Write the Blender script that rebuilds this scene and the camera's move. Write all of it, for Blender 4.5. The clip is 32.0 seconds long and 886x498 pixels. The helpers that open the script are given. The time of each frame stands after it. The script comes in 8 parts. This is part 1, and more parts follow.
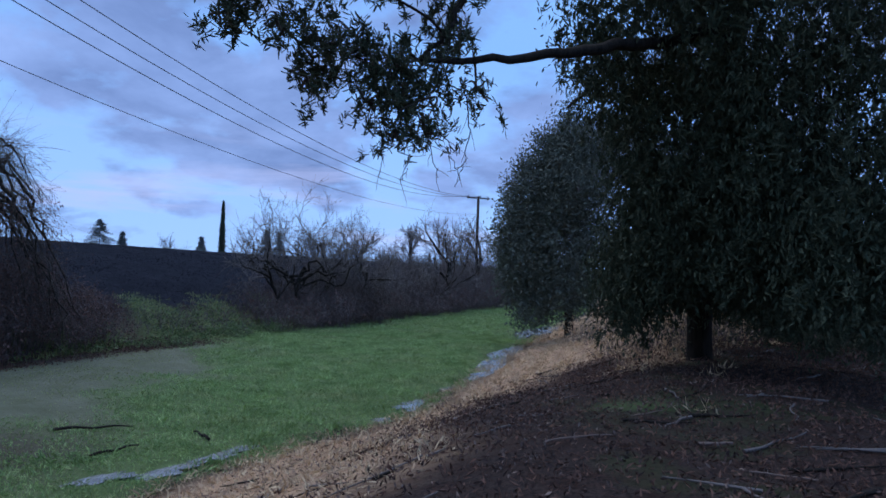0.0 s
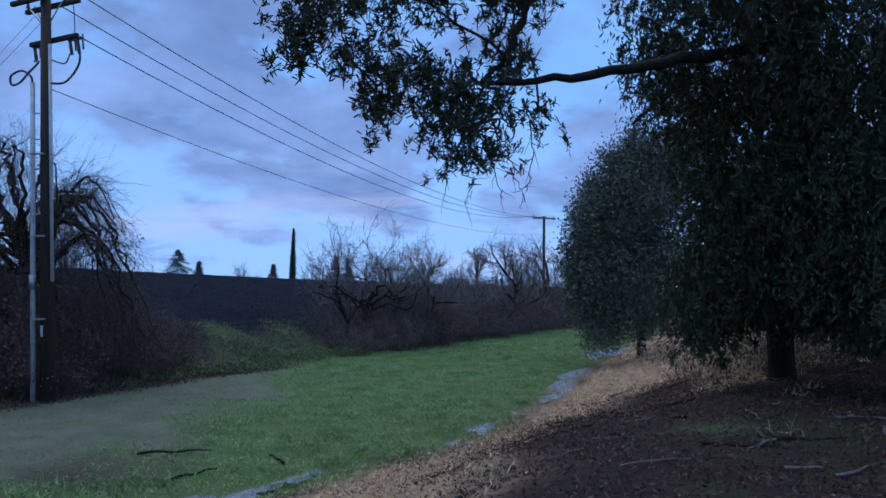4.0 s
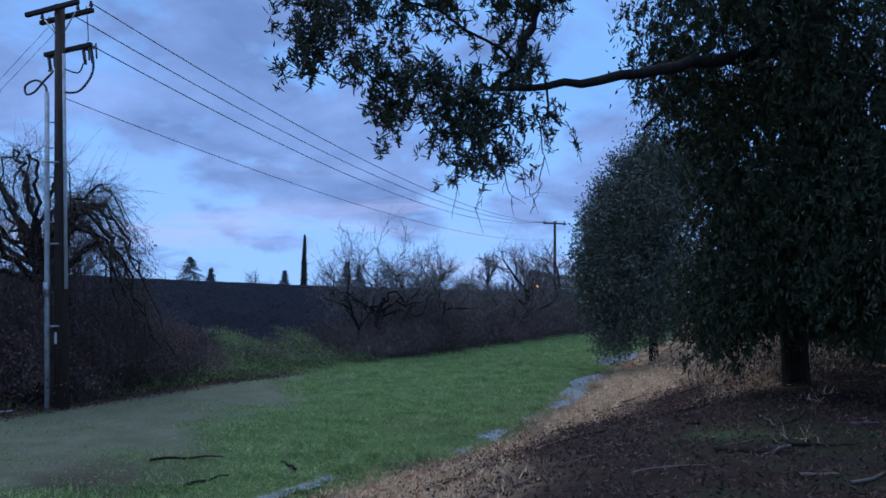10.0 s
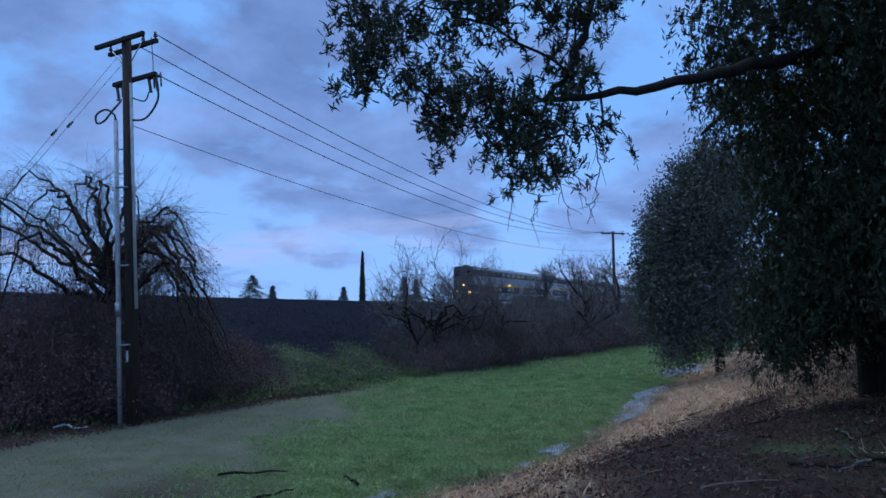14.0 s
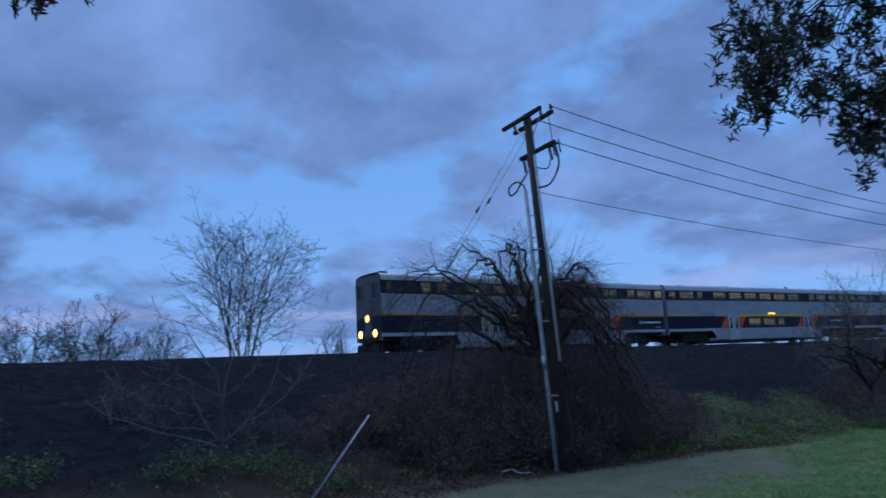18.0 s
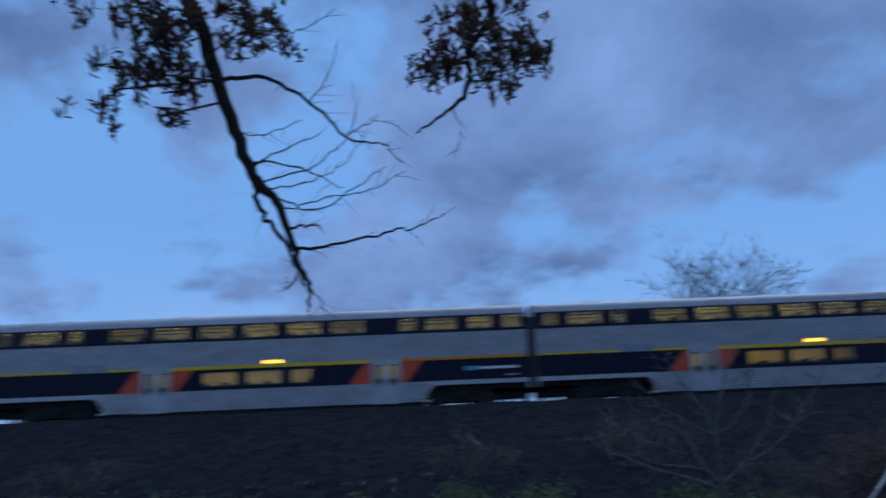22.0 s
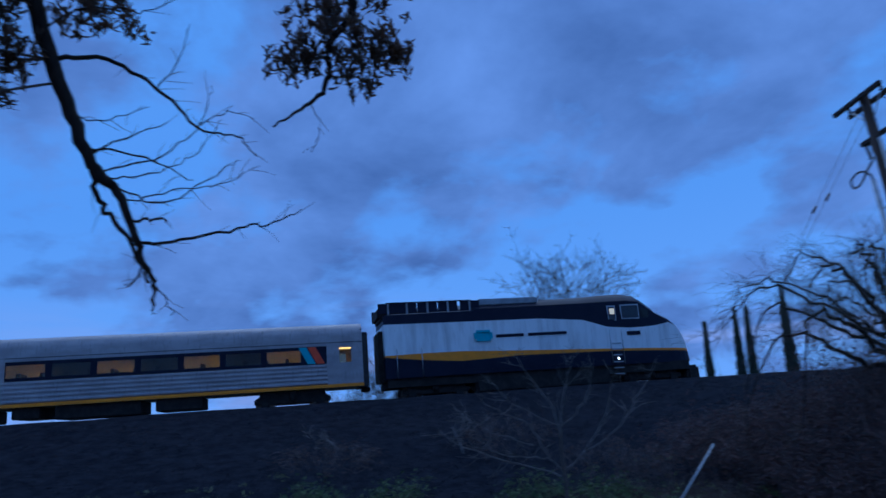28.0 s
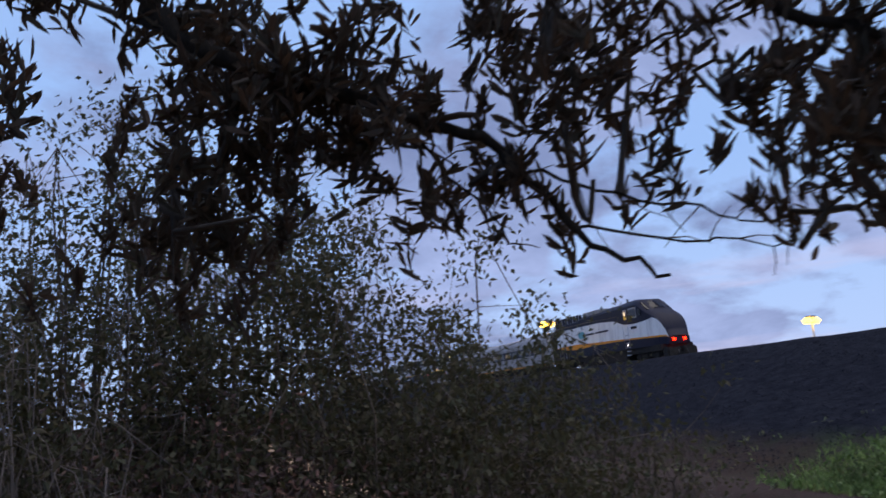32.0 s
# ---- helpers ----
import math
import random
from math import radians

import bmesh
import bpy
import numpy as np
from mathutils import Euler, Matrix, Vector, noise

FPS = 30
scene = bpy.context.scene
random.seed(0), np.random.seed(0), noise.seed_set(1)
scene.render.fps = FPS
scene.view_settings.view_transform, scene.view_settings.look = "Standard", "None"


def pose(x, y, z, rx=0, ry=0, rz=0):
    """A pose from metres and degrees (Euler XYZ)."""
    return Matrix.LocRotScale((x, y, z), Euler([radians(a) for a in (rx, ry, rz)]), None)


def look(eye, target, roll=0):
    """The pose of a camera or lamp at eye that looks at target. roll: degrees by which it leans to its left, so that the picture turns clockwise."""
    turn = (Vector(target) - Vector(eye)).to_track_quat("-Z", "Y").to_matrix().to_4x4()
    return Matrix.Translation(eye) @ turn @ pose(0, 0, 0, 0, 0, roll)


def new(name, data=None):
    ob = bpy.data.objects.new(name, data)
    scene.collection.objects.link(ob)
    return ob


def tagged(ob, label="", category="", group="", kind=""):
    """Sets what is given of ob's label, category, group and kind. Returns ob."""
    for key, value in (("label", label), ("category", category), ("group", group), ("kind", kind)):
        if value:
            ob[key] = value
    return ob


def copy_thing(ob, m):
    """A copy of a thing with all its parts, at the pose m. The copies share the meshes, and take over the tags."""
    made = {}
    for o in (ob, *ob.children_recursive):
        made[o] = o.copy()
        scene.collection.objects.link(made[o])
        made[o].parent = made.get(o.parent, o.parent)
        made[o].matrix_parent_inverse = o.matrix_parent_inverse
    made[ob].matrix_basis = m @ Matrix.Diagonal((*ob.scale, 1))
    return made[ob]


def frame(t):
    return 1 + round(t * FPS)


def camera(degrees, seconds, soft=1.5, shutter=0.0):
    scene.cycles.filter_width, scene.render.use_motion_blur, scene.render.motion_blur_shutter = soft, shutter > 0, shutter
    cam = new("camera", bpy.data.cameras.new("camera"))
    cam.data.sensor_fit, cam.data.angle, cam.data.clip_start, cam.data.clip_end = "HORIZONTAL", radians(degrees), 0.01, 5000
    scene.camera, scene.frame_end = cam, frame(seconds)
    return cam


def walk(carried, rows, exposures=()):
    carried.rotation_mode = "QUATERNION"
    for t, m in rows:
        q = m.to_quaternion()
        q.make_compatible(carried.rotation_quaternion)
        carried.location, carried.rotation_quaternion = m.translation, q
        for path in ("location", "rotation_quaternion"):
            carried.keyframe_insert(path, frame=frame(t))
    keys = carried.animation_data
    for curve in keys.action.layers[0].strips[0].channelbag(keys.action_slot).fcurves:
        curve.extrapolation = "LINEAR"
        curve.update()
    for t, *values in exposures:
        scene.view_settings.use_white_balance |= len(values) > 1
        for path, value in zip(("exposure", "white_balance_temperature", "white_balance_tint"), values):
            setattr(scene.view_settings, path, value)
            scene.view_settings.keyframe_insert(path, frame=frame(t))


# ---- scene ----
# The place: an overgrown railway embankment behind a wet meadow at dusk, seen from a tree-covered mound.
# x right, y ahead, z up; meadow at z = 0; the camera is held at EYE.
EYE = Vector((0.0, 0.0, 3.1))
LENS = 63.8
SIN, COS = math.sin(radians(11.81)), math.cos(radians(11.81))
TRACK_U = 35.75          # distance of the track's centre line from the camera
RAIL_Z = 3.97


def polar(az, el, r):
    """A place by azimuth (to the left of ahead), elevation and horizontal distance from the standing place."""
    a = radians(az)
    return Vector((-r * math.sin(a), r * math.cos(a), EYE.z + r * math.tan(radians(el))))


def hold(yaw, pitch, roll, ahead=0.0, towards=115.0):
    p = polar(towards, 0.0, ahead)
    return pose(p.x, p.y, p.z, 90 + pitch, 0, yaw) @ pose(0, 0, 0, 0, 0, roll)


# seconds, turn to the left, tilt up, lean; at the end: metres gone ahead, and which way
CAMERA_ROWS = [
    (0, -3.37, 1.63, 1.96),
    (0.5, -2.55, 1.52, 1.84),
    (1, -1.70, 1.63, 1.40),
    (1.5, 1.13, 1.57, 0.87),
    (2, 1.36, 2.22, 0.45),
    (2.5, 1.64, 2.25, 0.33),
    (3, 1.68, 2.50, 0.39),
    (3.5, 1.84, 2.95, 0.57),
    (5.5, 2.29, 3.58, 0.72),
    (6, 2.35, 3.47, 0.73),
    (6.5, 2.38, 3.43, 0.74),
    (7, 2.37, 3.43, 0.75),
    (7.5, 2.31, 3.49, 0.73),
    (8, 2.31, 3.62, 0.73),
    (8.5, 2.33, 3.71, 0.72),
    (9, 2.39, 3.83, 0.71),
    (9.5, 2.56, 3.85, 0.64),
    (10, 2.87, 3.75, 0.50),
    (10.5, 3.35, 3.58, 0.35),
    (11, 3.68, 3.72, 0.21),
    (11.5, 3.96, 4.13, 0.21),
    (12, 4.23, 4.25, 0.16),
    (12.5, 4.64, 4.34, 0.09),
    (13, 5.25, 4.50, -0.03),
    (13.5, 6.32, 4.72, -0.24),
    (15.5, 14.90, 5.52, -1.23),
    (16, 19.93, 5.87, -1.37),
    (16.5, 24.06, 6.28, -1.81),
    (17, 28.15, 7.09, -2.33),
    (17.5, 33.46, 9.21, -2.54),
    (18, 39.47, 9.66, -2.92),
    (18.5, 45.52, 10.10, -3.47),
    (19, 51.69, 10.54, -3.54),
    (19.5, 58.83, 11.22, -3.22),
    (20, 72.32, 12.63, -2.21),
    (20.5, 87.39, 13.24, -1.21),
    (21, 97.54, 13.41, -0.99),
    (21.5, 92.45, 13.72, -1.39),
    (22, 76.62, 14.30, -2.46),
    (22.5, 62.05, 15.07, -3.49),
    (23, 52.64, 15.78, -4.00),
    (23.5, 44.66, 15.91, -4.69),
    (24, 38.95, 15.03, -4.64),
    (24.5, 35.80, 14.22, -4.03),
    (26.5, 41.28, 12.97, -4.61),
    (27, 46.44, 13.05, -4.56),
    (27.5, 54.98, 13.27, -4.52),
    (28, 64.87, 13.48, -4.42),
    (28.5, 77.42, 13.86, -4.23),
    (29, 90.48, 14.12, -4.27),
    (29.5, 103.16, 13.72, -4.09),
    (30, 114.31, 12.47, -4.10),
    (30.5, 123.94, 9.91, -4.24),
    # from here the camera's move ahead stands in for a lens zoom
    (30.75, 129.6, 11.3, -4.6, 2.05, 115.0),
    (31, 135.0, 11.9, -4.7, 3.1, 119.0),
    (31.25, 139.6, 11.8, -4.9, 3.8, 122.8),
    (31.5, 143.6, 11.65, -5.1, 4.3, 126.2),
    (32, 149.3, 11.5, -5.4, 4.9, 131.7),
]
EXPOSURES = [(0, 0.62, 7400, 14), (3, 0.54, 7100, 12), (6, 0.55, 7000, 11), (13, 0.50, 6900, 11), (16, 0.2, 6700, 10), (18, 0.18, 6700, 9), (19, 0.14, 6100, 8), (20, 0.14, 6500, 8), (22, 0.16, 7000, 7), (23, 0.08, 6000, 8), (24, 0.05, 5600, 8), (27, 0.05, 6300, 10), (28, -0.15, 5200, 9), (29, -0.1, 5700, 9), (30, -0.05, 6200, 9), (31, 0.4, 8200, 20), (32, 0.65, 9900, 22)]


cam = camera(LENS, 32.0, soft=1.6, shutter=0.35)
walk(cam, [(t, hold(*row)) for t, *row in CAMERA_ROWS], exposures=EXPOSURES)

# ---- sky and light ----
world = bpy.data.worlds.new("dusk_sky")
scene.world = world
world.use_nodes = True
SUN_ROT = radians(200)


def sky_nodes():
    nt = world.node_tree
    nt.nodes.clear()
    N, L = nt.nodes.new, nt.links.new
    out, bg = N("ShaderNodeOutputWorld"), N("ShaderNodeBackground")
    sky = N("ShaderNodeTexSky")
    sky.sky_type, sky.sun_disc = "NISHITA", False
    sky.sun_elevation, sky.sun_rotation = radians(9), SUN_ROT
    sky.air_density, sky.dust_density, sky.ozone_density = 1.4, 0.6, 4.0
    co, sep = N("ShaderNodeTexCoord"), N("ShaderNodeSeparateXYZ")
    L(co.outputs["Generated"], sep.inputs[0])

    def m(op, a, b=None, c=None):
        n = N("ShaderNodeMath")
        n.operation = op
        for i, v in enumerate((a, b, c)):
            if v is None:
                continue
            if isinstance(v, (int, float)):
                n.inputs[i].default_value = v
            else:
                L(v, n.inputs[i])
        return n.outputs[0]
    # cloud banks, flattened towards the horizon
    comb = N("ShaderNodeCombineXYZ")
    over = m("ADD", m("MAXIMUM", sep.outputs[2], 0.0), 0.36)
    L(m("DIVIDE", sep.outputs[0], over), comb.inputs[0])
    L(m("DIVIDE", sep.outputs[1], over), comb.inputs[1])

    flat = N("ShaderNodeCombineXYZ")
    L(sep.outputs[0], flat.inputs[0])
    L(sep.outputs[1], flat.inputs[1])
    L(m("MULTIPLY", sep.outputs[2], 9.0), flat.inputs[2])

    def cloud(scale, detail, rough, off, dist, field=None):
        mp, n = N("ShaderNodeMapping"), N("ShaderNodeTexNoise")
        mp.inputs["Location"].default_value = off
        L((field or comb).outputs[0], mp.inputs[0])
        L(mp.outputs[0], n.inputs["Vector"])
        n.inputs["Scale"].default_value, n.inputs["Detail"].default_value = scale, detail
        n.inputs["Roughness"].default_value, n.inputs["Distortion"].default_value = rough, dist
        return n.outputs[0]
    big, fine = cloud(1.5, 7, 0.50, (3.1, 1.7, 0.3), 0.15), cloud(4.6, 8, 0.55, (0.4, 7.2, 0.0), 0.15)
    mask = m("ADD", m("ADD", m("MULTIPLY", big, 0.66), m("MULTIPLY", fine, 0.34)), m("MINIMUM", m("MULTIPLY", m("SUBTRACT", sep.outputs[2], 0.20), 0.28), 0.06))
    ramp = N("ShaderNodeValToRGB")
    ramp.color_ramp.elements[0].position, ramp.color_ramp.elements[1].position = 0.47, 0.54
    ramp.color_ramp.elements[0].color, ramp.color_ramp.elements[1].color = (0, 0, 0, 1), (1, 1, 1, 1)
    L(mask, ramp.inputs[0])
    # blue of the clear air: the sky texture, tinted to late dusk
    tint = N("ShaderNodeMix")
    tint.data_type, tint.blend_type = "RGBA", "MULTIPLY"
    tint.inputs[0].default_value = 1.0
    L(sky.outputs[0], tint.inputs[6])
    tint.inputs[7].default_value = SKY_TINT
    clear = N("ShaderNodeMix")
    clear.data_type = "RGBA"
    clear.inputs[0].default_value = 0.75
    L(tint.outputs[2], clear.inputs[6])
    clear.inputs[7].default_value = CLEAR
    # paler, slightly rosy towards the horizon
    low = N("ShaderNodeMapRange")
    low.inputs[1].default_value, low.inputs[2].default_value = 0.0, 0.28
    low.inputs[3].default_value, low.inputs[4].default_value = 0.55, 0.0
    L(sep.outputs[2], low.inputs[0])
    hor = N("ShaderNodeMix")
    hor.data_type = "RGBA"
    L(low.outputs[0], hor.inputs[0])
    L(clear.outputs[2], hor.inputs[6])
    hor.inputs[7].default_value = HORIZON
    grey = N("ShaderNodeMix")
    grey.data_type = "RGBA"
    shade = N("ShaderNodeMapRange")
    shade.inputs[1].default_value, shade.inputs[2].default_value = 0.30, 0.70
    L(cloud(2.3, 8, 0.58, (5.5, 2.2, 0.0), 0.2), shade.inputs[0])
    L(shade.outputs[0], grey.inputs[0])
    grey.inputs[6].default_value, grey.inputs[7].default_value = CLOUD_DARK, CLOUD_LIGHT
    mix = N("ShaderNodeMix")
    mix.data_type = "RGBA"
    L(m("MULTIPLY", ramp.outputs[0], 0.9), mix.inputs[0])
    L(hor.outputs[2], mix.inputs[6])
    L(grey.outputs[2], mix.inputs[7])
    # thin lit streaks low over the horizon
    streak = N("ShaderNodeMapRange")
    streak.inputs[1].default_value, streak.inputs[2].default_value = 0.54, 0.66
    L(cloud(2.4, 6, 0.55, (1.3, 4.1, 2.0), 0.3, flat), streak.inputs[0])
    band = N("ShaderNodeMapRange")
    band.inputs[1].default_value, band.inputs[2].default_value = 0.08, 0.19
    band.inputs[3].default_value, band.inputs[4].default_value = 0.75, 0.0
    L(sep.outputs[2], band.inputs[0])
    lit = N("ShaderNodeMix")
    lit.data_type = "RGBA"
    L(m("MULTIPLY", streak.outputs[0], band.outputs[0]), lit.inputs[0])
    L(mix.outputs[2], lit.inputs[6])
    lit.inputs[7].default_value = STREAK
    L(lit.outputs[2], bg.inputs[0])
    bg.inputs[1].default_value = SKY_STRENGTH
    L(bg.outputs[0], out.inputs[0])


SKY_TINT = (0.010, 0.016, 0.03, 1)
CLEAR = (0.19, 0.455, 1.04, 1)
HORIZON = (0.275, 0.485, 0.92, 1)
CLOUD_DARK, CLOUD_LIGHT = (0.068, 0.125, 0.315, 1), (0.20, 0.345, 0.74, 1)
STREAK = (0.30, 0.40, 0.74, 1)
SKY_STRENGTH = 1.0
sky_nodes()

sun = new("sun", bpy.data.lights.new("sun", "SUN"))
sun.data.energy, sun.data.angle, sun.data.color = 1.15, radians(60), (0.74, 0.86, 1.0)
sun.matrix_world = look((0, 0, 50), (16, -14, 0))

# ---- helpers of this place ----


def mesh_from(name, verts, faces, smooth=False):
    me = bpy.data.meshes.new(name)
    me.from_pydata([tuple(v) for v in verts], [], faces)
    if smooth:
        me.polygons.foreach_set("use_smooth", np.ones(len(me.polygons), dtype=bool))
    me.update()
    return me


def mesh_np(name, verts, faces, smooth=False):
    """A mesh from arrays: verts (n, 3), faces (m, 3) or (m, 4)."""
    me = bpy.data.meshes.new(name)
    k = faces.shape[1]
    me.vertices.add(len(verts))
    me.vertices.foreach_set("co", np.ascontiguousarray(verts, dtype=np.float32).ravel())
    me.loops.add(faces.size)
    me.loops.foreach_set("vertex_index", np.ascontiguousarray(faces, dtype=np.int32).ravel())
    me.polygons.add(len(faces))
    me.polygons.foreach_set("loop_start", np.arange(0, faces.size, k, dtype=np.int32))
    me.polygons.foreach_set("use_smooth", np.full(len(faces), smooth, dtype=bool))
    me.update(calc_edges=True)
    return me


def thing(name, label, category, group="", at=(0, 0, 0), kind=""):
    ob = new(name)
    ob.location = at
    return tagged(ob, label, category, group, kind)


FINE = ("branchwork", "tangle", "foliage", "seating", "boughwork")


def part(name, data, material, parent, label=""):
    """Links a bmesh or a mesh as one object under a thing or part; coordinates are those of the parent."""
    if isinstance(data, bmesh.types.BMesh):
        me = bpy.data.meshes.new(name)
        data.to_mesh(me)
        data.free()
    else:
        me = data
    if material is not None and not me.materials:
        me.materials.append(material)
    ob = new(name, me)
    ob.parent = parent
    return tagged(ob, label, kind="stuff" if name in FINE else "")


def box(bm, x0, x1, y0, y1, z0, z1, bevel=0.0):
    vs = [bm.verts.new((x, y, z)) for z in (z0, z1) for x, y in ((x0, y0), (x1, y0), (x1, y1), (x0, y1))]
    fs = [bm.faces.new([vs[i] for i in f]) for f in ((3, 2, 1, 0), (4, 5, 6, 7), (0, 1, 5, 4), (1, 2, 6, 5), (2, 3, 7, 6), (3, 0, 4, 7))]
    if bevel:
        es = {e for f in fs for e in f.edges}
        bmesh.ops.bevel(bm, geom=list(es), offset=bevel, segments=2, affect="EDGES")
    return bm


def boxed(x0, x1, y0, y1, z0, z1, bevel=0.0):
    return box(bmesh.new(), x0, x1, y0, y1, z0, z1, bevel)


def cyl(bm, p, q, r0, r1=None, n=12):
    """A capped round bar from p to q."""
    r1 = r0 if r1 is None else r1
    p, q = Vector(p), Vector(q)
    turn = (q - p).to_track_quat("Z", "Y").to_matrix()
    rings = []
    for c, r in ((p, r0), (q, r1)):
        rings.append([bm.verts.new(c + turn @ Vector((r * math.cos(a), r * math.sin(a), 0))) for a in (2 * math.pi * i / n for i in range(n))])
    for i in range(n):
        bm.faces.new((rings[0][i], rings[0][(i + 1) % n], rings[1][(i + 1) % n], rings[1][i])).smooth = True
    bm.faces.new(rings[0][::-1])
    bm.faces.new(rings[1])
    return bm


def rod(p, q, r0, r1=None, n=12):
    return cyl(bmesh.new(), p, q, r0, r1, n)


def tube_arrays(paths, sides=4):
    """Tapered tubes along point lists [(points, r0, r1), ...] as arrays of verts and quads."""
    V, F, base = [], [], 0
    ang = np.arange(sides) * 2 * math.pi / sides
    ca, sa = np.cos(ang)[None, :, None], np.sin(ang)[None, :, None]
    for pts, r0, r1 in paths:
        p = np.asarray(pts, dtype=float)
        k = len(p)
        t = np.gradient(p, axis=0)
        t /= np.linalg.norm(t, axis=1)[:, None] + 1e-9
        ref = np.array((0.3, 0.9, 0.1)) if abs(t[0][2]) > 0.8 else np.array((0.0, 0.0, 1.0))
        a = np.cross(t, ref)
        a /= np.linalg.norm(a, axis=1)[:, None] + 1e-9
        b = np.cross(t, a)
        r = np.linspace(r0, r1, k)[:, None, None]
        V.append((p[:, None, :] + r * (ca * a[:, None, :] + sa * b[:, None, :])).reshape(-1, 3))
        i = (np.arange(k - 1)[:, None] * sides + np.arange(sides)[None, :]) + base
        j = (np.arange(k - 1)[:, None] * sides + (np.arange(sides)[None, :] + 1) % sides) + base
        F.append(np.stack([i, j, j + sides, i + sides], axis=-1).reshape(-1, 4))
        base += k * sides
    return np.concatenate(V), np.concatenate(F)


def tubes(name, paths, sides=4):
    v, f = tube_arrays(paths, sides)
    return mesh_np(name, v, f, smooth=True)


def leaves(name, anchors, per, length, width, droop=1.0, spread=0.25, tall=1.3, seed=1, jitter=0.35, ovate=False):
    """Narrow folded leaves hanging in sprays round the anchors; ovate ones have fuller, rounder blades."""
    rng = np.random.default_rng(seed)
    a = np.repeat(np.asarray(anchors, dtype=float), per, axis=0)
    n = len(a)
    base = a + rng.normal(size=(n, 3)) * np.array((spread, spread, spread * tall))
    d = rng.normal(size=(n, 3)) * 0.55 + np.array((0, 0, -droop))
    d /= np.linalg.norm(d, axis=1)[:, None]
    side = np.cross(d, rng.normal(size=(n, 3)))
    side /= np.linalg.norm(side, axis=1)[:, None]
    nor = np.cross(d, side)
    L = length * (1 + jitter * rng.uniform(-1, 1, n))[:, None]
    W = width * (1 + jitter * rng.uniform(-1, 1, n))[:, None] * 0.5
    curl = nor * L * rng.uniform(-0.18, 0.18, n)[:, None]
    if ovate:
        v = np.stack([base, base + d * L * 0.22 + side * W * 0.8 + curl * 0.6, base + d * L * 0.62 + side * W * 0.75 + curl, base + d * L, base + d * L * 0.62 - side * W * 0.75 + curl, base + d * L * 0.22 - side * W * 0.8 + curl * 0.6], axis=1).reshape(-1, 3)
        i = np.arange(n)[:, None] * 6
        return mesh_np(name, v, np.concatenate([i + np.array((0, 1, 2, 3)), i + np.array((0, 3, 4, 5))], axis=1).reshape(-1, 4))
    v = np.stack([base, base + d * L * 0.4 + side * W + curl, base + d * L, base + d * L * 0.4 - side * W + curl], axis=1).reshape(-1, 3)
    i = np.arange(n)[:, None] * 4
    f = np.concatenate([i + np.array((0, 1, 2)), i + np.array((0, 2, 3))], axis=1).reshape(-1, 3)
    return mesh_np(name, v, f)


def sprays(name, anchors, per, length, width, shoot, seed=1, jitter=0.35, hang=0.55):
    """Hanging shoots, one from each anchor, clothed in drooping leaves: the leaf mesh and the shoots' paths."""
    rng = np.random.default_rng(seed)
    a = np.asarray(anchors, dtype=float)
    n = len(a)
    ang, L = rng.uniform(0, 6.28, n), shoot * rng.uniform(0.5, 1.35, n)
    h = np.stack([np.cos(ang), np.sin(ang), np.zeros(n)], axis=1) * rng.uniform(0.3, 1.15, n)[:, None]

    def along(k, i):
        fall = (0.62 * k * k - 0.05 * k) * L[i]
        return a[i] + h[i] * (L[i] * k * (1 - 0.35 * k))[:, None] - np.stack([0 * fall, 0 * fall, fall], axis=1)
    i = np.repeat(np.arange(n), per)
    k = rng.uniform(0.08, 1.0, len(i)) ** 0.8
    base = along(k, i) + rng.normal(size=(len(i), 3)) * 0.055
    d = (along(k + 0.05, i) - base) / 0.05 / L[i][:, None] * 0.55 + rng.normal(size=base.shape) * (0.55 - 0.06 * hang) + np.array((0, 0, -hang))
    d /= np.linalg.norm(d, axis=1)[:, None]
    side = np.cross(d, rng.normal(size=d.shape))
    side /= np.linalg.norm(side, axis=1)[:, None]
    nor = np.cross(d, side)
    q, w = (length * (1 + jitter * rng.uniform(-1, 1, len(i))))[:, None], (width * 0.5 * (1 + jitter * rng.uniform(-1, 1, len(i))))[:, None]
    curl = nor * q * rng.uniform(-0.16, 0.16, len(i))[:, None]
    bend = side * q * rng.uniform(-0.12, 0.12, len(i))[:, None]
    v = np.stack([base, base + d * q * 0.25 + side * w * 0.85 + curl * 0.6, base + d * q * 0.62 + side * w * 0.7 + curl + bend * 0.5, base + d * q + bend, base + d * q * 0.62 - side * w * 0.7 + curl + bend * 0.5, base + d * q * 0.25 - side * w * 0.85 + curl * 0.6], axis=1).reshape(-1, 3)
    j = np.arange(len(i))[:, None] * 6
    f = np.concatenate([j + np.array((0, 1, 2, 3)), j + np.array((0, 3, 4, 5))], axis=1).reshape(-1, 4)
    steps = np.linspace(0, 1, 5)
    every = np.arange(n)
    lines = np.stack([along(np.full(n, t), every) for t in steps], axis=1)
    return mesh_np(name, v, f), [(p, 0.005, 0.002) for p in lines]


# ---- materials ----


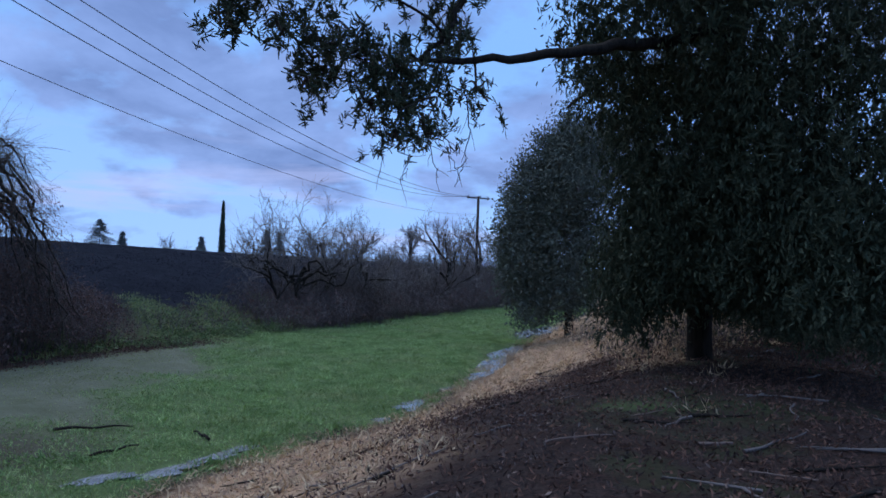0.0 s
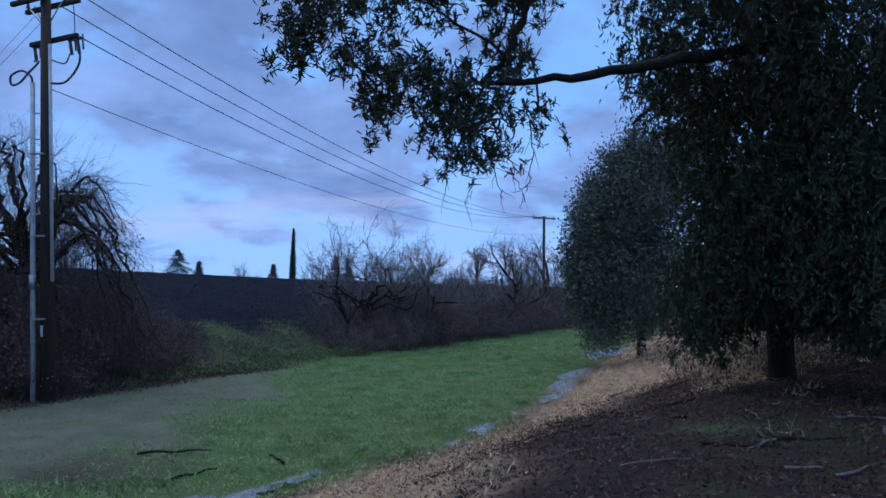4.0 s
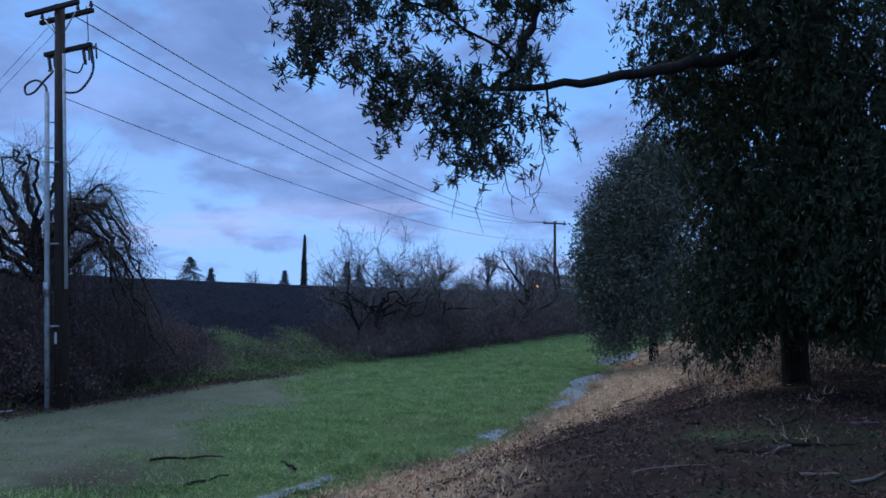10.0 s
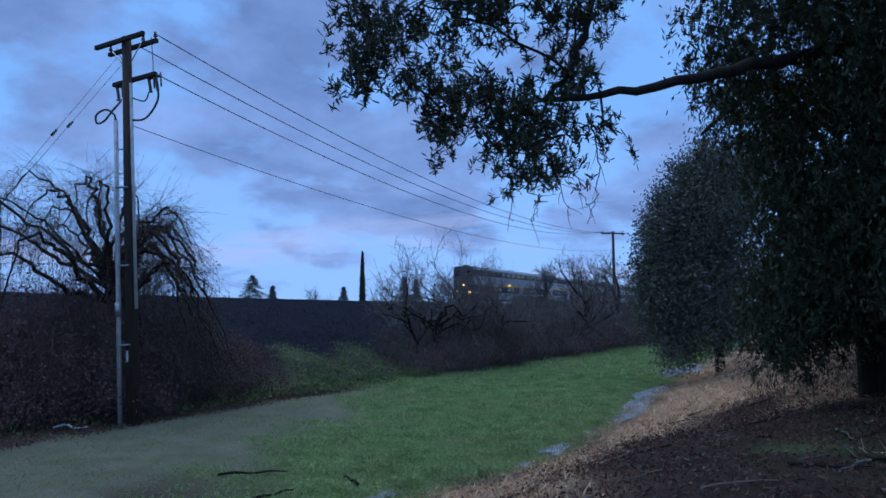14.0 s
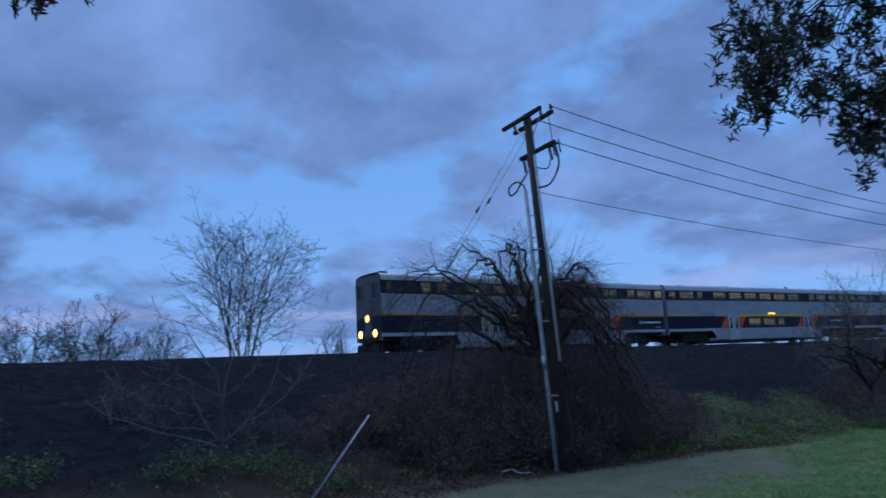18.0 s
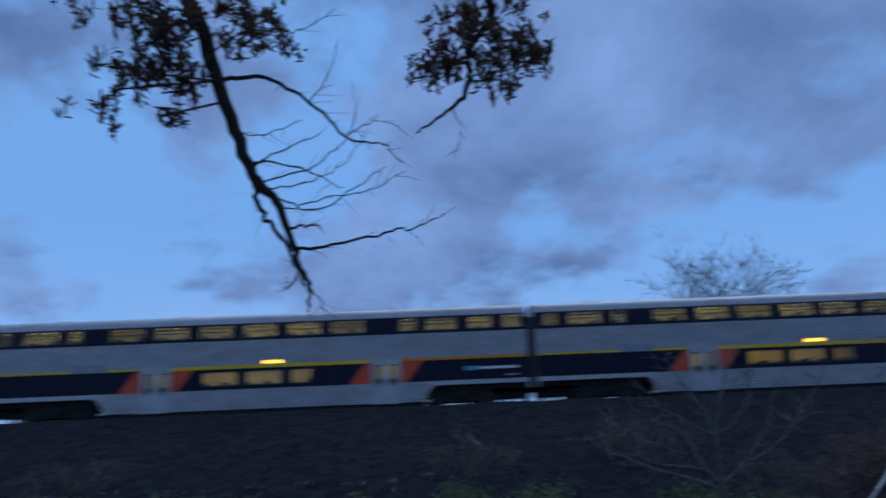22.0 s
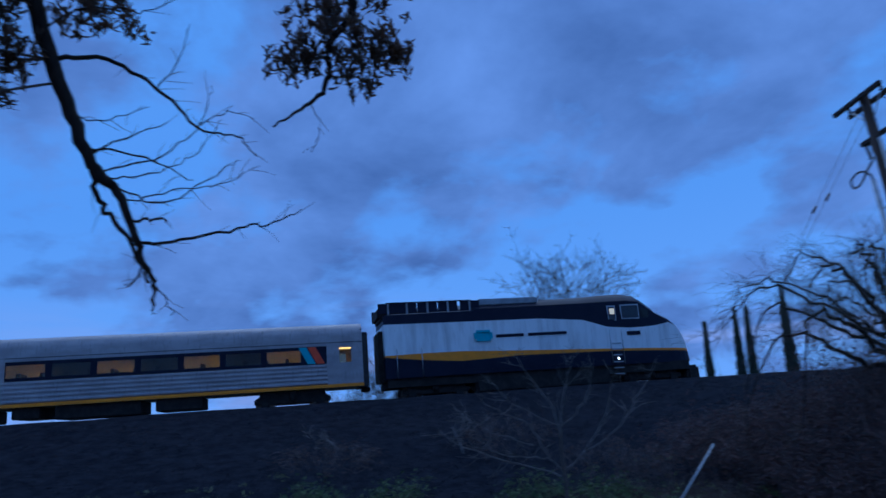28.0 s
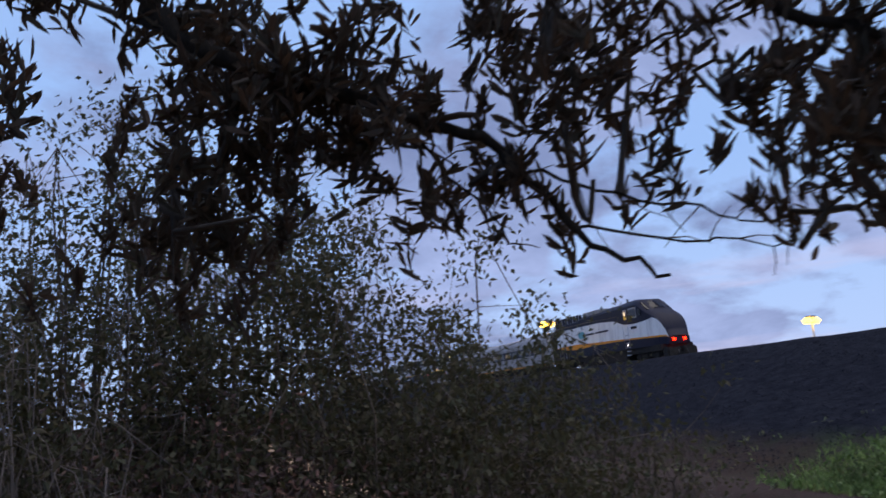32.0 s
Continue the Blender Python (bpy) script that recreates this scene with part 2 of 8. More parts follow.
class Mat:
    """A node material: principled shader with colour mixes of noise at two scales, bump and roughness."""

    def __init__(self, name, color, rough=0.7, metal=0.0, spec=0.5):
        self.m = bpy.data.materials.new(name)
        self.m.use_nodes = True
        self.nt = self.m.node_tree
        self.b = self.nt.nodes["Principled BSDF"]
        self.b.inputs["Base Color"].default_value = (*color, 1)
        self.b.inputs["Roughness"].default_value = rough
        self.b.inputs["Metallic"].default_value = metal
        self.b.inputs["Specular IOR Level"].default_value = spec
        self.col = None
        self.base = color
        self.co = None

    def N(self, kind):
        return self.nt.nodes.new(kind)

    def L(self, a, b):
        self.nt.links.new(a, b)

    def coords(self):
        if self.co is None:
            self.co = self.N("ShaderNodeTexCoord").outputs["Object"]
        return self.co

    def noise(self, scale, detail=4, rough=0.55, stretch=None):
        n = self.N("ShaderNodeTexNoise")
        n.inputs["Scale"].default_value, n.inputs["Detail"].default_value, n.inputs["Roughness"].default_value = scale, detail, rough
        v = self.coords()
        if stretch:
            mp = self.N("ShaderNodeMapping")
            mp.inputs["Scale"].default_value = stretch
            self.L(v, mp.inputs[0])
            v = mp.outputs[0]
        self.L(v, n.inputs["Vector"])
        return n.outputs[0]

    def ramp(self, fac, lo, hi):
        r = self.N("ShaderNodeMapRange")
        r.inputs[1].default_value, r.inputs[2].default_value = lo, hi
        self.L(fac, r.inputs[0])
        return r.outputs[0]

    def mix(self, fac, color):
        """Mixes a further colour over what stands so far."""
        x = self.N("ShaderNodeMix")
        x.data_type = "RGBA"
        if isinstance(fac, (int, float)):
            x.inputs[0].default_value = fac
        else:
            self.L(fac, x.inputs[0])
        if self.col is None:
            x.inputs[6].default_value = (*self.base, 1)
        else:
            self.L(self.col, x.inputs[6])
        if isinstance(color, tuple):
            x.inputs[7].default_value = (*color, 1)
        else:
            self.L(color, x.inputs[7])
        self.col = x.outputs[2]
        self.L(self.col, self.b.inputs["Base Color"])
        return self

    def vary(self, scale, color, lo=0.4, hi=0.65, detail=4, stretch=None):
        return self.mix(self.ramp(self.noise(scale, detail, 0.6, stretch), lo, hi), color)

    def each(self, color, amount=1.0):
        """Varies colour from object to object, and from leaf to leaf."""
        g = self.N("ShaderNodeNewGeometry")
        f = self.N("ShaderNodeMath")
        f.operation = "MULTIPLY"
        f.inputs[1].default_value = amount
        self.L(g.outputs["Random Per Island"], f.inputs[0])
        return self.mix(f.outputs[0], color)

    def bump(self, scale, strength=0.4, dist=0.02, detail=5, stretch=None):
        b = self.N("ShaderNodeBump")
        b.inputs["Strength"].default_value, b.inputs["Distance"].default_value = strength, dist
        self.L(self.noise(scale, detail, 0.6, stretch), b.inputs["Height"])
        self.L(b.outputs[0], self.b.inputs["Normal"])
        return self

    def backlit(self, color, share):
        """Lets light pass through a thin leaf."""
        t, x = self.N("ShaderNodeBsdfTranslucent"), self.N("ShaderNodeMixShader")
        t.inputs[0].default_value, x.inputs[0].default_value = (*color, 1), share
        self.L(self.b.outputs[0], x.inputs[1])
        self.L(t.outputs[0], x.inputs[2])
        self.L(x.outputs[0], self.nt.nodes["Material Output"].inputs[0])
        return self

    def glow(self, color, strength):
        self.b.inputs["Emission Color"].default_value = (*color, 1)
        self.b.inputs["Emission Strength"].default_value = strength
        return self

    def rough_noise(self, scale, lo, hi):
        r = self.N("ShaderNodeMapRange")
        r.inputs[3].default_value, r.inputs[4].default_value = lo, hi
        self.L(self.noise(scale, 3), r.inputs[0])
        self.L(r.outputs[0], self.b.inputs["Roughness"])
        return self


M = {
    "leaf_dark": Mat("eucalyptus_leaf", (0.040, 0.056, 0.034), 0.65, spec=0.12).each((0.084, 0.092, 0.054)).m,
    "leaf_grey": Mat("grey_leaf", (0.085, 0.10, 0.074), 0.65, spec=0.25).each((0.145, 0.15, 0.115)).m,
    "leaf_brown": Mat("dry_leaf", (0.078, 0.048, 0.036), 0.65, spec=0.2).each((0.045, 0.044, 0.033)).backlit((0.15, 0.08, 0.05), 0.33).m,
    "leaf_shrub": Mat("shrub_leaf", (0.045, 0.058, 0.036), 0.7, spec=0.2).each((0.10, 0.08, 0.052)).backlit((0.10, 0.09, 0.04), 0.3).m,
    "leaf_dead": Mat("dead_leaf", (0.17, 0.085, 0.055), 0.75).each((0.07, 0.045, 0.035)).m,
    "cypress": Mat("cypress_needles", (0.03, 0.045, 0.025), 0.7).each((0.055, 0.07, 0.04)).m,
    # distance haze is put into this pale, greyed needle colour
    "far_conifer": Mat("distant_conifer_needles", (0.11, 0.125, 0.125), 0.8).each((0.16, 0.17, 0.17)).m,
    "bark": Mat("bark", (0.038, 0.03, 0.024), 0.95, spec=0.1).vary(6, (0.02, 0.016, 0.014), stretch=(3, 3, 0.5)).bump(22, 0.6, 0.02, stretch=(2, 2, 0.4)).m,
    "twig": Mat("twig", (0.10, 0.075, 0.06), 0.85).vary(9, (0.05, 0.04, 0.035)).m,
    "bare": Mat("bare_twig", (0.165, 0.135, 0.125), 0.85).vary(3, (0.095, 0.08, 0.075)).m,
    "bare_far": Mat("far_twig", (0.13, 0.115, 0.105), 0.9).vary(0.5, (0.09, 0.08, 0.075)).m,
    "sapling": Mat("pale_sapling_bark", (0.165, 0.15, 0.14), 0.9).vary(8, (0.09, 0.08, 0.076)).m,
    "bramble_leaf": Mat("bramble_leaf", (0.20, 0.105, 0.085), 0.85, spec=0.12).each((0.095, 0.070, 0.070)).m,
    "bramble": Mat("bramble_stem", (0.145, 0.108, 0.104), 0.85).each((0.078, 0.064, 0.066)).m,
    "weed": Mat("broad_weed_leaf", (0.085, 0.14, 0.045), 0.6, spec=0.3).each((0.14, 0.19, 0.07)).m,
    "grass": Mat("grass_blade", (0.31, 0.45, 0.165), 0.75, spec=0.1).each((0.40, 0.52, 0.22)).vary(0.4, (0.39, 0.42, 0.20), 0.48, 0.70).vary(1.3, (0.19, 0.29, 0.10), 0.44, 0.66).m,
    "bank_grass": Mat("bank_grass_blade", (0.23, 0.265, 0.10), 0.75, spec=0.12).each((0.33, 0.335, 0.155)).m,
    "verge_grass": Mat("verge_grass_blade", (0.14, 0.24, 0.07), 0.75, spec=0.1).each((0.21, 0.32, 0.105)).vary(0.8, (0.09, 0.14, 0.05), 0.45, 0.65).m,
    "debris": Mat("dark_debris", (0.043, 0.042, 0.052), 0.85, spec=0.12).each((0.019, 0.021, 0.028)).m,
    "litter": Mat("litter_leaf", (0.185, 0.096, 0.070), 0.85, spec=0.10).each((0.056, 0.037, 0.034)).m,
    "chip": Mat("bark_chip", (0.27, 0.19, 0.155), 0.85, spec=0.1).each((0.12, 0.08, 0.07)).m,
    "straw": Mat("dry_grass_blade", (0.72, 0.53, 0.32), 0.75).each((0.46, 0.29, 0.17)).m,
    "pole": Mat("creosoted_wood", (0.065, 0.046, 0.038), 0.9, spec=0.2).vary(5, (0.036, 0.027, 0.024), stretch=(6, 6, 0.25)).bump(30, 0.4, 0.01, stretch=(4, 4, 0.15)).m,
    "pvc": Mat("grey_conduit", (0.52, 0.53, 0.54), 0.5).vary(4, (0.36, 0.36, 0.36)).m,
    "black": Mat("black_cable", (0.02, 0.02, 0.022), 0.5).vary(8, (0.035, 0.035, 0.035)).m,
    "porcelain": Mat("insulator", (0.10, 0.075, 0.07), 0.25).vary(12, (0.16, 0.13, 0.12)).m,
    "galv": Mat("galvanised_steel", (0.45, 0.46, 0.48), 0.45, 0.8).vary(14, (0.33, 0.33, 0.35)).m,
}

# ---- ground ----


def track_coords(x, y):
    return -COS * x + SIN * y, -SIN * x - COS * y       # across (towards the track), along (to the left)


def from_track(u, s):
    return -COS * u - SIN * s, SIN * u - COS * s


def track_u(s):
    """The track's distance: straight, with an easy bend far down the line."""
    d = np.clip(-20.0 - np.asarray(s, dtype=float), 0, None)
    return TRACK_U - np.where(d < 40, 0.12 * d * d / 80.0, 0.12 * (d - 20.0))


def mound_foot(s):
    return np.interp(s, (-400, -60, -42, -28, -16, -10, 0, 15, 80), (-34, -3, -0.2, 1.6, 2.8, 5.2, 7.6, 9, 9))


def bank_foot(s):
    return np.interp(s, (-400, -62, -45, -32, -15, 10, 80), (-26, 5, 9.5, 12.5, 16.2, 17, 17))


def road_edge(s):
    return np.interp(s, (-34, -30, -21, -13, -10, -4, 10, 30, 80), (13, 11.6, 9.4, 8.2, 7.4, 8.6, 10.5, 12, 12))


def straw_width(s):
    return np.interp(s, (-45, -25, -20, -19, -17.7, -16.3, -14, -11, -7.3, -4), (6.0, 6.6, 5.6, 3.9, 2.5, 1.7, 1.9, 2.8, 4.7, 3.6))


def straw_path(w, s):
    """A trodden band of straw round the big tree's foot."""
    return np.exp(-((w - 5.4) / 0.75) ** 2) * smooth((s + 23) / 2.0) * smooth((-13.0 - s) / 3.0)


# shallow hollows where rain stands: place, half axes, turn
PUDDLES = ((-4.2, 10.4, 0.45, 0.18, 48), (-3.4, 11.05, 0.55, 0.2, 50), (-2.9, 12.0, 0.5, 0.22, 55), (-2.6, 12.6, 0.3, 0.16, 50), (0.42, 17.0, 0.7, 0.28, 62), (1.35, 19.3, 0.6, 0.22, 60), (3.9, 27.6, 1.6, 0.9, 62), (3.5, 25.0, 2.8, 1.05, 66), (4.7, 29.3, 2.2, 0.7, 60), (2.8, 22.0, 1.0, 0.3, 65), (7.0, 37.5, 3.6, 0.9, 68), (-0.3, 15.4, 0.35, 0.2, 60))


def hollow(x, y, k=1.0):
    """Depth of the hollows, 1 at their middle."""
    out = np.zeros_like(x)
    for px, py, rx, ry, turn in PUDDLES:
        c, n = math.cos(radians(turn)), math.sin(radians(turn))
        dx, dy = (x - px) * c + (y - py) * n, (y - py) * c - (x - px) * n
        out = np.maximum(out, np.exp(-(dx / (rx * k)) ** 2 - (dy / (ry * k)) ** 2))
    return out


def smooth(v):
    v = np.clip(v, 0, 1)
    return v * v * (3 - 2 * v)


def wave(x, y, k, seed):
    """Gentle unevenness from a few crossed waves."""
    rng = np.random.default_rng(seed)
    out = 0
    for i in range(5):
        a, ph, f = rng.uniform(0, 6.28), rng.uniform(0, 6.28), k * rng.uniform(0.6, 1.9)
        out = out + np.sin((x * math.cos(a) + y * math.sin(a)) * f + ph)
    return out / 5


def ground_z(x, y):
    x, y = np.asarray(x, dtype=float), np.asarray(y, dtype=float)
    u, s = track_coords(x, y)
    near = np.exp(-(x * x + y * y) / 90.0 ** 2)
    w = mound_foot(s) - u
    z = 1.5 * smooth(w / 7.0) + np.where(w > 0, 0.10 * wave(x, y, 0.9, 3) * smooth(w / 3) * near, 0)
    z = z - 0.10 * np.exp(-((w - 0.1) / 0.7) ** 2)
    e, tu = u - bank_foot(s), track_u(s)
    crest = np.interp(s, (-60, -20), (3.98, 4.20))
    k = np.clip((u - bank_foot(s) - 4.0) / np.maximum(tu - 3.9 - bank_foot(s) - 4.0, 1.0), 0, 1)
    bank = 1.1 * smooth(e / 4.5) + (crest - 1.1) * k
    over = u - tu
    bank = np.where(over > -3.9, crest, bank)
    bank = np.where(over > -3.4, crest - (crest - 3.62) * smooth((over + 3.4) / 0.9), bank)
    bank = np.where(over > 4.0, 3.62 * (1 - smooth((over - 4.0) / 9.0)), bank)
    bank = bank + np.where((e > 0) & (over < -4.5), 0.16 * wave(x, y, 0.7, 5) * smooth(e / 3), 0)
    z = z + np.where(e > 0, bank, 0) + (0.04 * wave(x, y, 0.8, 7) + 0.035 * wave(x, y, 1.7, 17)) * near - 0.09 * hollow(x, y, 1.2)
    return z


def gz(x, y):
    return float(ground_z(x, y))


def axis(stops):
    out = []
    for a, b, step in stops:
        out += list(np.arange(a, b, step))
    return np.array(out + [stops[-1][1]])


SS = axis([(-3000, -600, 600), (-600, -200, 50), (-200, -80, 5), (-80, -40, 1.2), (-40, 30, 0.5), (30, 70, 1.5), (70, 200, 10), (200, 600, 80), (600, 3000, 600)])
UU = axis([(-3000, -400, 650), (-400, -60, 40), (-60, -20, 3), (-20, 20, 0.4), (20, 46, 0.6), (46, 100, 6), (100, 400, 50), (400, 3000, 650)])


def build_ground():
    s, u = np.meshgrid(SS, UU, indexing="ij")
    x, y = from_track(u, s)
    z = ground_z(x, y)
    v = np.stack([x, y, z], axis=-1).reshape(-1, 3)
    a, b = len(SS), len(UU)
    i = (np.arange(a - 1)[:, None] * b + np.arange(b - 1)[None, :]).reshape(-1, 1)
    f = np.concatenate([i, i + 1, i + b + 1, i + b], axis=1)
    me = mesh_np("ground", v, f, smooth=True)
    # what grows or lies where: grass, road, straw, litter
    w, e = mound_foot(s) - u, u - bank_foot(s)
    n1, n2 = wave(x, y, 1.1, 11), wave(x, y, 2.6, 12)
    edge = 0.5 * n1 + 0.35 * n2
    grass = smooth((0.4 - w + edge) / 0.8) * smooth((0.6 - e + edge) / 1.2)
    road = smooth((u - road_edge(s) + 1.2 + 2.6 * edge) / 4.6) * smooth((0.4 - e + 0.5 * edge) / 0.9) * smooth((s + 31 + edge) / 10.0) * smooth((15 - s) / 4.0)
    tracks = np.exp(-((u - road_edge(s) - 2.3 + 0.35 * n1) / 0.34) ** 2) + np.exp(-((u - road_edge(s) - 4.0 + 0.35 * n1) / 0.34) ** 2)
    grass = grass * smooth((18 - s) / 5.0)
    straw = np.clip(smooth((w - 0.1 + edge) / 0.7) * smooth((straw_width(s) + 1.0 + 0.8 * n1 + 0.7 * n2 - w) / 2.2) + straw_path(w + 0.4 * n2, s), 0, 1) * (0.82 + 0.28 * np.sin(w * 7.0 + 1.2 * n1))
    moss = 0.75 * np.exp(-((u + 1.1) / 0.6) ** 2 - ((s + 9.1) / 0.9) ** 2) * smooth(0.6 + n2)
    weeds = np.interp(s, (-60, -24, -16, 6, 12), (0.8, 0.8, 0.08, 0.08, 0.0)) * smooth((e + 0.5 + edge) / 1.2) * smooth((4.5 + 2.2 * n1 - e) / 2.5) * smooth(0.55 + 0.6 * n1 + np.interp(s, (-60, -40, -18, 5, 14, 60), (0.1, 0.6, 0.2, 0.2, 0.6, 0.6)))
    far = smooth((np.hypot(x, y) - 120) / 80) * smooth(-s / 30)
    green = 0.5 * np.exp(-((s - 12.5) / 7.5) ** 4 - ((e - 1.8) / 1.7) ** 4) * smooth(0.75 + 0.5 * n1)
    zone = np.stack([np.clip(np.clip(grass, 0, 1) + weeds + green + moss + far, 0, 1), np.clip(road * (0.92 + 0.12 * n2) + 0.3 * tracks * smooth(road * 2), 0, 0.70), straw, np.ones_like(road)], axis=-1)
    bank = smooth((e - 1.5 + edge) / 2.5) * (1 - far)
    mud = np.clip(0.9 * np.exp(-((u - 8.6 + 0.6 * n1) / 1.4) ** 2 - ((s + 9.0) / 2.8) ** 2) * smooth(0.95 + 0.9 * n2) + 0.85 * smooth((e + 1.6 + edge) / 1.0) * smooth((0.9 - e + edge) / 1.0) * smooth((s + 27) / 4) * (1 - far), 0, 1)
    at = me.color_attributes.new("zone", "FLOAT_COLOR", "POINT")
    at.data.foreach_set("color", zone.reshape(-1).astype(np.float32))
    ab = me.color_attributes.new("bank", "FLOAT_COLOR", "POINT")
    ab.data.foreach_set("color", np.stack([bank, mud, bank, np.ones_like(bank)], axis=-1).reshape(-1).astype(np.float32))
    m = Mat("ground_soil", (0.060, 0.042, 0.037), 0.95, spec=0.03)
    z_ = m.N("ShaderNodeVertexColor")
    z_.layer_name = "zone"
    sep = m.N("ShaderNodeSeparateColor")
    m.L(z_.outputs[0], sep.inputs[0])
    b_ = m.N("ShaderNodeVertexColor")
    b_.layer_name = "bank"
    sep_b = m.N("ShaderNodeSeparateColor")
    m.L(b_.outputs[0], sep_b.inputs[0])
    m.vary(3.0, (0.056, 0.032, 0.026), 0.42, 0.62, 6).vary(28.0, (0.022, 0.018, 0.017), 0.46, 0.62, 3).vary(0.35, (0.045, 0.06, 0.028), 0.55, 0.72, 4)

    def patch(color, speck, k, scale):
        x_ = m.N("ShaderNodeMix")
        x_.data_type = "RGBA"
        m.L(m.ramp(m.noise(scale, 6, 0.65), 0.35, 0.68), x_.inputs[0])
        x_.inputs[6].default_value, x_.inputs[7].default_value = (*color, 1), (*speck, 1)
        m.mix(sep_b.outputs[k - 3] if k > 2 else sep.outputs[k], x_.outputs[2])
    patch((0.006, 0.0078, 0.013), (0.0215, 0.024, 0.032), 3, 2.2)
    patch((0.62, 0.40, 0.245), (0.33, 0.19, 0.125), 2, 6.0)
    patch((0.085, 0.135, 0.05), (0.135, 0.175, 0.08), 0, 0.9)
    patch((0.185, 0.172, 0.142), (0.105, 0.105, 0.075), 1, 1.1)
    patch((0.05, 0.034, 0.033), (0.085, 0.058, 0.05), 4, 5.0)
    m.bump(7.0, 0.9, 0.09, 8)
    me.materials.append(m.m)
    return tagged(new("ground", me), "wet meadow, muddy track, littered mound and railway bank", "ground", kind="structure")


build_ground()

# ---- railway ----
M.update({
    "rail": Mat("rail_steel", (0.22, 0.19, 0.17), 0.4, 0.9).vary(6, (0.14, 0.08, 0.05)).m,
    # both steels' rosy cast is sunset reflection put into their base colours
    "coach_steel": Mat("grimy_steel", (0.40, 0.355, 0.35), 0.5, 0.15).vary(0.8, (0.30, 0.265, 0.26), stretch=(1, 1, 3)).vary(5, (0.22, 0.205, 0.20), 0.55, 0.8, stretch=(2, 1, 0.4)).rough_noise(2.0, 0.35, 0.6).m,
    "steel_body": Mat("stainless_steel", (0.46, 0.435, 0.44), 0.42, 0.2).vary(0.8, (0.37, 0.345, 0.35), stretch=(1, 1, 3)).vary(7, (0.36, 0.35, 0.35), 0.55, 0.8).rough_noise(2.0, 0.28, 0.5).m,
    "navy": Mat("navy_paint", (0.008, 0.0105, 0.025), 0.5, spec=0.14).vary(1.5, (0.012, 0.014, 0.030)).vary(6, (0.020, 0.020, 0.029), 0.6, 0.85).m,
    "yellow": Mat("yellow_stripe", (0.95, 0.55, 0.03), 0.5, spec=0.2).vary(3, (0.80, 0.45, 0.04)).m,
    "orange": Mat("orange_stripe", (0.90, 0.29, 0.02), 0.5, spec=0.2).vary(3, (0.76, 0.25, 0.03)).m,
    "red": Mat("red_chevron", (0.82, 0.10, 0.045), 0.5, spec=0.2).vary(3, (0.70, 0.09, 0.04)).m,
    "teal": Mat("teal_emblem", (0.05, 0.42, 0.50), 0.45).vary(5, (0.07, 0.36, 0.42)).m,
    "white_body": Mat("white_locomotive_paint", (0.78, 0.78, 0.77), 0.4).vary(0.9, (0.52, 0.51, 0.50), 0.45, 0.75, stretch=(2.5, 1, 0.4)).vary(6, (0.40, 0.38, 0.36), 0.6, 0.85, stretch=(3, 1, 0.3)).m,
    "grey_roof": Mat("grey_roof_paint", (0.30, 0.31, 0.33), 0.5).vary(2, (0.22, 0.22, 0.23)).m,
    "under": Mat("underframe_grime", (0.022, 0.02, 0.019), 0.85, spec=0.2).vary(4, (0.04, 0.034, 0.03)).m,
    "rubber": Mat("gangway_rubber", (0.04, 0.04, 0.045), 0.8).vary(4, (0.065, 0.06, 0.06)).m,
    "cream": Mat("cream_lining", (0.74, 0.71, 0.56), 0.6).vary(2, (0.62, 0.59, 0.47)).m,
    "seat_cloth": Mat("seat_cloth", (0.06, 0.07, 0.14), 0.9).vary(5, (0.09, 0.09, 0.13)).m,
    "cabin_lamp": Mat("cabin_light_strip", (0.9, 0.85, 0.6), 0.5).glow((1.0, 0.91, 0.60), 9.5).m,
    "low_lamp": Mat("dim_cabin_light_strip", (0.9, 0.85, 0.6), 0.5).glow((1.0, 0.90, 0.58), 5.0).m,
    "coach_lamp": Mat("dim_light_strip", (0.9, 0.85, 0.6), 0.5).glow((1.0, 0.58, 0.20), 5.0).m,
    "cab_glow": Mat("lit_cab_window", (0.9, 0.85, 0.6), 0.5).glow((1.0, 0.78, 0.45), 0.45).m,
    "cab_end": Mat("grimy_cab_end", (0.115, 0.095, 0.09), 0.6).vary(1.5, (0.075, 0.062, 0.06)).vary(8, (0.16, 0.13, 0.11), 0.58, 0.8).m,
    "head_lamp": Mat("headlight", (1, 0.9, 0.7), 0.3).glow((1.0, 0.36, 0.04), 7.5).m,
    "amber_sign": Mat("amber_display", (0.9, 0.6, 0.1), 0.4).glow((1.0, 0.5, 0.03), 3.0).m,
    "red_lamp": Mat("red_marker", (0.9, 0.1, 0.05), 0.3).glow((1.0, 0.02, 0.012), 7.0).m,
    "white_lamp": Mat("white_step_light", (1, 1, 1), 0.3).glow((0.9, 0.95, 1.0), 6.0).m,
})


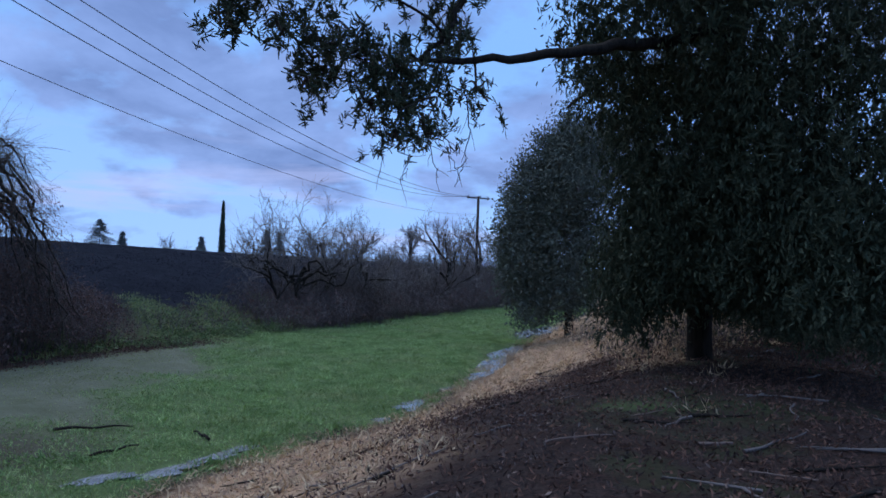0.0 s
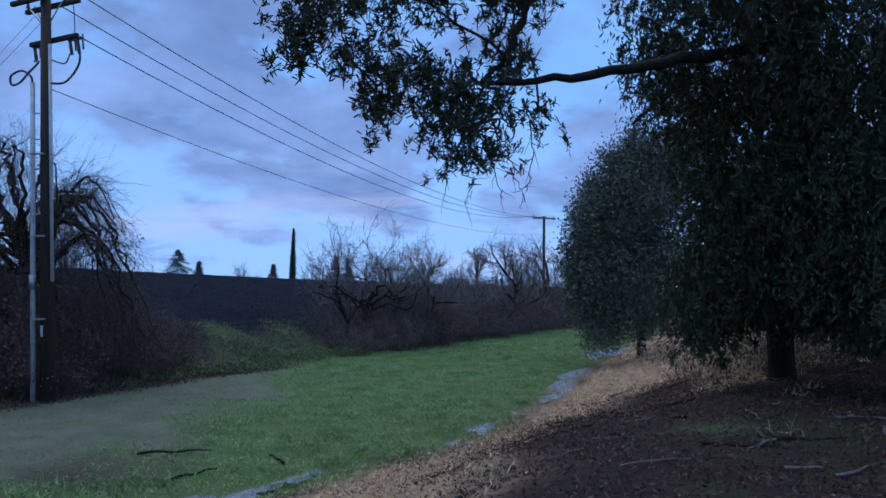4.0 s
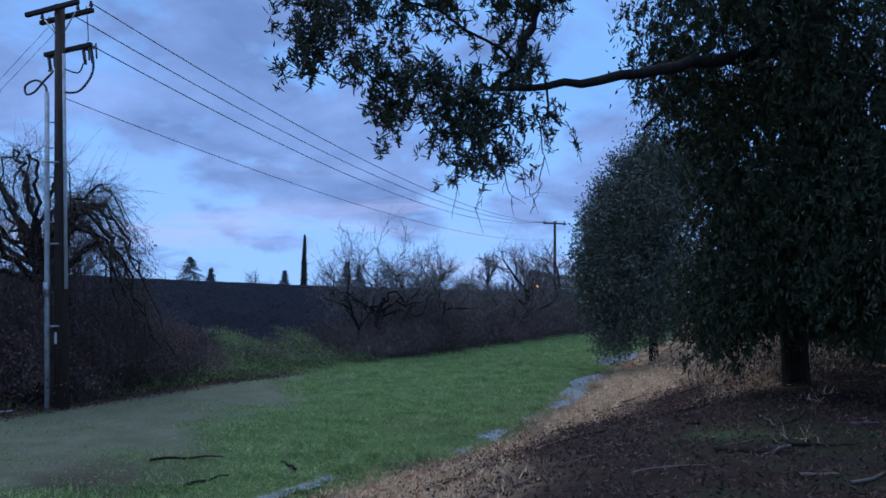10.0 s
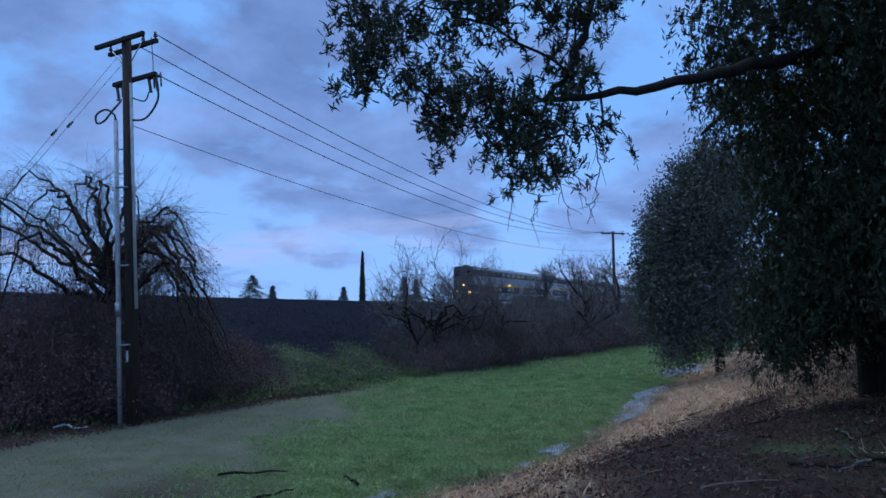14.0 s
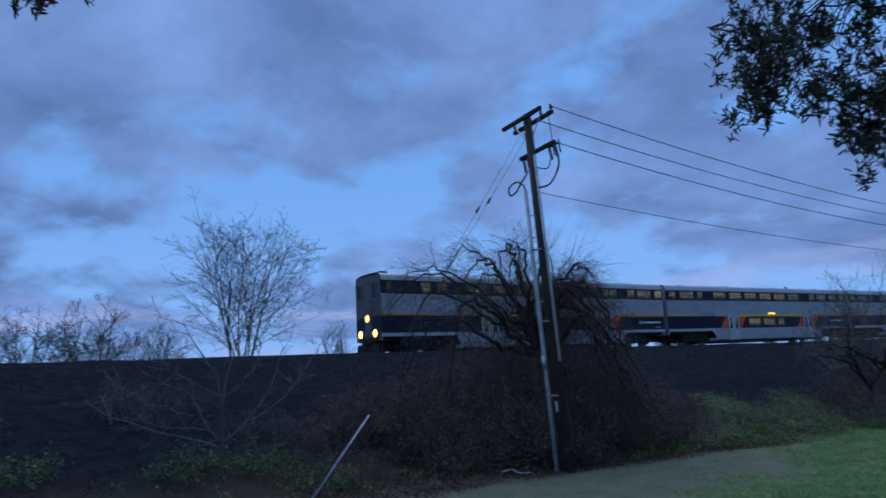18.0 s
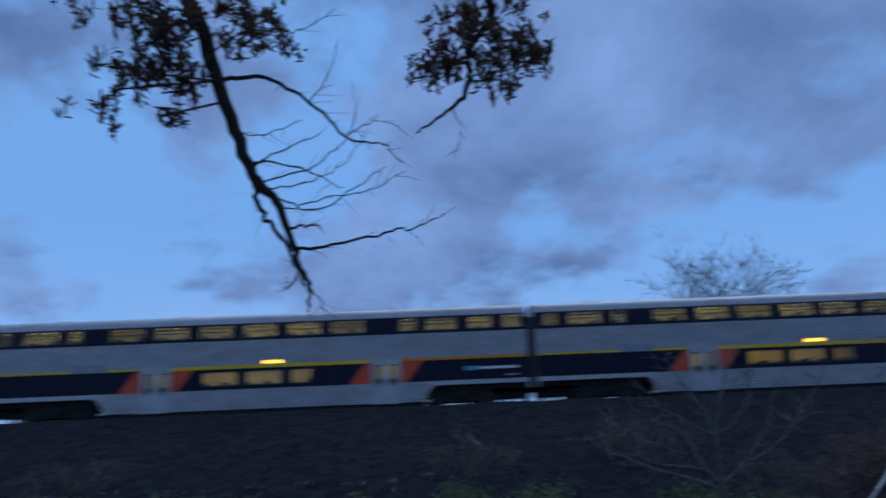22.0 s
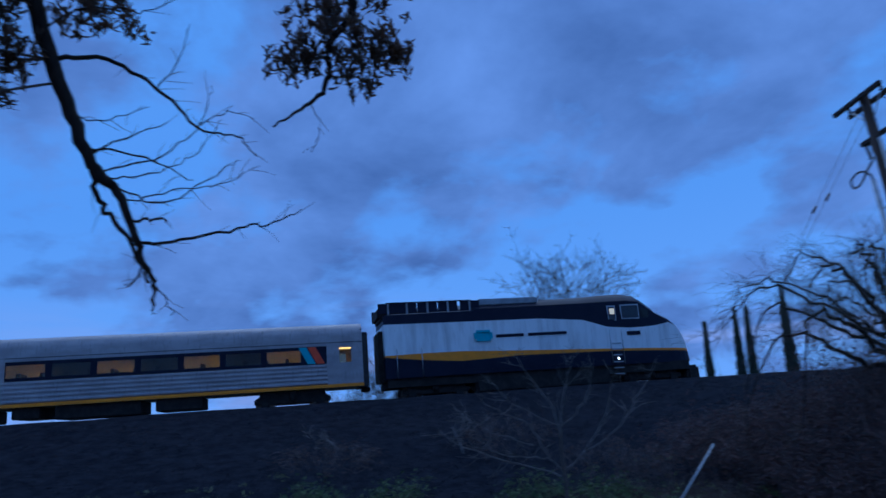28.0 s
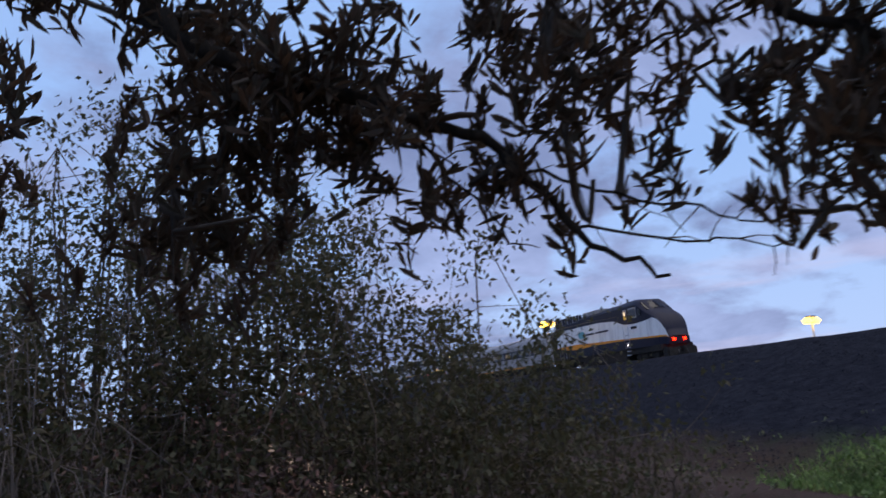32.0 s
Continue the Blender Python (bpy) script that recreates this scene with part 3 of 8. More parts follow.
def glass_mat(name, color, rough=0.04):
    m = bpy.data.materials.new(name)
    m.use_nodes = True
    nt = m.node_tree
    nt.nodes.clear()
    o, mx, tr, gl, fr = (nt.nodes.new("ShaderNode" + k) for k in ("OutputMaterial", "MixShader", "BsdfTransparent", "BsdfGlossy", "LayerWeight"))
    tr.inputs[0].default_value = (*color, 1)
    gl.inputs[1].default_value = rough
    fr.inputs[0].default_value = 0.5
    pw = nt.nodes.new("ShaderNodeMath")
    pw.operation = "POWER"
    pw.inputs[1].default_value = 4.0
    nt.links.new(fr.outputs["Facing"], pw.inputs[0])
    sc = nt.nodes.new("ShaderNodeMath")
    sc.operation = "MULTIPLY_ADD"
    sc.inputs[1].default_value, sc.inputs[2].default_value = 0.45, 0.03
    nt.links.new(pw.outputs[0], sc.inputs[0])
    nt.links.new(sc.outputs[0], mx.inputs[0])
    nt.links.new(tr.outputs[0], mx.inputs[1])
    nt.links.new(gl.outputs[0], mx.inputs[2])
    nt.links.new(mx.outputs[0], o.inputs[0])
    return m


M["glass"] = glass_mat("tinted_window_glass", (0.72, 0.70, 0.62))
M["dark_glass"] = glass_mat("dark_window_glass", (0.22, 0.24, 0.28))


def sweep(profile, x0, x1, closed=False):
    """A profile of (y, z) points drawn along x."""
    n = len(profile)
    v = [(x, y, z) for x in (x0, x1) for y, z in profile]
    f = [(i, i + 1, n + i + 1, n + i) for i in range(n - 1)]
    if closed:
        f += [(n - 1, 0, n, 2 * n - 1), tuple(range(n))[::-1], tuple(range(n, 2 * n))]
    return mesh_from("sweep", v, f)


def ribbed(y, side, z0, z1, x0, x1, ribs):
    """Corrugated side sheet: ribs stand proud of the sheet."""
    prof = [(side * (y - 0.05), z0)]
    step = (z1 - z0) / ribs
    for i in range(ribs):
        a = z0 + i * step
        prof += [(side * y, a + 0.12 * step), (side * (y + 0.034), a + 0.28 * step), (side * (y + 0.034), a + 0.62 * step), (side * y, a + 0.78 * step)]
    prof += [(side * (y - 0.05), z1)]
    return sweep(prof, x0, x1)


def banded(side, z0, z1, wz0, wz1, x0, x1, holes, y=1.5, t=0.05):
    """A wall band with window openings through it."""
    bm = bmesh.new()
    ya, yb = sorted((side * y, side * (y - t)))
    box(bm, x0, x1, ya, yb, wz1, z1)
    box(bm, x0, x1, ya, yb, z0, wz0)
    at = x0
    for a, b in sorted(holes) + [(x1, x1)]:
        if a - at > 0.01:
            box(bm, at, a, ya, yb, wz0, wz1)
        at = b
    return bm


HALF = 12.85


def truck(parent, x, r=0.46):
    """A two-axle truck with side frames and four wheels."""
    t = part("truck", boxed(x - 1.7, x + 1.7, -1.02, 1.02, 0.45, 0.72, 0.04), M["under"], parent)
    for sy in (-1, 1):
        bm = boxed(x - 1.75, x + 1.75, sy * 1.08 - 0.08, sy * 1.08 + 0.08, 0.42, 0.66, 0.03)
        for dx in (-1.25, 1.25):
            box(bm, x + dx - 0.2, x + dx + 0.2, sy * 1.12 - 0.1, sy * 1.12 + 0.1, 0.3, 0.62, 0.03)
        cyl(bm, (x, sy * 1.12, 0.5), (x, sy * 1.12, 0.95), 0.16)
        box(bm, x - 1.5, x + 1.5, sy * 1.1 - 0.05, sy * 1.1 + 0.05, 0.66, 0.98, 0.03)
        part("side_frame", bm, M["under"], t)
        for dx in (-1.25, 1.25):
            part("wheel", rod((x + dx, sy * 0.66, r), (x + dx, sy * 0.80, r), r, r, 20), M["rail"], t)
    return t


def gangway(parent, x, sign, top):
    bm = boxed(x, x + sign * 0.32, -1.05, 1.05, 0.95, top, 0.05) if sign > 0 else boxed(x - 0.32, x, -1.05, 1.05, 0.95, top, 0.05)
    return part("gangway", bm, M["rubber"], parent, "black rubber gangway bellows")


def bilevel(name, label, upper, lower, doors, signs, cab=False):
    car = thing(name, label, "train car", "cars of the train")
    L = HALF
    roof = [(-1.5, 4.50), (-1.49, 4.72), (-1.42, 4.86), (-1.2, 4.96), (-0.6, 5.02), (0, 5.03), (0.6, 5.02), (1.2, 4.96), (1.42, 4.86), (1.49, 4.72), (1.5, 4.50)]
    me = sweep(roof, -L, L)
    me.polygons.foreach_set("use_smooth", np.ones(len(me.polygons), dtype=bool))
    part("roof", me, M["steel_body"], car)
    for a in (-9.5, -3.0, 4.0, 9.8):
        part("roof_hatch", boxed(a - 0.45, a + 0.45, -0.5, 0.5, 5.0, 5.1, 0.02), M["grey_roof"], car)
    wells = (-8.1, 7.4)
    for side in (1, -1):
        part("upper_window_band", banded(side, 3.72, 4.52, 3.86, 4.42, -L, L, upper), M["navy"], car, "dark blue upper window band")
        part("corrugated_panel", ribbed(1.5, side, 2.52, 3.72, -L, L, 14), M["steel_body"], car, "ribbed stainless steel side sheet")
        part("lower_band", banded(side, 1.42, 2.42, 1.62, 2.22, -L, L, lower + [(d - 0.72, d + 0.72) for d in doors]), M["navy"], car, "dark blue lower window band")
        part("skirt", ribbed(1.5, side, 0.47, 1.42, wells[0] + 0.2, wells[1] - 0.2, 10), M["steel_body"], car, "ribbed stainless steel lower skirt")
        # added strip, no real sill: hides bright sky under the skirt
        part("side_sill", boxed(wells[0] + 0.25, wells[1] - 0.25, *sorted((side * 1.47, side * 1.40)), 0.24, 0.50, 0.02), M["under"], car, "dark sill below the skirt")
        for a, b in ((-L, wells[0] + 0.2), (wells[1] - 0.2, L)):
            ya, yb = sorted((side * 1.5, side * 1.44))
            part("skirt_rail", boxed(a, b, ya, yb, 1.22, 1.42), M["steel_body"], car)
            # rounded corner of the skirt over the truck
            c, k = (b, -1) if a < 0 else (a, 1)
            arc = [(c, 1.23)] + [(c + k * 0.62 * (1 - math.cos(q)), 1.23 - 0.76 * (1 - math.sin(q))) for q in np.linspace(0, math.pi / 2, 7)][::-1]
            n = len(arc)
            me = mesh_from("skirt_corner", [(x, side * y, z) for y in (1.5, 1.45) for x, z in arc], [tuple(range(n)), tuple(range(2 * n - 1, n - 1, -1))] + [(i, (i + 1) % n, n + (i + 1) % n, n + i) for i in range(n)])
            part("skirt_corner", me, M["steel_body"], car)
            # added dark sheet behind the truck; hides sky and keeps the well black
            part("truck_shroud", boxed(a + 0.05, b - 0.05, *sorted((side * 0.52, side * 0.46)), 0.50, 1.22), M["under"], car)
        lo, hi = min(doors), max(doors)
        ya, yb = sorted((side * 1.525, side * 1.47))
        part("yellow_stripe", boxed(lo + 0.75, hi - 0.75, ya, yb, 2.38, 2.56), M["yellow"], car)
        part("orange_stripe", boxed(-L, lo - 0.75, ya, yb, 2.41, 2.54), M["orange"], car)
        part("leading_stripe", boxed(hi + 0.75, L, ya, yb, 2.44, 2.53), M["orange" if cab else "yellow"], car)
        for wz0, wz1, spans in ((3.86, 4.42, upper), (1.62, 2.22, lower)):
            for a, b in spans:
                w = part("window", boxed(a, b, *sorted((side * 1.475, side * 1.462)), wz0, wz1), M["glass"], car)
                w.visible_shadow = False
                bm = bmesh.new()
                ya, yb = sorted((side * 1.508, side * 1.48))
                for q in ((a - 0.03, b + 0.03, wz1, wz1 + 0.03), (a - 0.03, b + 0.03, wz0 - 0.03, wz0), (a - 0.03, a, wz0, wz1), (b, b + 0.03, wz0, wz1)):
                    box(bm, q[0], q[1], ya, yb, q[2], q[3])
                part("window_frame", bm, M["rubber"], w)
        for d in doors:
            part("door_header", boxed(d - 0.76, d + 0.76, *sorted((side * 1.55, side * 1.47)), 2.462, 2.60, 0.01), M["steel_body"], car)
            for k in (-1, 1):
                x0, x1 = sorted((d + k * 0.02, d + k * 0.70))
                leaf = part("door_leaf", banded(side, 0.45, 2.46, 1.30, 2.28, x0, x1, [(x0 + 0.17, x1 - 0.17)], 1.548), M["steel_body"], car, "stainless steel door leaf")
                p = part("door_pane", boxed(x0 + 0.17, x1 - 0.17, *sorted((side * 1.532, side * 1.524)), 1.30, 2.28), M["glass"], leaf)
                p.visible_shadow = False
                if not (cab and d == hi):
                    x0, a = d + k * 0.76, k * 0.95
                    ya = side * 1.506
                    low, high = (1.0, 0.2) if k > 0 else (0.25, 1.05)      # the slash leans one way on both sides of the door
                    v = [(x0, ya, 1.42), (x0 + a * low, ya, 1.42), (x0 + a * high, ya, 2.40), (x0, ya, 2.40)]
                    w2 = [(p[0], side * 1.500, p[2]) for p in v]
                    fc = [(0, 1, 2, 3), (7, 6, 5, 4), (0, 4, 5, 1), (1, 5, 6, 2), (2, 6, 7, 3), (3, 7, 4, 0)]
                    part("red_chevron", mesh_from("red_chevron", v + w2, fc), M["red"], car)
        for a in signs:
            part("destination_sign", boxed(a - 0.45, a + 0.45, *sorted((side * 1.53, side * 1.49)), 2.57, 2.70), M["amber_sign"], car, "lit amber destination display")
        part("emblem", boxed(-L + 0.55 + 1.9, -L + 0.55 + 2.5, *sorted((side * 1.512, side * 1.5)), 1.86, 2.06, 0.004), M["teal"], car)
        part("lettering_bar", boxed(-L + 0.5, -L + 2.35, *sorted((side * 1.512, side * 1.5)), 1.90, 2.02), M["white_body"], car, "pale lettering as a plain bar")
        part("number_bar", boxed(-L + 0.5, -L + 1.1, *sorted((side * 1.512, side * 1.5)), 1.56, 1.64), M["grey_roof"], car)
        part("intake_grille", boxed(7.2, 8.8, *sorted((side * 1.545, side * 1.48)), 2.42, 2.80, 0.01), M["grey_roof"], car)
    # inside: decks, ceilings, light strips, rows of seats
    bm = boxed(-L + 0.1, L - 0.1, -1.44, 1.44, 2.60, 2.72)
    box(bm, -L + 0.1, L - 0.1, -1.44, 1.44, 4.50, 4.54)
    # added centre walls, no real part: they reflect strip light into the windows
    box(bm, -L + 0.1, L - 0.1, -0.03, 0.03, 2.72, 4.5)
    box(bm, wells[0], wells[1], -0.03, 0.03, 0.56, 2.6)
    box(bm, wells[0], wells[1], -1.44, 1.44, 0.46, 0.56)
    box(bm, -L + 0.1, wells[0], -1.44, 1.44, 1.24, 1.34)
    box(bm, wells[1], L - 0.1, -1.44, 1.44, 1.24, 1.34)
    part("lining", bm, M["cream"], car)
    for spans, z in ((upper, 4.46), (lower, 2.55)):
        for i, (a, b) in enumerate(spans):
            for y0, y1 in ((1.18, 1.40), (-1.40, -1.18)):
                part("light_strip", boxed(a + 0.05, b - 0.05, y0, y1, z, z + 0.03), M["low_lamp" if z < 3 or i * 7 % 5 < 2 else "cabin_lamp"], car, "warm lit ceiling strip")
    for d in doors:
        for y0, y1 in ((0.80, 1.00), (-1.00, -0.80)):
            part("vestibule_light", boxed(d - 0.4, d + 0.4, y0, y1, 2.52, 2.55), M["low_lamp"], car, "dim warm vestibule light")
    bm = bmesh.new()
    for x in np.arange(-L + 1.2, L - 1.0, 1.02):
        for y0 in (-1.35, 0.35):
            box(bm, x, x + 0.16, y0, y0 + 1.0, 2.9, 3.98 + 0.03 * (int(x * 7) % 5))
            if wells[0] + 0.6 < x < wells[1] - 0.6 and all(abs(x - d) > 1.1 for d in doors):
                box(bm, x, x + 0.16, y0, y0 + 1.0, 0.7, 1.78)
    part("seating", bm, M["seat_cloth"], car)
    # added racks: their dark undersides break up the glow behind the windows
    for y0, y1 in ((0.62, 1.08), (-1.08, -0.62)):
        part("luggage_rack", boxed(-L + 1.0, L - 1.0, y0, y1, 4.24, 4.27), M["grey_roof"], car, "grey overhead luggage rack")
    for sign in (-1, 1):
        if cab and sign > 0:
            continue
        xa, xb = sorted((sign * L, sign * (L - 0.08)))
        bm = boxed(xa, xb, -1.48, 1.48, 0.95, 4.50)
        box(bm, xa, xb, -1.4, 1.4, 4.50, 4.86)
        part("end_wall", bm, M["steel_body"], car)
        gangway(car, sign * L, sign, 4.4)
    for x in (-9.6, 9.4):
        truck(car, x)
    for a, b in ((-L, wells[0]), (wells[1], L)):
        part("underframe", boxed(a, b, -1.2, 1.2, 0.98, 1.22), M["under"], car)
    for sign in (-1, 1):
        part("coupler", boxed(min(sign * L, sign * (L + 0.45)), max(sign * L, sign * (L + 0.45)), -0.12, 0.12, 0.75, 1.0, 0.03), M["under"], car)
    if cab:
        # flat cab end with windscreens, lamps and pilot
        front = boxed(L - 0.10, L, -1.48, 1.48, 1.0, 3.55)
        box(front, L - 0.1, L, -1.48, 1.48, 4.42, 4.52)
        box(front, L - 0.1, L, -1.4, 1.4, 4.52, 4.88)
        for a, b in ((-1.48, -1.25), (-0.5, 0.5), (1.25, 1.48)):
            box(front, L - 0.1, L, a, b, 3.55, 4.42)
        nose = part("cab_front", front, M["cab_end"], car, "grimy grey cab front")
        part("front_stripes", boxed(L, L + 0.02, -1.46, 1.46, 1.5, 2.45), M["navy"], nose)
        for a, b in ((-1.25, -0.5), (0.5, 1.25)):
            part("windscreen", boxed(L - 0.06, L - 0.04, a, b, 3.55, 4.42), M["dark_glass"], nose)
        part("cab_door", boxed(L, L + 0.03, -0.42, 0.42, 1.3, 3.4, 0.01), M["cab_end"], nose)
        for y, z, r in ((0.85, 1.45, 0.22), (-0.85, 1.45, 0.22), (0.0, 2.35, 0.20)):
            bm = rod((L + 0.0, y, z), (L + 0.10, y, z), r + 0.04)
            h = part("headlight_housing", bm, M["galv"], nose)
            part("headlight", rod((L + 0.08, y, z), (L + 0.115, y, z), r), M["head_lamp"], h, "bright warm headlight")
        part("pilot", boxed(L - 0.3, L + 0.12, -1.35, 1.35, 0.18, 0.85, 0.08), M["under"], car, "dark steel pilot plate")
        part("horn", boxed(L - 1.2, L - 0.6, -0.4, 0.4, 5.0, 5.2, 0.05), M["under"], car)
    return car


def span(px0, px1, lead=190.0, scale=938.0):
    """Window limits, from the share of the car's length at which they stand (thousandths from the leading end)."""
    return tuple(sorted((HALF - (px0 - lead) / scale * 25.9, HALF - (px1 - lead) / scale * 25.9)))


CAB_UPPER = [span(a, b) for a, b in ((205, 216), (293, 318), (337, 362), (418, 480), (498, 555), (577, 632), (653, 708), (727, 780), (798, 857), (873, 898), (903, 930), (973, 1002), (1015, 1072), (1088, 1118))]
CAB_LOWER = [span(a, b) for a, b in ((522, 555), (653, 712), (725, 758), (792, 812))]
CAR_UPPER = [span(a, b) for a, b in ((205, 232), (250, 310), (328, 352), (400, 458), (476, 534), (552, 610), (628, 686), (704, 762), (780, 838), (900, 930), (945, 1000), (1020, 1060), (1080, 1112))]
CAR_LOWER = [span(a, b) for a, b in ((560, 618), (636, 694), (712, 745))]
cab_car = bilevel("cab_car", "double-deck steel cab car with navy bands and lit headlights", CAB_UPPER, CAB_LOWER, [span(455, 508)[0] + 0.73, span(850, 898)[0] + 0.66], [span(663, 697)[0] + 0.47], True)
deck_car = bilevel("passenger_car", "double-deck ribbed steel passenger car with lit windows and red door chevrons", CAR_UPPER, CAR_LOWER, [span(455, 508)[0] + 0.73, span(850, 898)[0] + 0.66], [span(663, 697)[0] + 0.47])
deck_cars = [deck_car] + [copy_thing(deck_car, Matrix()) for _ in range(3)]


def single_coach():
    car = thing("single_level_coach", "low single-level steel coach with navy window band and orange stripe", "train car", "cars of the train")
    L = 12.5
    roof = [(-1.5, 3.1), (-1.5, 3.5), (-1.42, 3.8), (-1.15, 3.98), (-0.5, 4.08), (0, 4.09), (0.5, 4.08), (1.15, 3.98), (1.42, 3.8), (1.5, 3.5), (1.5, 3.1)]
    me = sweep(roof, -L, L)
    me.polygons.foreach_set("use_smooth", np.ones(len(me.polygons), dtype=bool))
    part("roof", me, M["coach_steel"], car)
    part("roof_fairing", boxed(5.5, 11.0, -0.8, 0.8, 4.04, 4.17, 0.05), M["grey_roof"], car)
    wins = [(a, a + 1.55) for a in np.arange(-9.6, 9.0, 1.82)]
    for side in (1, -1):
        part("window_band", banded(side, 2.12, 2.95, 2.25, 2.80, -L + 1.7, L - 1.7, wins), M["navy"], car, "dark blue window band")
        for k in (-1, 1):
            a, b = sorted((k * L, k * (L - 1.7)))
            d = banded(side, 1.0, 3.1, 2.15, 2.85, a, b, [(a + 0.55, b - 0.6)])
            d = part("end_door", d, M["coach_steel"], car, "stainless steel vestibule door")
            p = part("door_pane", boxed(a + 0.55, b - 0.6, *sorted((side * 1.47, side * 1.46)), 2.15, 2.85), M["glass"], d)
            p.visible_shadow = False
            ya, yb = sorted((side * 1.512, side * 1.5))
            x0 = k * (L - 1.8)
            for j, col in enumerate(("red", "teal")):
                x1 = x0 - k * j * 0.42
                v = [(x1, ya, 2.14), (x1 - k * 0.36, ya, 2.14), (x1 - k * 0.78, ya, 2.93), (x1 - k * 0.42, ya, 2.93)]
                v += [(q[0], yb, q[2]) for q in v]
                part("slash_mark", mesh_from("slash_mark", v, [(0, 1, 2, 3), (7, 6, 5, 4), (0, 4, 5, 1), (1, 5, 6, 2), (2, 6, 7, 3), (3, 7, 4, 0)]), M[col], car)
        part("blank_panel", boxed(2.9, 4.3, *sorted((side * 1.515, side * 1.49)), 1.15, 3.1), M["coach_steel"], car, "plain steel panel beside the luggage bay")
        part("corrugated_panel", ribbed(1.5, side, 1.15, 2.12, -L + 1.7, L - 1.7, 5), M["coach_steel"], car, "grimy steel side sheet")
        part("roof_seam", boxed(-L, L, *sorted((side * 1.512, side * 1.48)), 3.085, 3.115), M["rubber"], car, "dark seam below the roof")
        part("letterboard", boxed(-L + 1.7, L - 1.7, *sorted((side * 1.5, side * 1.45)), 2.95, 3.1), M["coach_steel"], car)
        part("orange_stripe", boxed(-L, L, *sorted((side * 1.53, side * 1.46)), 1.00, 1.15), M["orange"], car)
        for i, (a, b) in enumerate(wins):
            w = part("window", boxed(a, b, *sorted((side * 1.475, side * 1.462)), 2.25, 2.80), M["dark_glass" if i % 2 else "glass"], car)
            w.visible_shadow = False
    bm = boxed(-L + 0.1, L - 0.1, -1.44, 1.44, 1.0, 1.12)
    box(bm, -L + 0.1, L - 0.1, -1.44, 1.44, 3.02, 3.06)
    # added centre wall that throws the strips' light back at the windows
    box(bm, -L + 1.9, L - 1.9, -0.03, 0.03, 1.12, 3.02)
    part("lining", bm, M["cream"], car)
    bm = bmesh.new()
    for a, b in wins[::2]:
        box(bm, a, b, 1.18, 1.36, 2.86, 2.89)
        box(bm, a, b, -1.36, -1.18, 2.86, 2.89)
    box(bm, -L + 0.3, -L + 1.3, -0.4, 0.4, 2.98, 3.0)
    part("light_strip", bm, M["coach_lamp"], car, "warm lit ceiling strips")
    bm = bmesh.new()
    for x in np.arange(-10, 10, 0.95):
        for y0 in (-1.35, 0.35):
            box(bm, x, x + 0.16, y0, y0 + 1.0, 1.3, 2.45)
    part("seating", bm, M["seat_cloth"], car)
    for sign in (-1, 1):
        xa, xb = sorted((sign * L, sign * (L - 0.08)))
        part("end_wall", boxed(xa, xb, -1.46, 1.46, 0.95, 3.7), M["rubber"], car, "dark end wall")
        gangway(car, sign * L, sign, 3.6)
        part("coupler", boxed(min(sign * L, sign * (L + 0.45)), max(sign * L, sign * (L + 0.45)), -0.12, 0.12, 0.75, 1.0, 0.03), M["under"], car)
    for a, b, z in ((-5.2, -3.2, 0.45), (-2.6, 0.9, 0.40), (1.5, 2.6, 0.5), (3.6, 5.4, 0.42)):
        part("underfloor_box", boxed(a, b, -1.3, 1.3, z, 1.0, 0.04), M["under"], car)
    for x in (-9.2, 9.2):
        truck(car, x)
    return car


coach = single_coach()


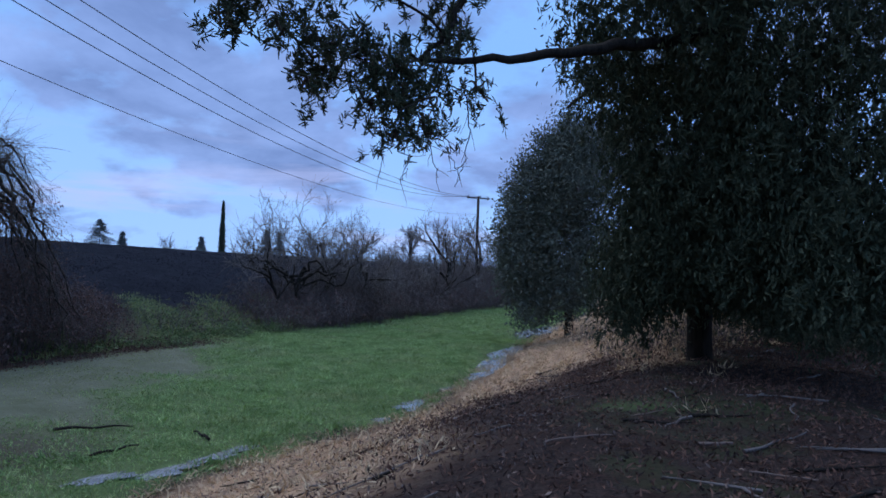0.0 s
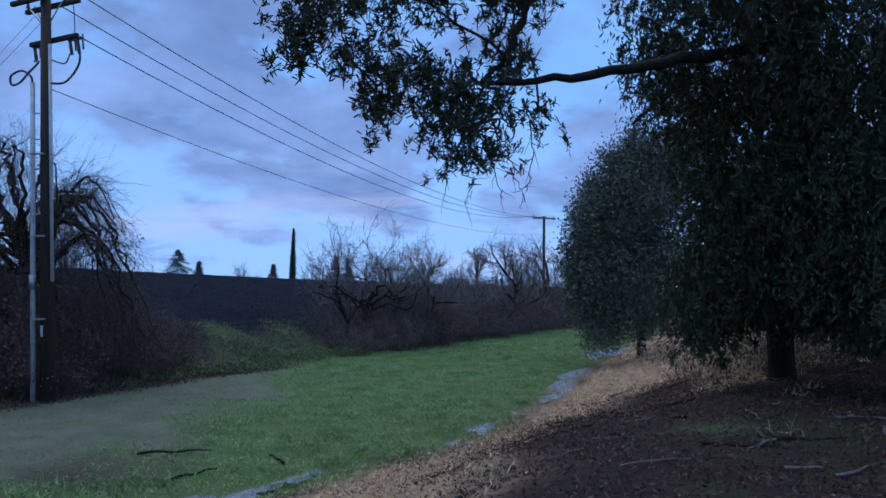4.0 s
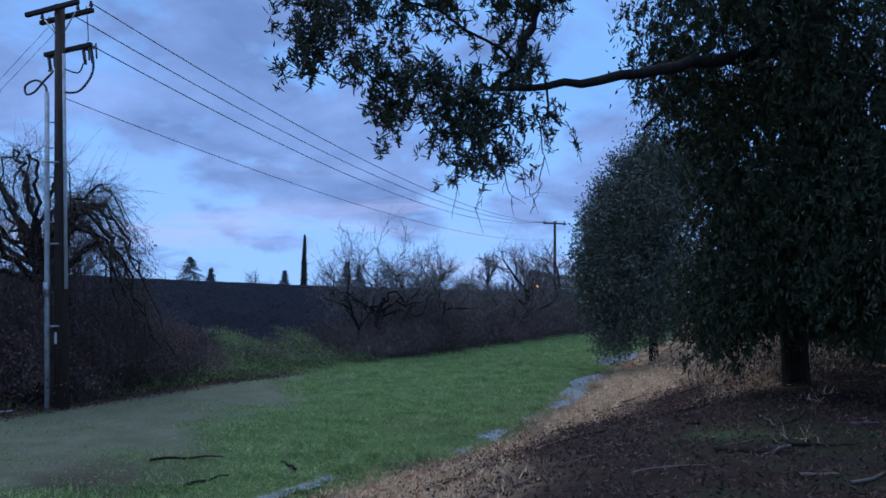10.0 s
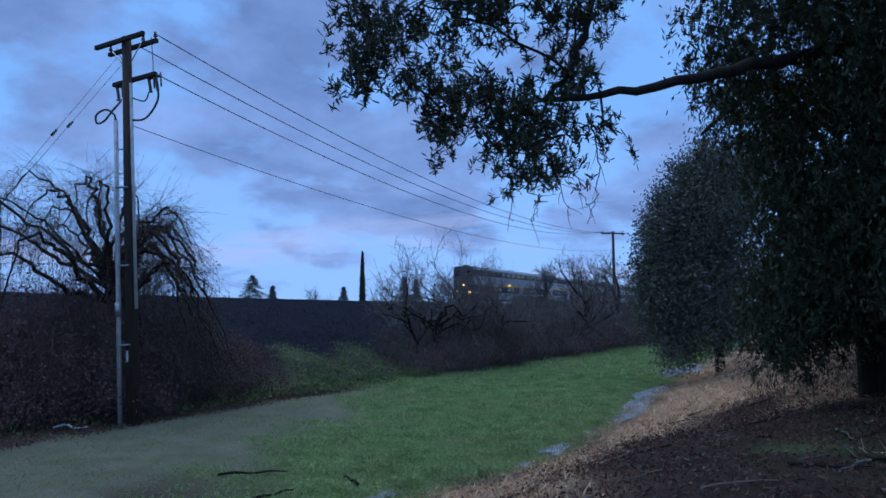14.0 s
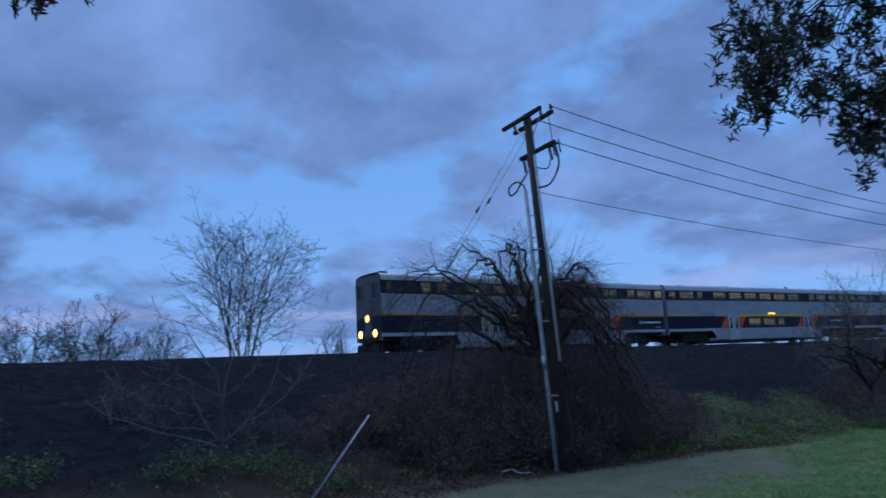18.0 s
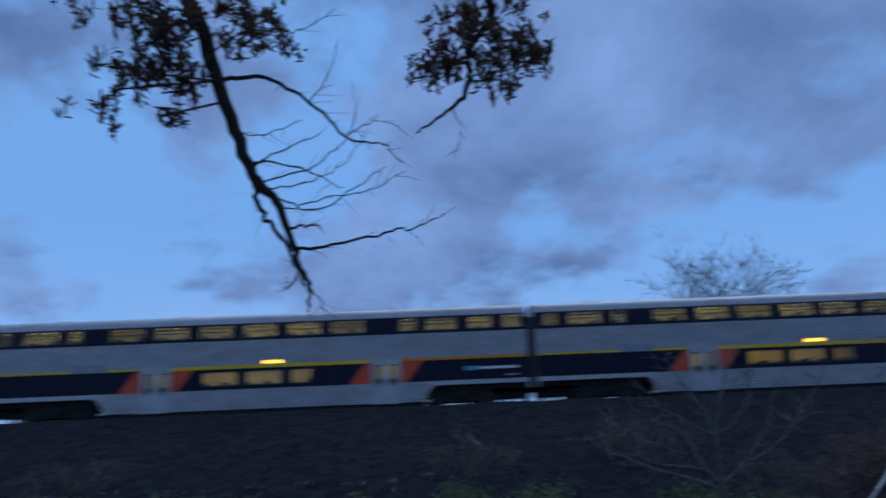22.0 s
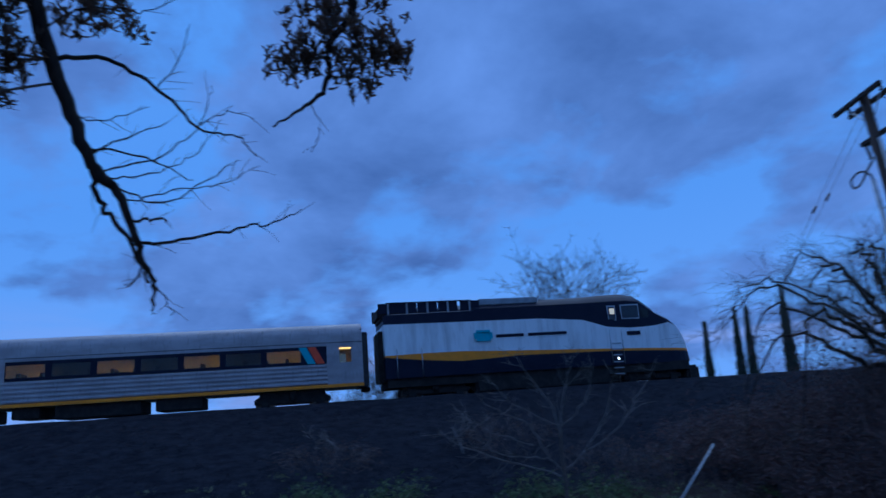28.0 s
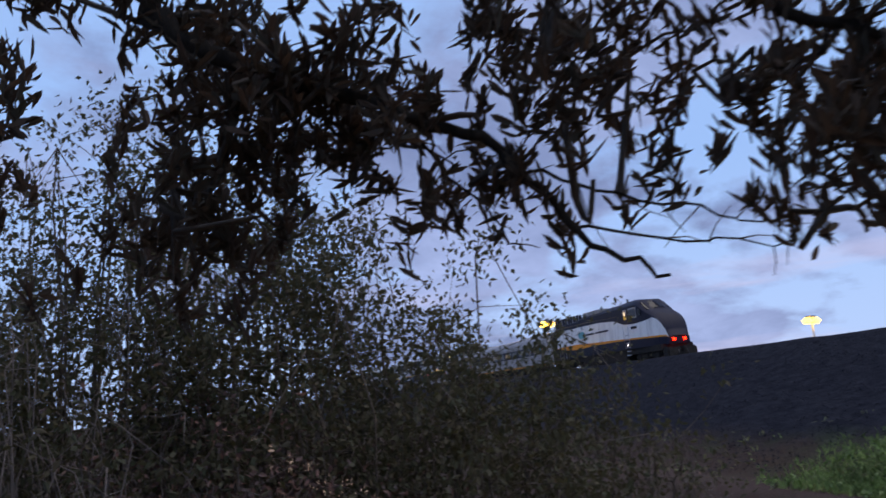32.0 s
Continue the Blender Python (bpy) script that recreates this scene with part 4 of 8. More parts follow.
def locomotive():
    """Streamlined diesel; its cab faces the rear of the moving train (-x)."""
    car = thing("locomotive", "white and navy streamlined diesel locomotive with orange stripe", "locomotive", "cars of the train")
    # stations from the blunt end (+x) to the nose (-x): x, half width, roof height, shoulder height, foot height
    st = [(8.8, 1.50, 4.40, 4.25, 1.25), (8.6, 1.53, 4.44, 4.3, 1.25), (7.5, 1.53, 4.45, 4.31, 1.25), (6.5, 1.53, 4.46, 4.32, 1.25), (5.6, 1.53, 4.47, 4.33, 1.25), (4.8, 1.53, 4.475, 4.335, 1.25), (4.1, 1.53, 4.48, 4.34, 1.25), (3.9, 1.53, 4.80, 4.45, 1.25), (3.2, 1.53, 4.81, 4.45, 1.25), (2.4, 1.53, 4.82, 4.46, 1.25), (1.7, 1.53, 4.83, 4.46, 1.25), (0.4, 1.53, 4.86, 4.48, 1.25), (-2.2, 1.53, 4.90, 4.50, 1.25), (-3.6, 1.53, 4.99, 4.54, 1.25),
          (-4.9, 1.52, 5.0, 4.55, 1.25), (-5.65, 1.50, 4.9, 4.47, 1.25), (-6.2, 1.46, 4.46, 4.12, 1.22), (-6.75, 1.42, 4.02, 3.76, 1.2), (-7.45, 1.36, 3.72, 3.45, 1.15), (-7.9, 1.28, 3.40, 3.15, 1.1), (-8.25, 1.17, 2.97, 2.76, 1.05), (-8.52, 1.05, 2.40, 2.25, 1.0), (-8.66, 0.95, 1.80, 1.70, 1.0)]

    def white_top(x):
        return float(np.interp(x, (-8.6, -7.9, -7.45, -6.75, -5.9, -4.6, -3.6, -2.2, -0.8, 5.5, 8.8), (3.0, 3.3, 3.32, 3.2, 3.12, 3.10, 3.2, 3.62, 3.80, 3.82, 3.84)))

    def strip(lo, hi, name, mat, label="", inset=0.0):
        v, f = [], []
        for side in (1, -1):
            b = len(v)
            for s in st:
                for fn in (lo, hi):
                    z = min(fn(s[0]), s[3])
                    k = (z - s[4]) / max(s[3] - s[4], 0.01)
                    v.append((s[0], side * (s[1] - inset - 0.10 * k ** 2), z))
            for i in range(len(st) - 1):
                f.append((b + 2 * i, b + 2 * i + 1, b + 2 * i + 3, b + 2 * i + 2))
        n = len(st)
        e = 2 * (n - 1)
        f.append((e, e + 1, 2 * n + e + 1, 2 * n + e))      # the blunt nose tip
        f.append((0, 1, 2 * n + 1, 2 * n))                  # the flat rear
        return part(name, mesh_from(name, v, f), mat, car, label)
    orange_lo = lambda x: float(np.interp(x, (-8.6, -3.3, 1.7, 3.2, 4.8, 6.5, 8.8), (1.78, 1.96, 2.0, 1.93, 1.88, 2.0, 2.24)))
    orange_hi = lambda x: float(np.interp(x, (-8.6, -3.3, 1.7, 4.8, 6.5, 8.8), (1.90, 2.08, 2.24, 2.36, 2.36, 2.32)))
    strip(lambda x: 1.22, orange_lo, "sill", M["navy"], "dark navy sill")
    strip(orange_lo, orange_hi, "orange_stripe", M["orange"])
    strip(orange_hi, white_top, "side_panel", M["white_body"], "weathered white side panel")
    strip(white_top, lambda x: 9.0, "upper_body", M["navy"], "navy upper body")
    v, f = [], []
    for s in st:
        for y, z in ((1, s[3]), (0.86, 0.55 * s[3] + 0.45 * s[2]), (0.55, s[2]), (-0.55, s[2]), (-0.86, 0.55 * s[3] + 0.45 * s[2]), (-1, s[3])):
            v.append((s[0], y * (s[1] - 0.10), z))
    for i in range(len(st) - 1):
        for j in range(5):
            f.append((6 * i + j, 6 * i + j + 1, 6 * i + j + 7, 6 * i + j + 6))
    f += [tuple(range(6)), tuple(range(6 * len(st) - 6, 6 * len(st)))[::-1]]
    part("roof", mesh_from("roof", v, f, True), M["navy"], car, "navy roof hood")
    part("roof_fairing", boxed(0.2, 3.6, -1.24, 1.24, 4.6, 4.98, 0.08), M["grey_roof"], car, "pale grey roof fairing")
    for a in (4.9, 6.3, 7.7):
        fan = part("radiator_fan", rod((a, 0, 4.42), (a, 0, 4.8), 0.60, 0.60, 24), M["grey_roof"], car)
        part("fan_rim", boxed(a - 0.66, a + 0.66, -0.9, 0.9, 4.4, 4.52, 0.03), M["under"], fan)
    for side in (1, -1):
        cage = part("radiator_screen", boxed(4.0, 8.6, *sorted((side * 1.36, side * 1.28)), 4.88, 4.94, 0.01), M["navy"], car, "open roof screen over the radiators")
        for a in (4.1, 5.3, 6.4, 7.5, 8.5):
            part("screen_panel", boxed(a - 0.53, a + 0.53, *sorted((side * 1.31, side * 1.30)), 4.4, 4.9), M["navy"], cage)
            part("screen_post", boxed(a - 0.05, a + 0.05, *sorted((side * 1.35, side * 1.29)), 4.3, 4.9), M["grey_roof"], cage)
    for side in (1, -1):
        for x0, x1, z0, z1, nm in ((-5.55, -4.55, 3.62, 4.28, "cab_window"), (-4.15, -3.75, 3.55, 4.25, "cab_door_window")):
            w = part(nm, boxed(x0, x1, *sorted((side * 1.50, side * 1.40)), z0, z1, 0.02), M["dark_glass"], car)
            part("window_frame", boxed(x0 - 0.06, x1 + 0.06, *sorted((side * 1.475, side * 1.38)), z0 - 0.06, z1 + 0.06, 0.02), M["galv"], w)
        part("quarter_window", boxed(-6.2, -5.72, *sorted((side * 1.46, side * 1.30)), 3.64, 4.10, 0.03), M["dark_glass"], car)
        part("cab_light", boxed(-4.1, -3.82, *sorted((side * 1.512, side * 1.495)), 3.85, 4.15), M["cab_glow"], car, "lit cab door window")
        for z in (0.75, 1.05, 1.35, 1.7, 2.0, 2.3):
            part("cab_step", boxed(-4.25, -3.7, *sorted((side * 1.56, side * 1.45)), z, z + 0.05), M["galv"], car)
        for x in (-4.33, -3.62):
            part("grab_rail", rod((x, side * 1.58, 1.3), (x, side * 1.58, 3.0), 0.02, 0.02, 6), M["galv"], car)
        part("emblem", boxed(3.05, 4.05, *sorted((side * 1.535, side * 1.48)), 2.78, 3.34, 0.12), M["teal"], car)
        for a, b in ((1.3, 2.85), (-1.15, 1.05)):
            part("lettering_bar", boxed(a, b, *sorted((side * 1.535, side * 1.5)), 2.94, 3.09, 0.01), M["navy"], car)
        part("number_bar", boxed(-5.5, -4.7, *sorted((side * 1.525, side * 1.45)), 2.72, 2.92), M["navy"], car)
        part("fuel_tank", boxed(-3.5, 4.1, *sorted((side * 1.42, side * 0.2)), 0.26, 1.12, 0.12), M["under"], car)
        part("tank_stripe", boxed(-1.9, 4.2, *sorted((side * 1.545, side * 1.50)), 1.42, 1.50), M["navy"], car)
        part("step_light", boxed(-4.03, -3.95, *sorted((side * 1.57, side * 1.5)), 1.5, 1.58), M["white_lamp"], car, "small white step light")
        for x in (8.2, 6.9):
            part("rear_grab_rail", rod((x, side * 1.57, 1.2), (x, side * 1.57, 2.6), 0.02, 0.02, 6), M["galv"], car)
        ya, yb = sorted((side * 0.30, side * 0.62))
        part("marker_lamp", boxed(-8.78, -8.5, ya + 0.06, yb - 0.04, 1.44, 1.64, 0.02), M["red_lamp"], car, "glowing red rear marker lamp")
        part("windscreen", mesh_from("windscreen", [(-5.86, side * 0.08, 4.80), (-5.86, side * 1.10, 4.62), (-6.66, side * 1.08, 4.02), (-6.66, side * 0.08, 4.18), (-5.81, side * 0.08, 4.72), (-5.81, side * 1.10, 4.54), (-6.61, side * 1.08, 3.94), (-6.61, side * 0.08, 4.10)],
             [(0, 1, 2, 3), (7, 6, 5, 4), (0, 4, 5, 1), (1, 5, 6, 2), (2, 6, 7, 3), (3, 7, 4, 0)]), M["dark_glass"], car)
    part("pilot", boxed(-8.95, -8.2, -1.3, 1.3, 0.18, 1.0, 0.12), M["under"], car, "dark steel pilot plate")
    part("underframe", boxed(-8.3, 8.7, -1.38, 1.38, 0.80, 1.26), M["under"], car)
    part("rear_hood", boxed(8.7, 9.05, -0.9, 0.9, 1.1, 3.6, 0.05), M["under"], car)
    part("exhaust_hump", boxed(8.3, 9.05, -1.2, 1.2, 4.1, 4.8, 0.15), M["under"], car)
    for x in (-6.1, 6.2):
        truck(car, x, r=0.5)
    part("coupler", boxed(-9.3, -8.8, -0.15, 0.15, 0.72, 1.0, 0.04), M["under"], car)
    for dy in (-0.35, 0.35):
        part("air_hose", rod((-8.9, dy, 0.85), (-9.05, dy * 1.3, 0.35), 0.035, 0.03, 8), M["rubber"], car)
    for o in car.children_recursive:
        o.data.transform(Matrix.Diagonal((0.945, 1, 1, 1)))     # to its true length
    return car


loco = locomotive()
SPEED, LEAD_AT_20 = 17.466, 12.3
CONSIST = [(cab_car, -13.05)] + [(c, -39.17 - 26.12 * i) for i, c in enumerate(deck_cars)] + [(coach, -143.3), (loco, -165.2)]


def on_track(s):
    """The pose of a vehicle centred at s on the line."""
    xa, ya = from_track(float(track_u(s + 9)), s + 9)
    xb, yb = from_track(float(track_u(s - 9)), s - 9)
    return pose((xa + xb) / 2, (ya + yb) / 2, RAIL_Z, 0, 0, math.degrees(math.atan2(ya - yb, xa - xb)))


def motions():
    for car, back in CONSIST:
        walk(car, [(t, on_track(LEAD_AT_20 + SPEED * (t - 20) + back)) for t in np.arange(0, 32.01, 1.0)])


def build_track():
    line = thing("railway_track", "two rusty steel rails on sleepers in dark ballast", "railway track", kind="structure")
    ss = np.concatenate([np.arange(-420, -30, 6.0), np.arange(-30, 200, 20.0)])
    for off in (-0.75, 0.75):
        v, f = [], []
        for s in ss:
            x, y = from_track(float(track_u(s)) + off, s)
            dx, dy = -COS * 0.035, SIN * 0.035
            v += [(x - dx, y - dy, RAIL_Z - 0.16), (x + dx, y + dy, RAIL_Z - 0.16), (x + dx, y + dy, RAIL_Z), (x - dx, y - dy, RAIL_Z)]
        for i in range(len(ss) - 1):
            for a, b in ((0, 1), (1, 2), (2, 3), (3, 0)):
                f.append((4 * i + a, 4 * i + b, 4 * i + 4 + b, 4 * i + 4 + a))
        part("rail", mesh_from("rail", v, f), M["rail"], line)
    sl = boxed(-0.11, 0.11, -1.3, 1.3, -0.36, -0.17)
    me = bpy.data.meshes.new("sleeper")
    sl.to_mesh(me)
    sl.free()
    me.materials.append(M["pole"])
    for s in np.arange(-60, 60, 0.62):
        x, y = from_track(float(track_u(s)), s)
        o = part("sleeper", me, None, line)
        o.location, o.rotation_euler = (x, y, RAIL_Z), (0, 0, math.atan2(COS, SIN) + math.pi)


build_track()

# ---- poles, wires, guys and lamps ----
POLE = Vector((-11.10, 18.72, 0.0))
POLE_LEAN = Vector((-0.0405, -0.015, 1.0))          # the old pole leans a little
FAR_POLE = Vector((7.3, 68.5, 0.0))


def wire(name, p, q, sag, r, label, parent=None, mat="black", n=24):
    pts = [Vector(p).lerp(Vector(q), k / n) - Vector((0, 0, 4 * sag * (k / n) * (1 - k / n))) for k in range(n + 1)]
    me = tubes(name, [([tuple(v) for v in pts], r, r)], 5)
    me.materials.append(M[mat])
    ob = new(name, me)
    if parent:
        ob.parent = parent
        return tagged(ob, label)
    return tagged(ob, label, "wire", "overhead wires")


def insulator(parent, x, y, z):
    bm = rod((x, y, z), (x, y, z + 0.1), 0.02, 0.02, 8)
    for k in range(3):
        cyl(bm, (x, y, z + 0.06 + 0.055 * k), (x, y, z + 0.10 + 0.055 * k), 0.06 - 0.01 * k, 0.045 - 0.01 * k, 10)
    return part("insulator", bm, M["porcelain"], parent)


def near_pole():
    g = gz(POLE.x, POLE.y)
    p = thing("utility_pole", "dark wooden utility pole with two crossarms and grey conduits", "utility pole", at=(POLE.x, POLE.y, g))
    p.rotation_euler = Vector((0, 0, 1)).rotation_difference(POLE_LEAN).to_euler()
    H = 11.0
    part("shaft", rod((0, 0, -0.3), (0, 0, H), 0.19, 0.125, 16), M["pole"], p)
    # crossarms lie across the line of wires
    ax = Vector((0.937, -0.35, 0)).normalized()
    wd = Vector((-ax.y, ax.x, 0))

    def arm(z, a, b, off, th=0.055):
        bm = boxed(-th, th, a, b, -0.06, 0.06, 0.01)
        o = part("crossarm", bm, M["pole"], p, "weathered timber crossarm")
        o.location = wd * off + Vector((0, 0, z))
        o.rotation_euler = (0, 0, math.atan2(-ax.x, ax.y))
        return o
    arm(H - 0.25, -1.02, 1.02, 0.2)
    arm(H - 0.15, -1.08, 0.95, -0.2)
    arm(H - 1.2, -0.85, 0.95, 0.2)
    for k in (-0.95, -0.4, 0.45, 0.95):
        insulator(p, ax.x * k + wd.x * 0.2, ax.y * k + wd.y * 0.2, H - 0.19)
    # fused cut-outs on the lower arm, each with a drop lead
    for k in (-0.75, 0.6, 0.88):
        c = ax * k + wd * 0.24 + Vector((0, 0, H - 1.25))
        bm = rod(c, c + Vector((0.05, 0.02, -0.42)), 0.045, 0.045, 10)
        cyl(bm, c + Vector((0.12, 0.05, 0.12)), c + Vector((0.14, 0.05, -0.30)), 0.025, 0.025, 8)
        box(bm, c.x - 0.05, c.x + 0.16, c.y - 0.04, c.y + 0.06, c.z - 0.03, c.z + 0.03)
        part("fuse_cutout", bm, M["porcelain"], p, "dark porcelain fuse cut-out")
    for k in (-0.6, 0.6):
        part("arm_brace", rod(ax * k + Vector((0, 0, H - 0.3)), Vector((0, 0, H - 0.95)), 0.018, 0.018, 6), M["galv"], p)
    # riser conduits
    r1 = Vector((-0.30, -0.16, 0))
    c = part("conduit", rod(r1, r1 + Vector((0.02, 0.01, 8.55)), 0.065, 0.06, 12), M["pvc"], p, "pale grey riser conduit")
    part("conduit_shoe", rod(r1 + Vector((0, 0, 3.0)), r1 + Vector((0, 0, 3.4)), 0.085, 0.085, 12), M["galv"], c)
    r2 = Vector((0.22, -0.13, 0))
    part("conduit", rod(r2 + Vector((0, 0, 3.2)), r2 + Vector((-0.06, 0.03, 9.6)), 0.045, 0.04, 12), M["pvc"], p, "pale grey riser conduit")
    for z in (2.2, 4.4, 6.6):
        part("conduit_strap", boxed(-0.34, 0.05, -0.23, -0.13, z, z + 0.04), M["galv"], p)
    for z in (5.0, 5.6, 6.2, 7.0, 7.7):
        part("standoff_bracket", boxed(-0.30, -0.10, -0.17, -0.12, z, z + 0.03), M["galv"], p)
    part("pole_tag", boxed(-0.06, 0.0, -0.215, -0.20, 1.75, 2.05), M["pvc"], p)
    # cable loop and drop leads at the riser head
    def lead(pts, r=0.03, nm="cable_lead"):
        P = [Vector(q) for q in pts]
        out = []
        for i in range(len(P) - 1):
            a, b, cc, d = P[max(i - 1, 0)], P[i], P[i + 1], P[min(i + 2, len(P) - 1)]
            for k in range(6):
                t = k / 6
                out.append(0.5 * ((2 * b) + (cc - a) * t + (2 * a - 5 * b + 4 * cc - d) * t * t + (3 * b - a - 3 * cc + d) * t ** 3))
        out.append(P[-1])
        me = tubes(nm, [([tuple(v) for v in out], r, r)], 6)
        return part(nm, me, M["black"], p, "black cable lead")
    hd = r1 + Vector((0.02, 0, 8.55))
    lead([hd, hd + Vector((-0.05, 0, 0.18)), hd + Vector((-0.30, 0, 0.34)), hd + Vector((-0.62, 0.05, 0.22)), hd + Vector((-0.60, 0.05, -0.02)), hd + Vector((-0.34, 0, 0.02)), hd + Vector((-0.1, 0, 0.28)), Vector((-0.28, 0.12, H - 1.8)), ax * -0.75 + wd * 0.24 + Vector((0, 0, H - 1.65))])
    lead([ax * 0.9 + wd * 0.24 + Vector((0, 0, H - 1.3)), ax * 1.0 + wd * 0.2 + Vector((0, 0, H - 1.95)), ax * 0.6 + wd * 0.1 + Vector((0, 0, H - 2.45)), Vector((0.1, -0.1, H - 2.45))])
    lead([ax * 0.6 + wd * 0.24 + Vector((0, 0, H - 1.65)), ax * 0.45 + wd * 0.2 + Vector((0, 0, H - 1.9)), Vector((0.14, -0.08, H - 1.8))], 0.02)
    for k in (-0.75, 0.6):
        lead([ax * k + wd * 0.24 + Vector((0, 0, H - 1.15)), ax * (k * 0.8) + wd * 0.5 + Vector((0, 0, H - 0.9)), ax * (k * 1.1) + wd * 0.3 + Vector((0, 0, H - 0.05))], 0.012)
    return p, ax, wd, H, g


def far_pole():
    g = gz(FAR_POLE.x, FAR_POLE.y)
    p = thing("utility_pole", "distant wooden utility pole with one crossarm", "utility pole", at=(FAR_POLE.x, FAR_POLE.y, g))
    H = 9.6
    part("shaft", rod((0, 0, -0.3), (0, 0, H), 0.17, 0.12, 12), M["pole"], p)
    o = part("crossarm", boxed(-0.06, 0.06, -1.15, 1.15, -0.06, 0.06), M["pole"], p)
    o.location, o.rotation_euler = (0, 0, H - 0.2), (0, 0, radians(-75))
    for k in (-1.0, 0.2, 1.0):
        insulator(p, 0.966 * k, 0.26 * k, H - 0.14)
    return H, g


def wires():
    p, ax, wd, H, g = near_pole()
    H2, g2 = far_pole()
    far = FAR_POLE + Vector((0, 0, g2 + H2))
    near = POLE + Vector((POLE_LEAN.x * H, POLE_LEAN.y * H, g))
    for k, z, fk, s in ((0.95, H - 0.02, 1.0, 1.8), (0.32, H - 0.28, 0.2, 1.8), (0.92, H - 1.15, -1.0, 1.75)):
        wire("power_line", near + ax * k + wd * 0.2 + Vector((0, 0, z)), far + Vector((0.966 * fk, 0.26 * fk, 0)), s, 0.016, "black overhead power line strung between the poles")
    wire("telephone_line", near + Vector((0.1, 0, 8.45)), far + Vector((0, 0, -1.75)), 1.25, 0.012, "thin sagging black line below the power lines")
    # two guys to one stake
    foot = Vector((-14.47, 11.88, gz(-14.47, 11.88)))
    guy = thing("guy_wire", "steel guy wire with a pale plastic guard, staked in the bank", "guy wire")
    top = near + Vector((0, 0, 9.0))
    d = (top - foot).normalized()
    for k, dz in ((-0.40, 1.45), (-0.12, 1.25)):
        a = near + ax * k + Vector((0, 0, 9.0 + dz))
        part("strand", rod(foot, a, 0.006, 0.006, 6), M["black"], guy)
        m, e = a.lerp(foot, 0.24 if k < -0.2 else 0.20), (foot - a).normalized()
        part("strain_insulator", rod(m, m + e * 0.22, 0.038, 0.038, 8), M["porcelain"], guy)
    part("guy_guard", rod(foot - d * 0.1, foot + d * 2.6, 0.028, 0.026, 10), M["pvc"], guy, "pale plastic guard tube")


M["street_glow"] = Mat("sodium_glow", (1, 0.9, 0.5), 0.4).glow((1.0, 0.66, 0.08), 5.0).m
wires()


def lamp_post(name_at, z, label):
    x, y = name_at
    g = gz(x, y)
    p = thing("street_lamp", label, "street lamp", "lamps beyond the track", at=(x, y, g))
    part("post", rod((0, 0, -0.2), (0, 0, z - g), 0.09, 0.06, 10), M["galv"], p)
    part("head", boxed(-0.35, 0.35, -0.2, 0.2, z - g, z - g + 0.14, 0.03), M["galv"], p)
    for a in (-0.42, 0.42):
        part("lens", boxed(a - 0.3, a + 0.3, -0.3, 0.3, z - g - 0.42, z - g - 0.01, 0.12), M["street_glow"], p, "glowing yellow lamp lens")


for az, el, r in ((123.4, 2.7, 62.0), (140.9, 4.5, 66.0)):
    q = polar(az, el, r)
    lamp_post((q.x, q.y), q.z, "lit yellow street lamp on a steel post beyond the track")

# ---- trees ----


def spline(pts, per=6):
    P = [np.array(p, dtype=float) for p in pts]
    out = []
    for i in range(len(P) - 1):
        a, b, c, d = P[max(i - 1, 0)], P[i], P[i + 1], P[min(i + 2, len(P) - 1)]
        for k in range(per):
            t = k / per
            out.append(0.5 * (2 * b + (c - a) * t + (2 * a - 5 * b + 4 * c - d) * t * t + (3 * b - a - 3 * c + d) * t ** 3))
    out.append(P[-1])
    return np.array(out)


def blob_points(rng, c, r, n):
    """Points in an ellipsoid, thicker towards its skin."""
    d = rng.normal(size=(n, 3))
    d /= np.linalg.norm(d, axis=1)[:, None]
    k = rng.uniform(0.25, 1.0, n) ** 0.55
    return np.array(c) + d * k[:, None] * np.array(r)


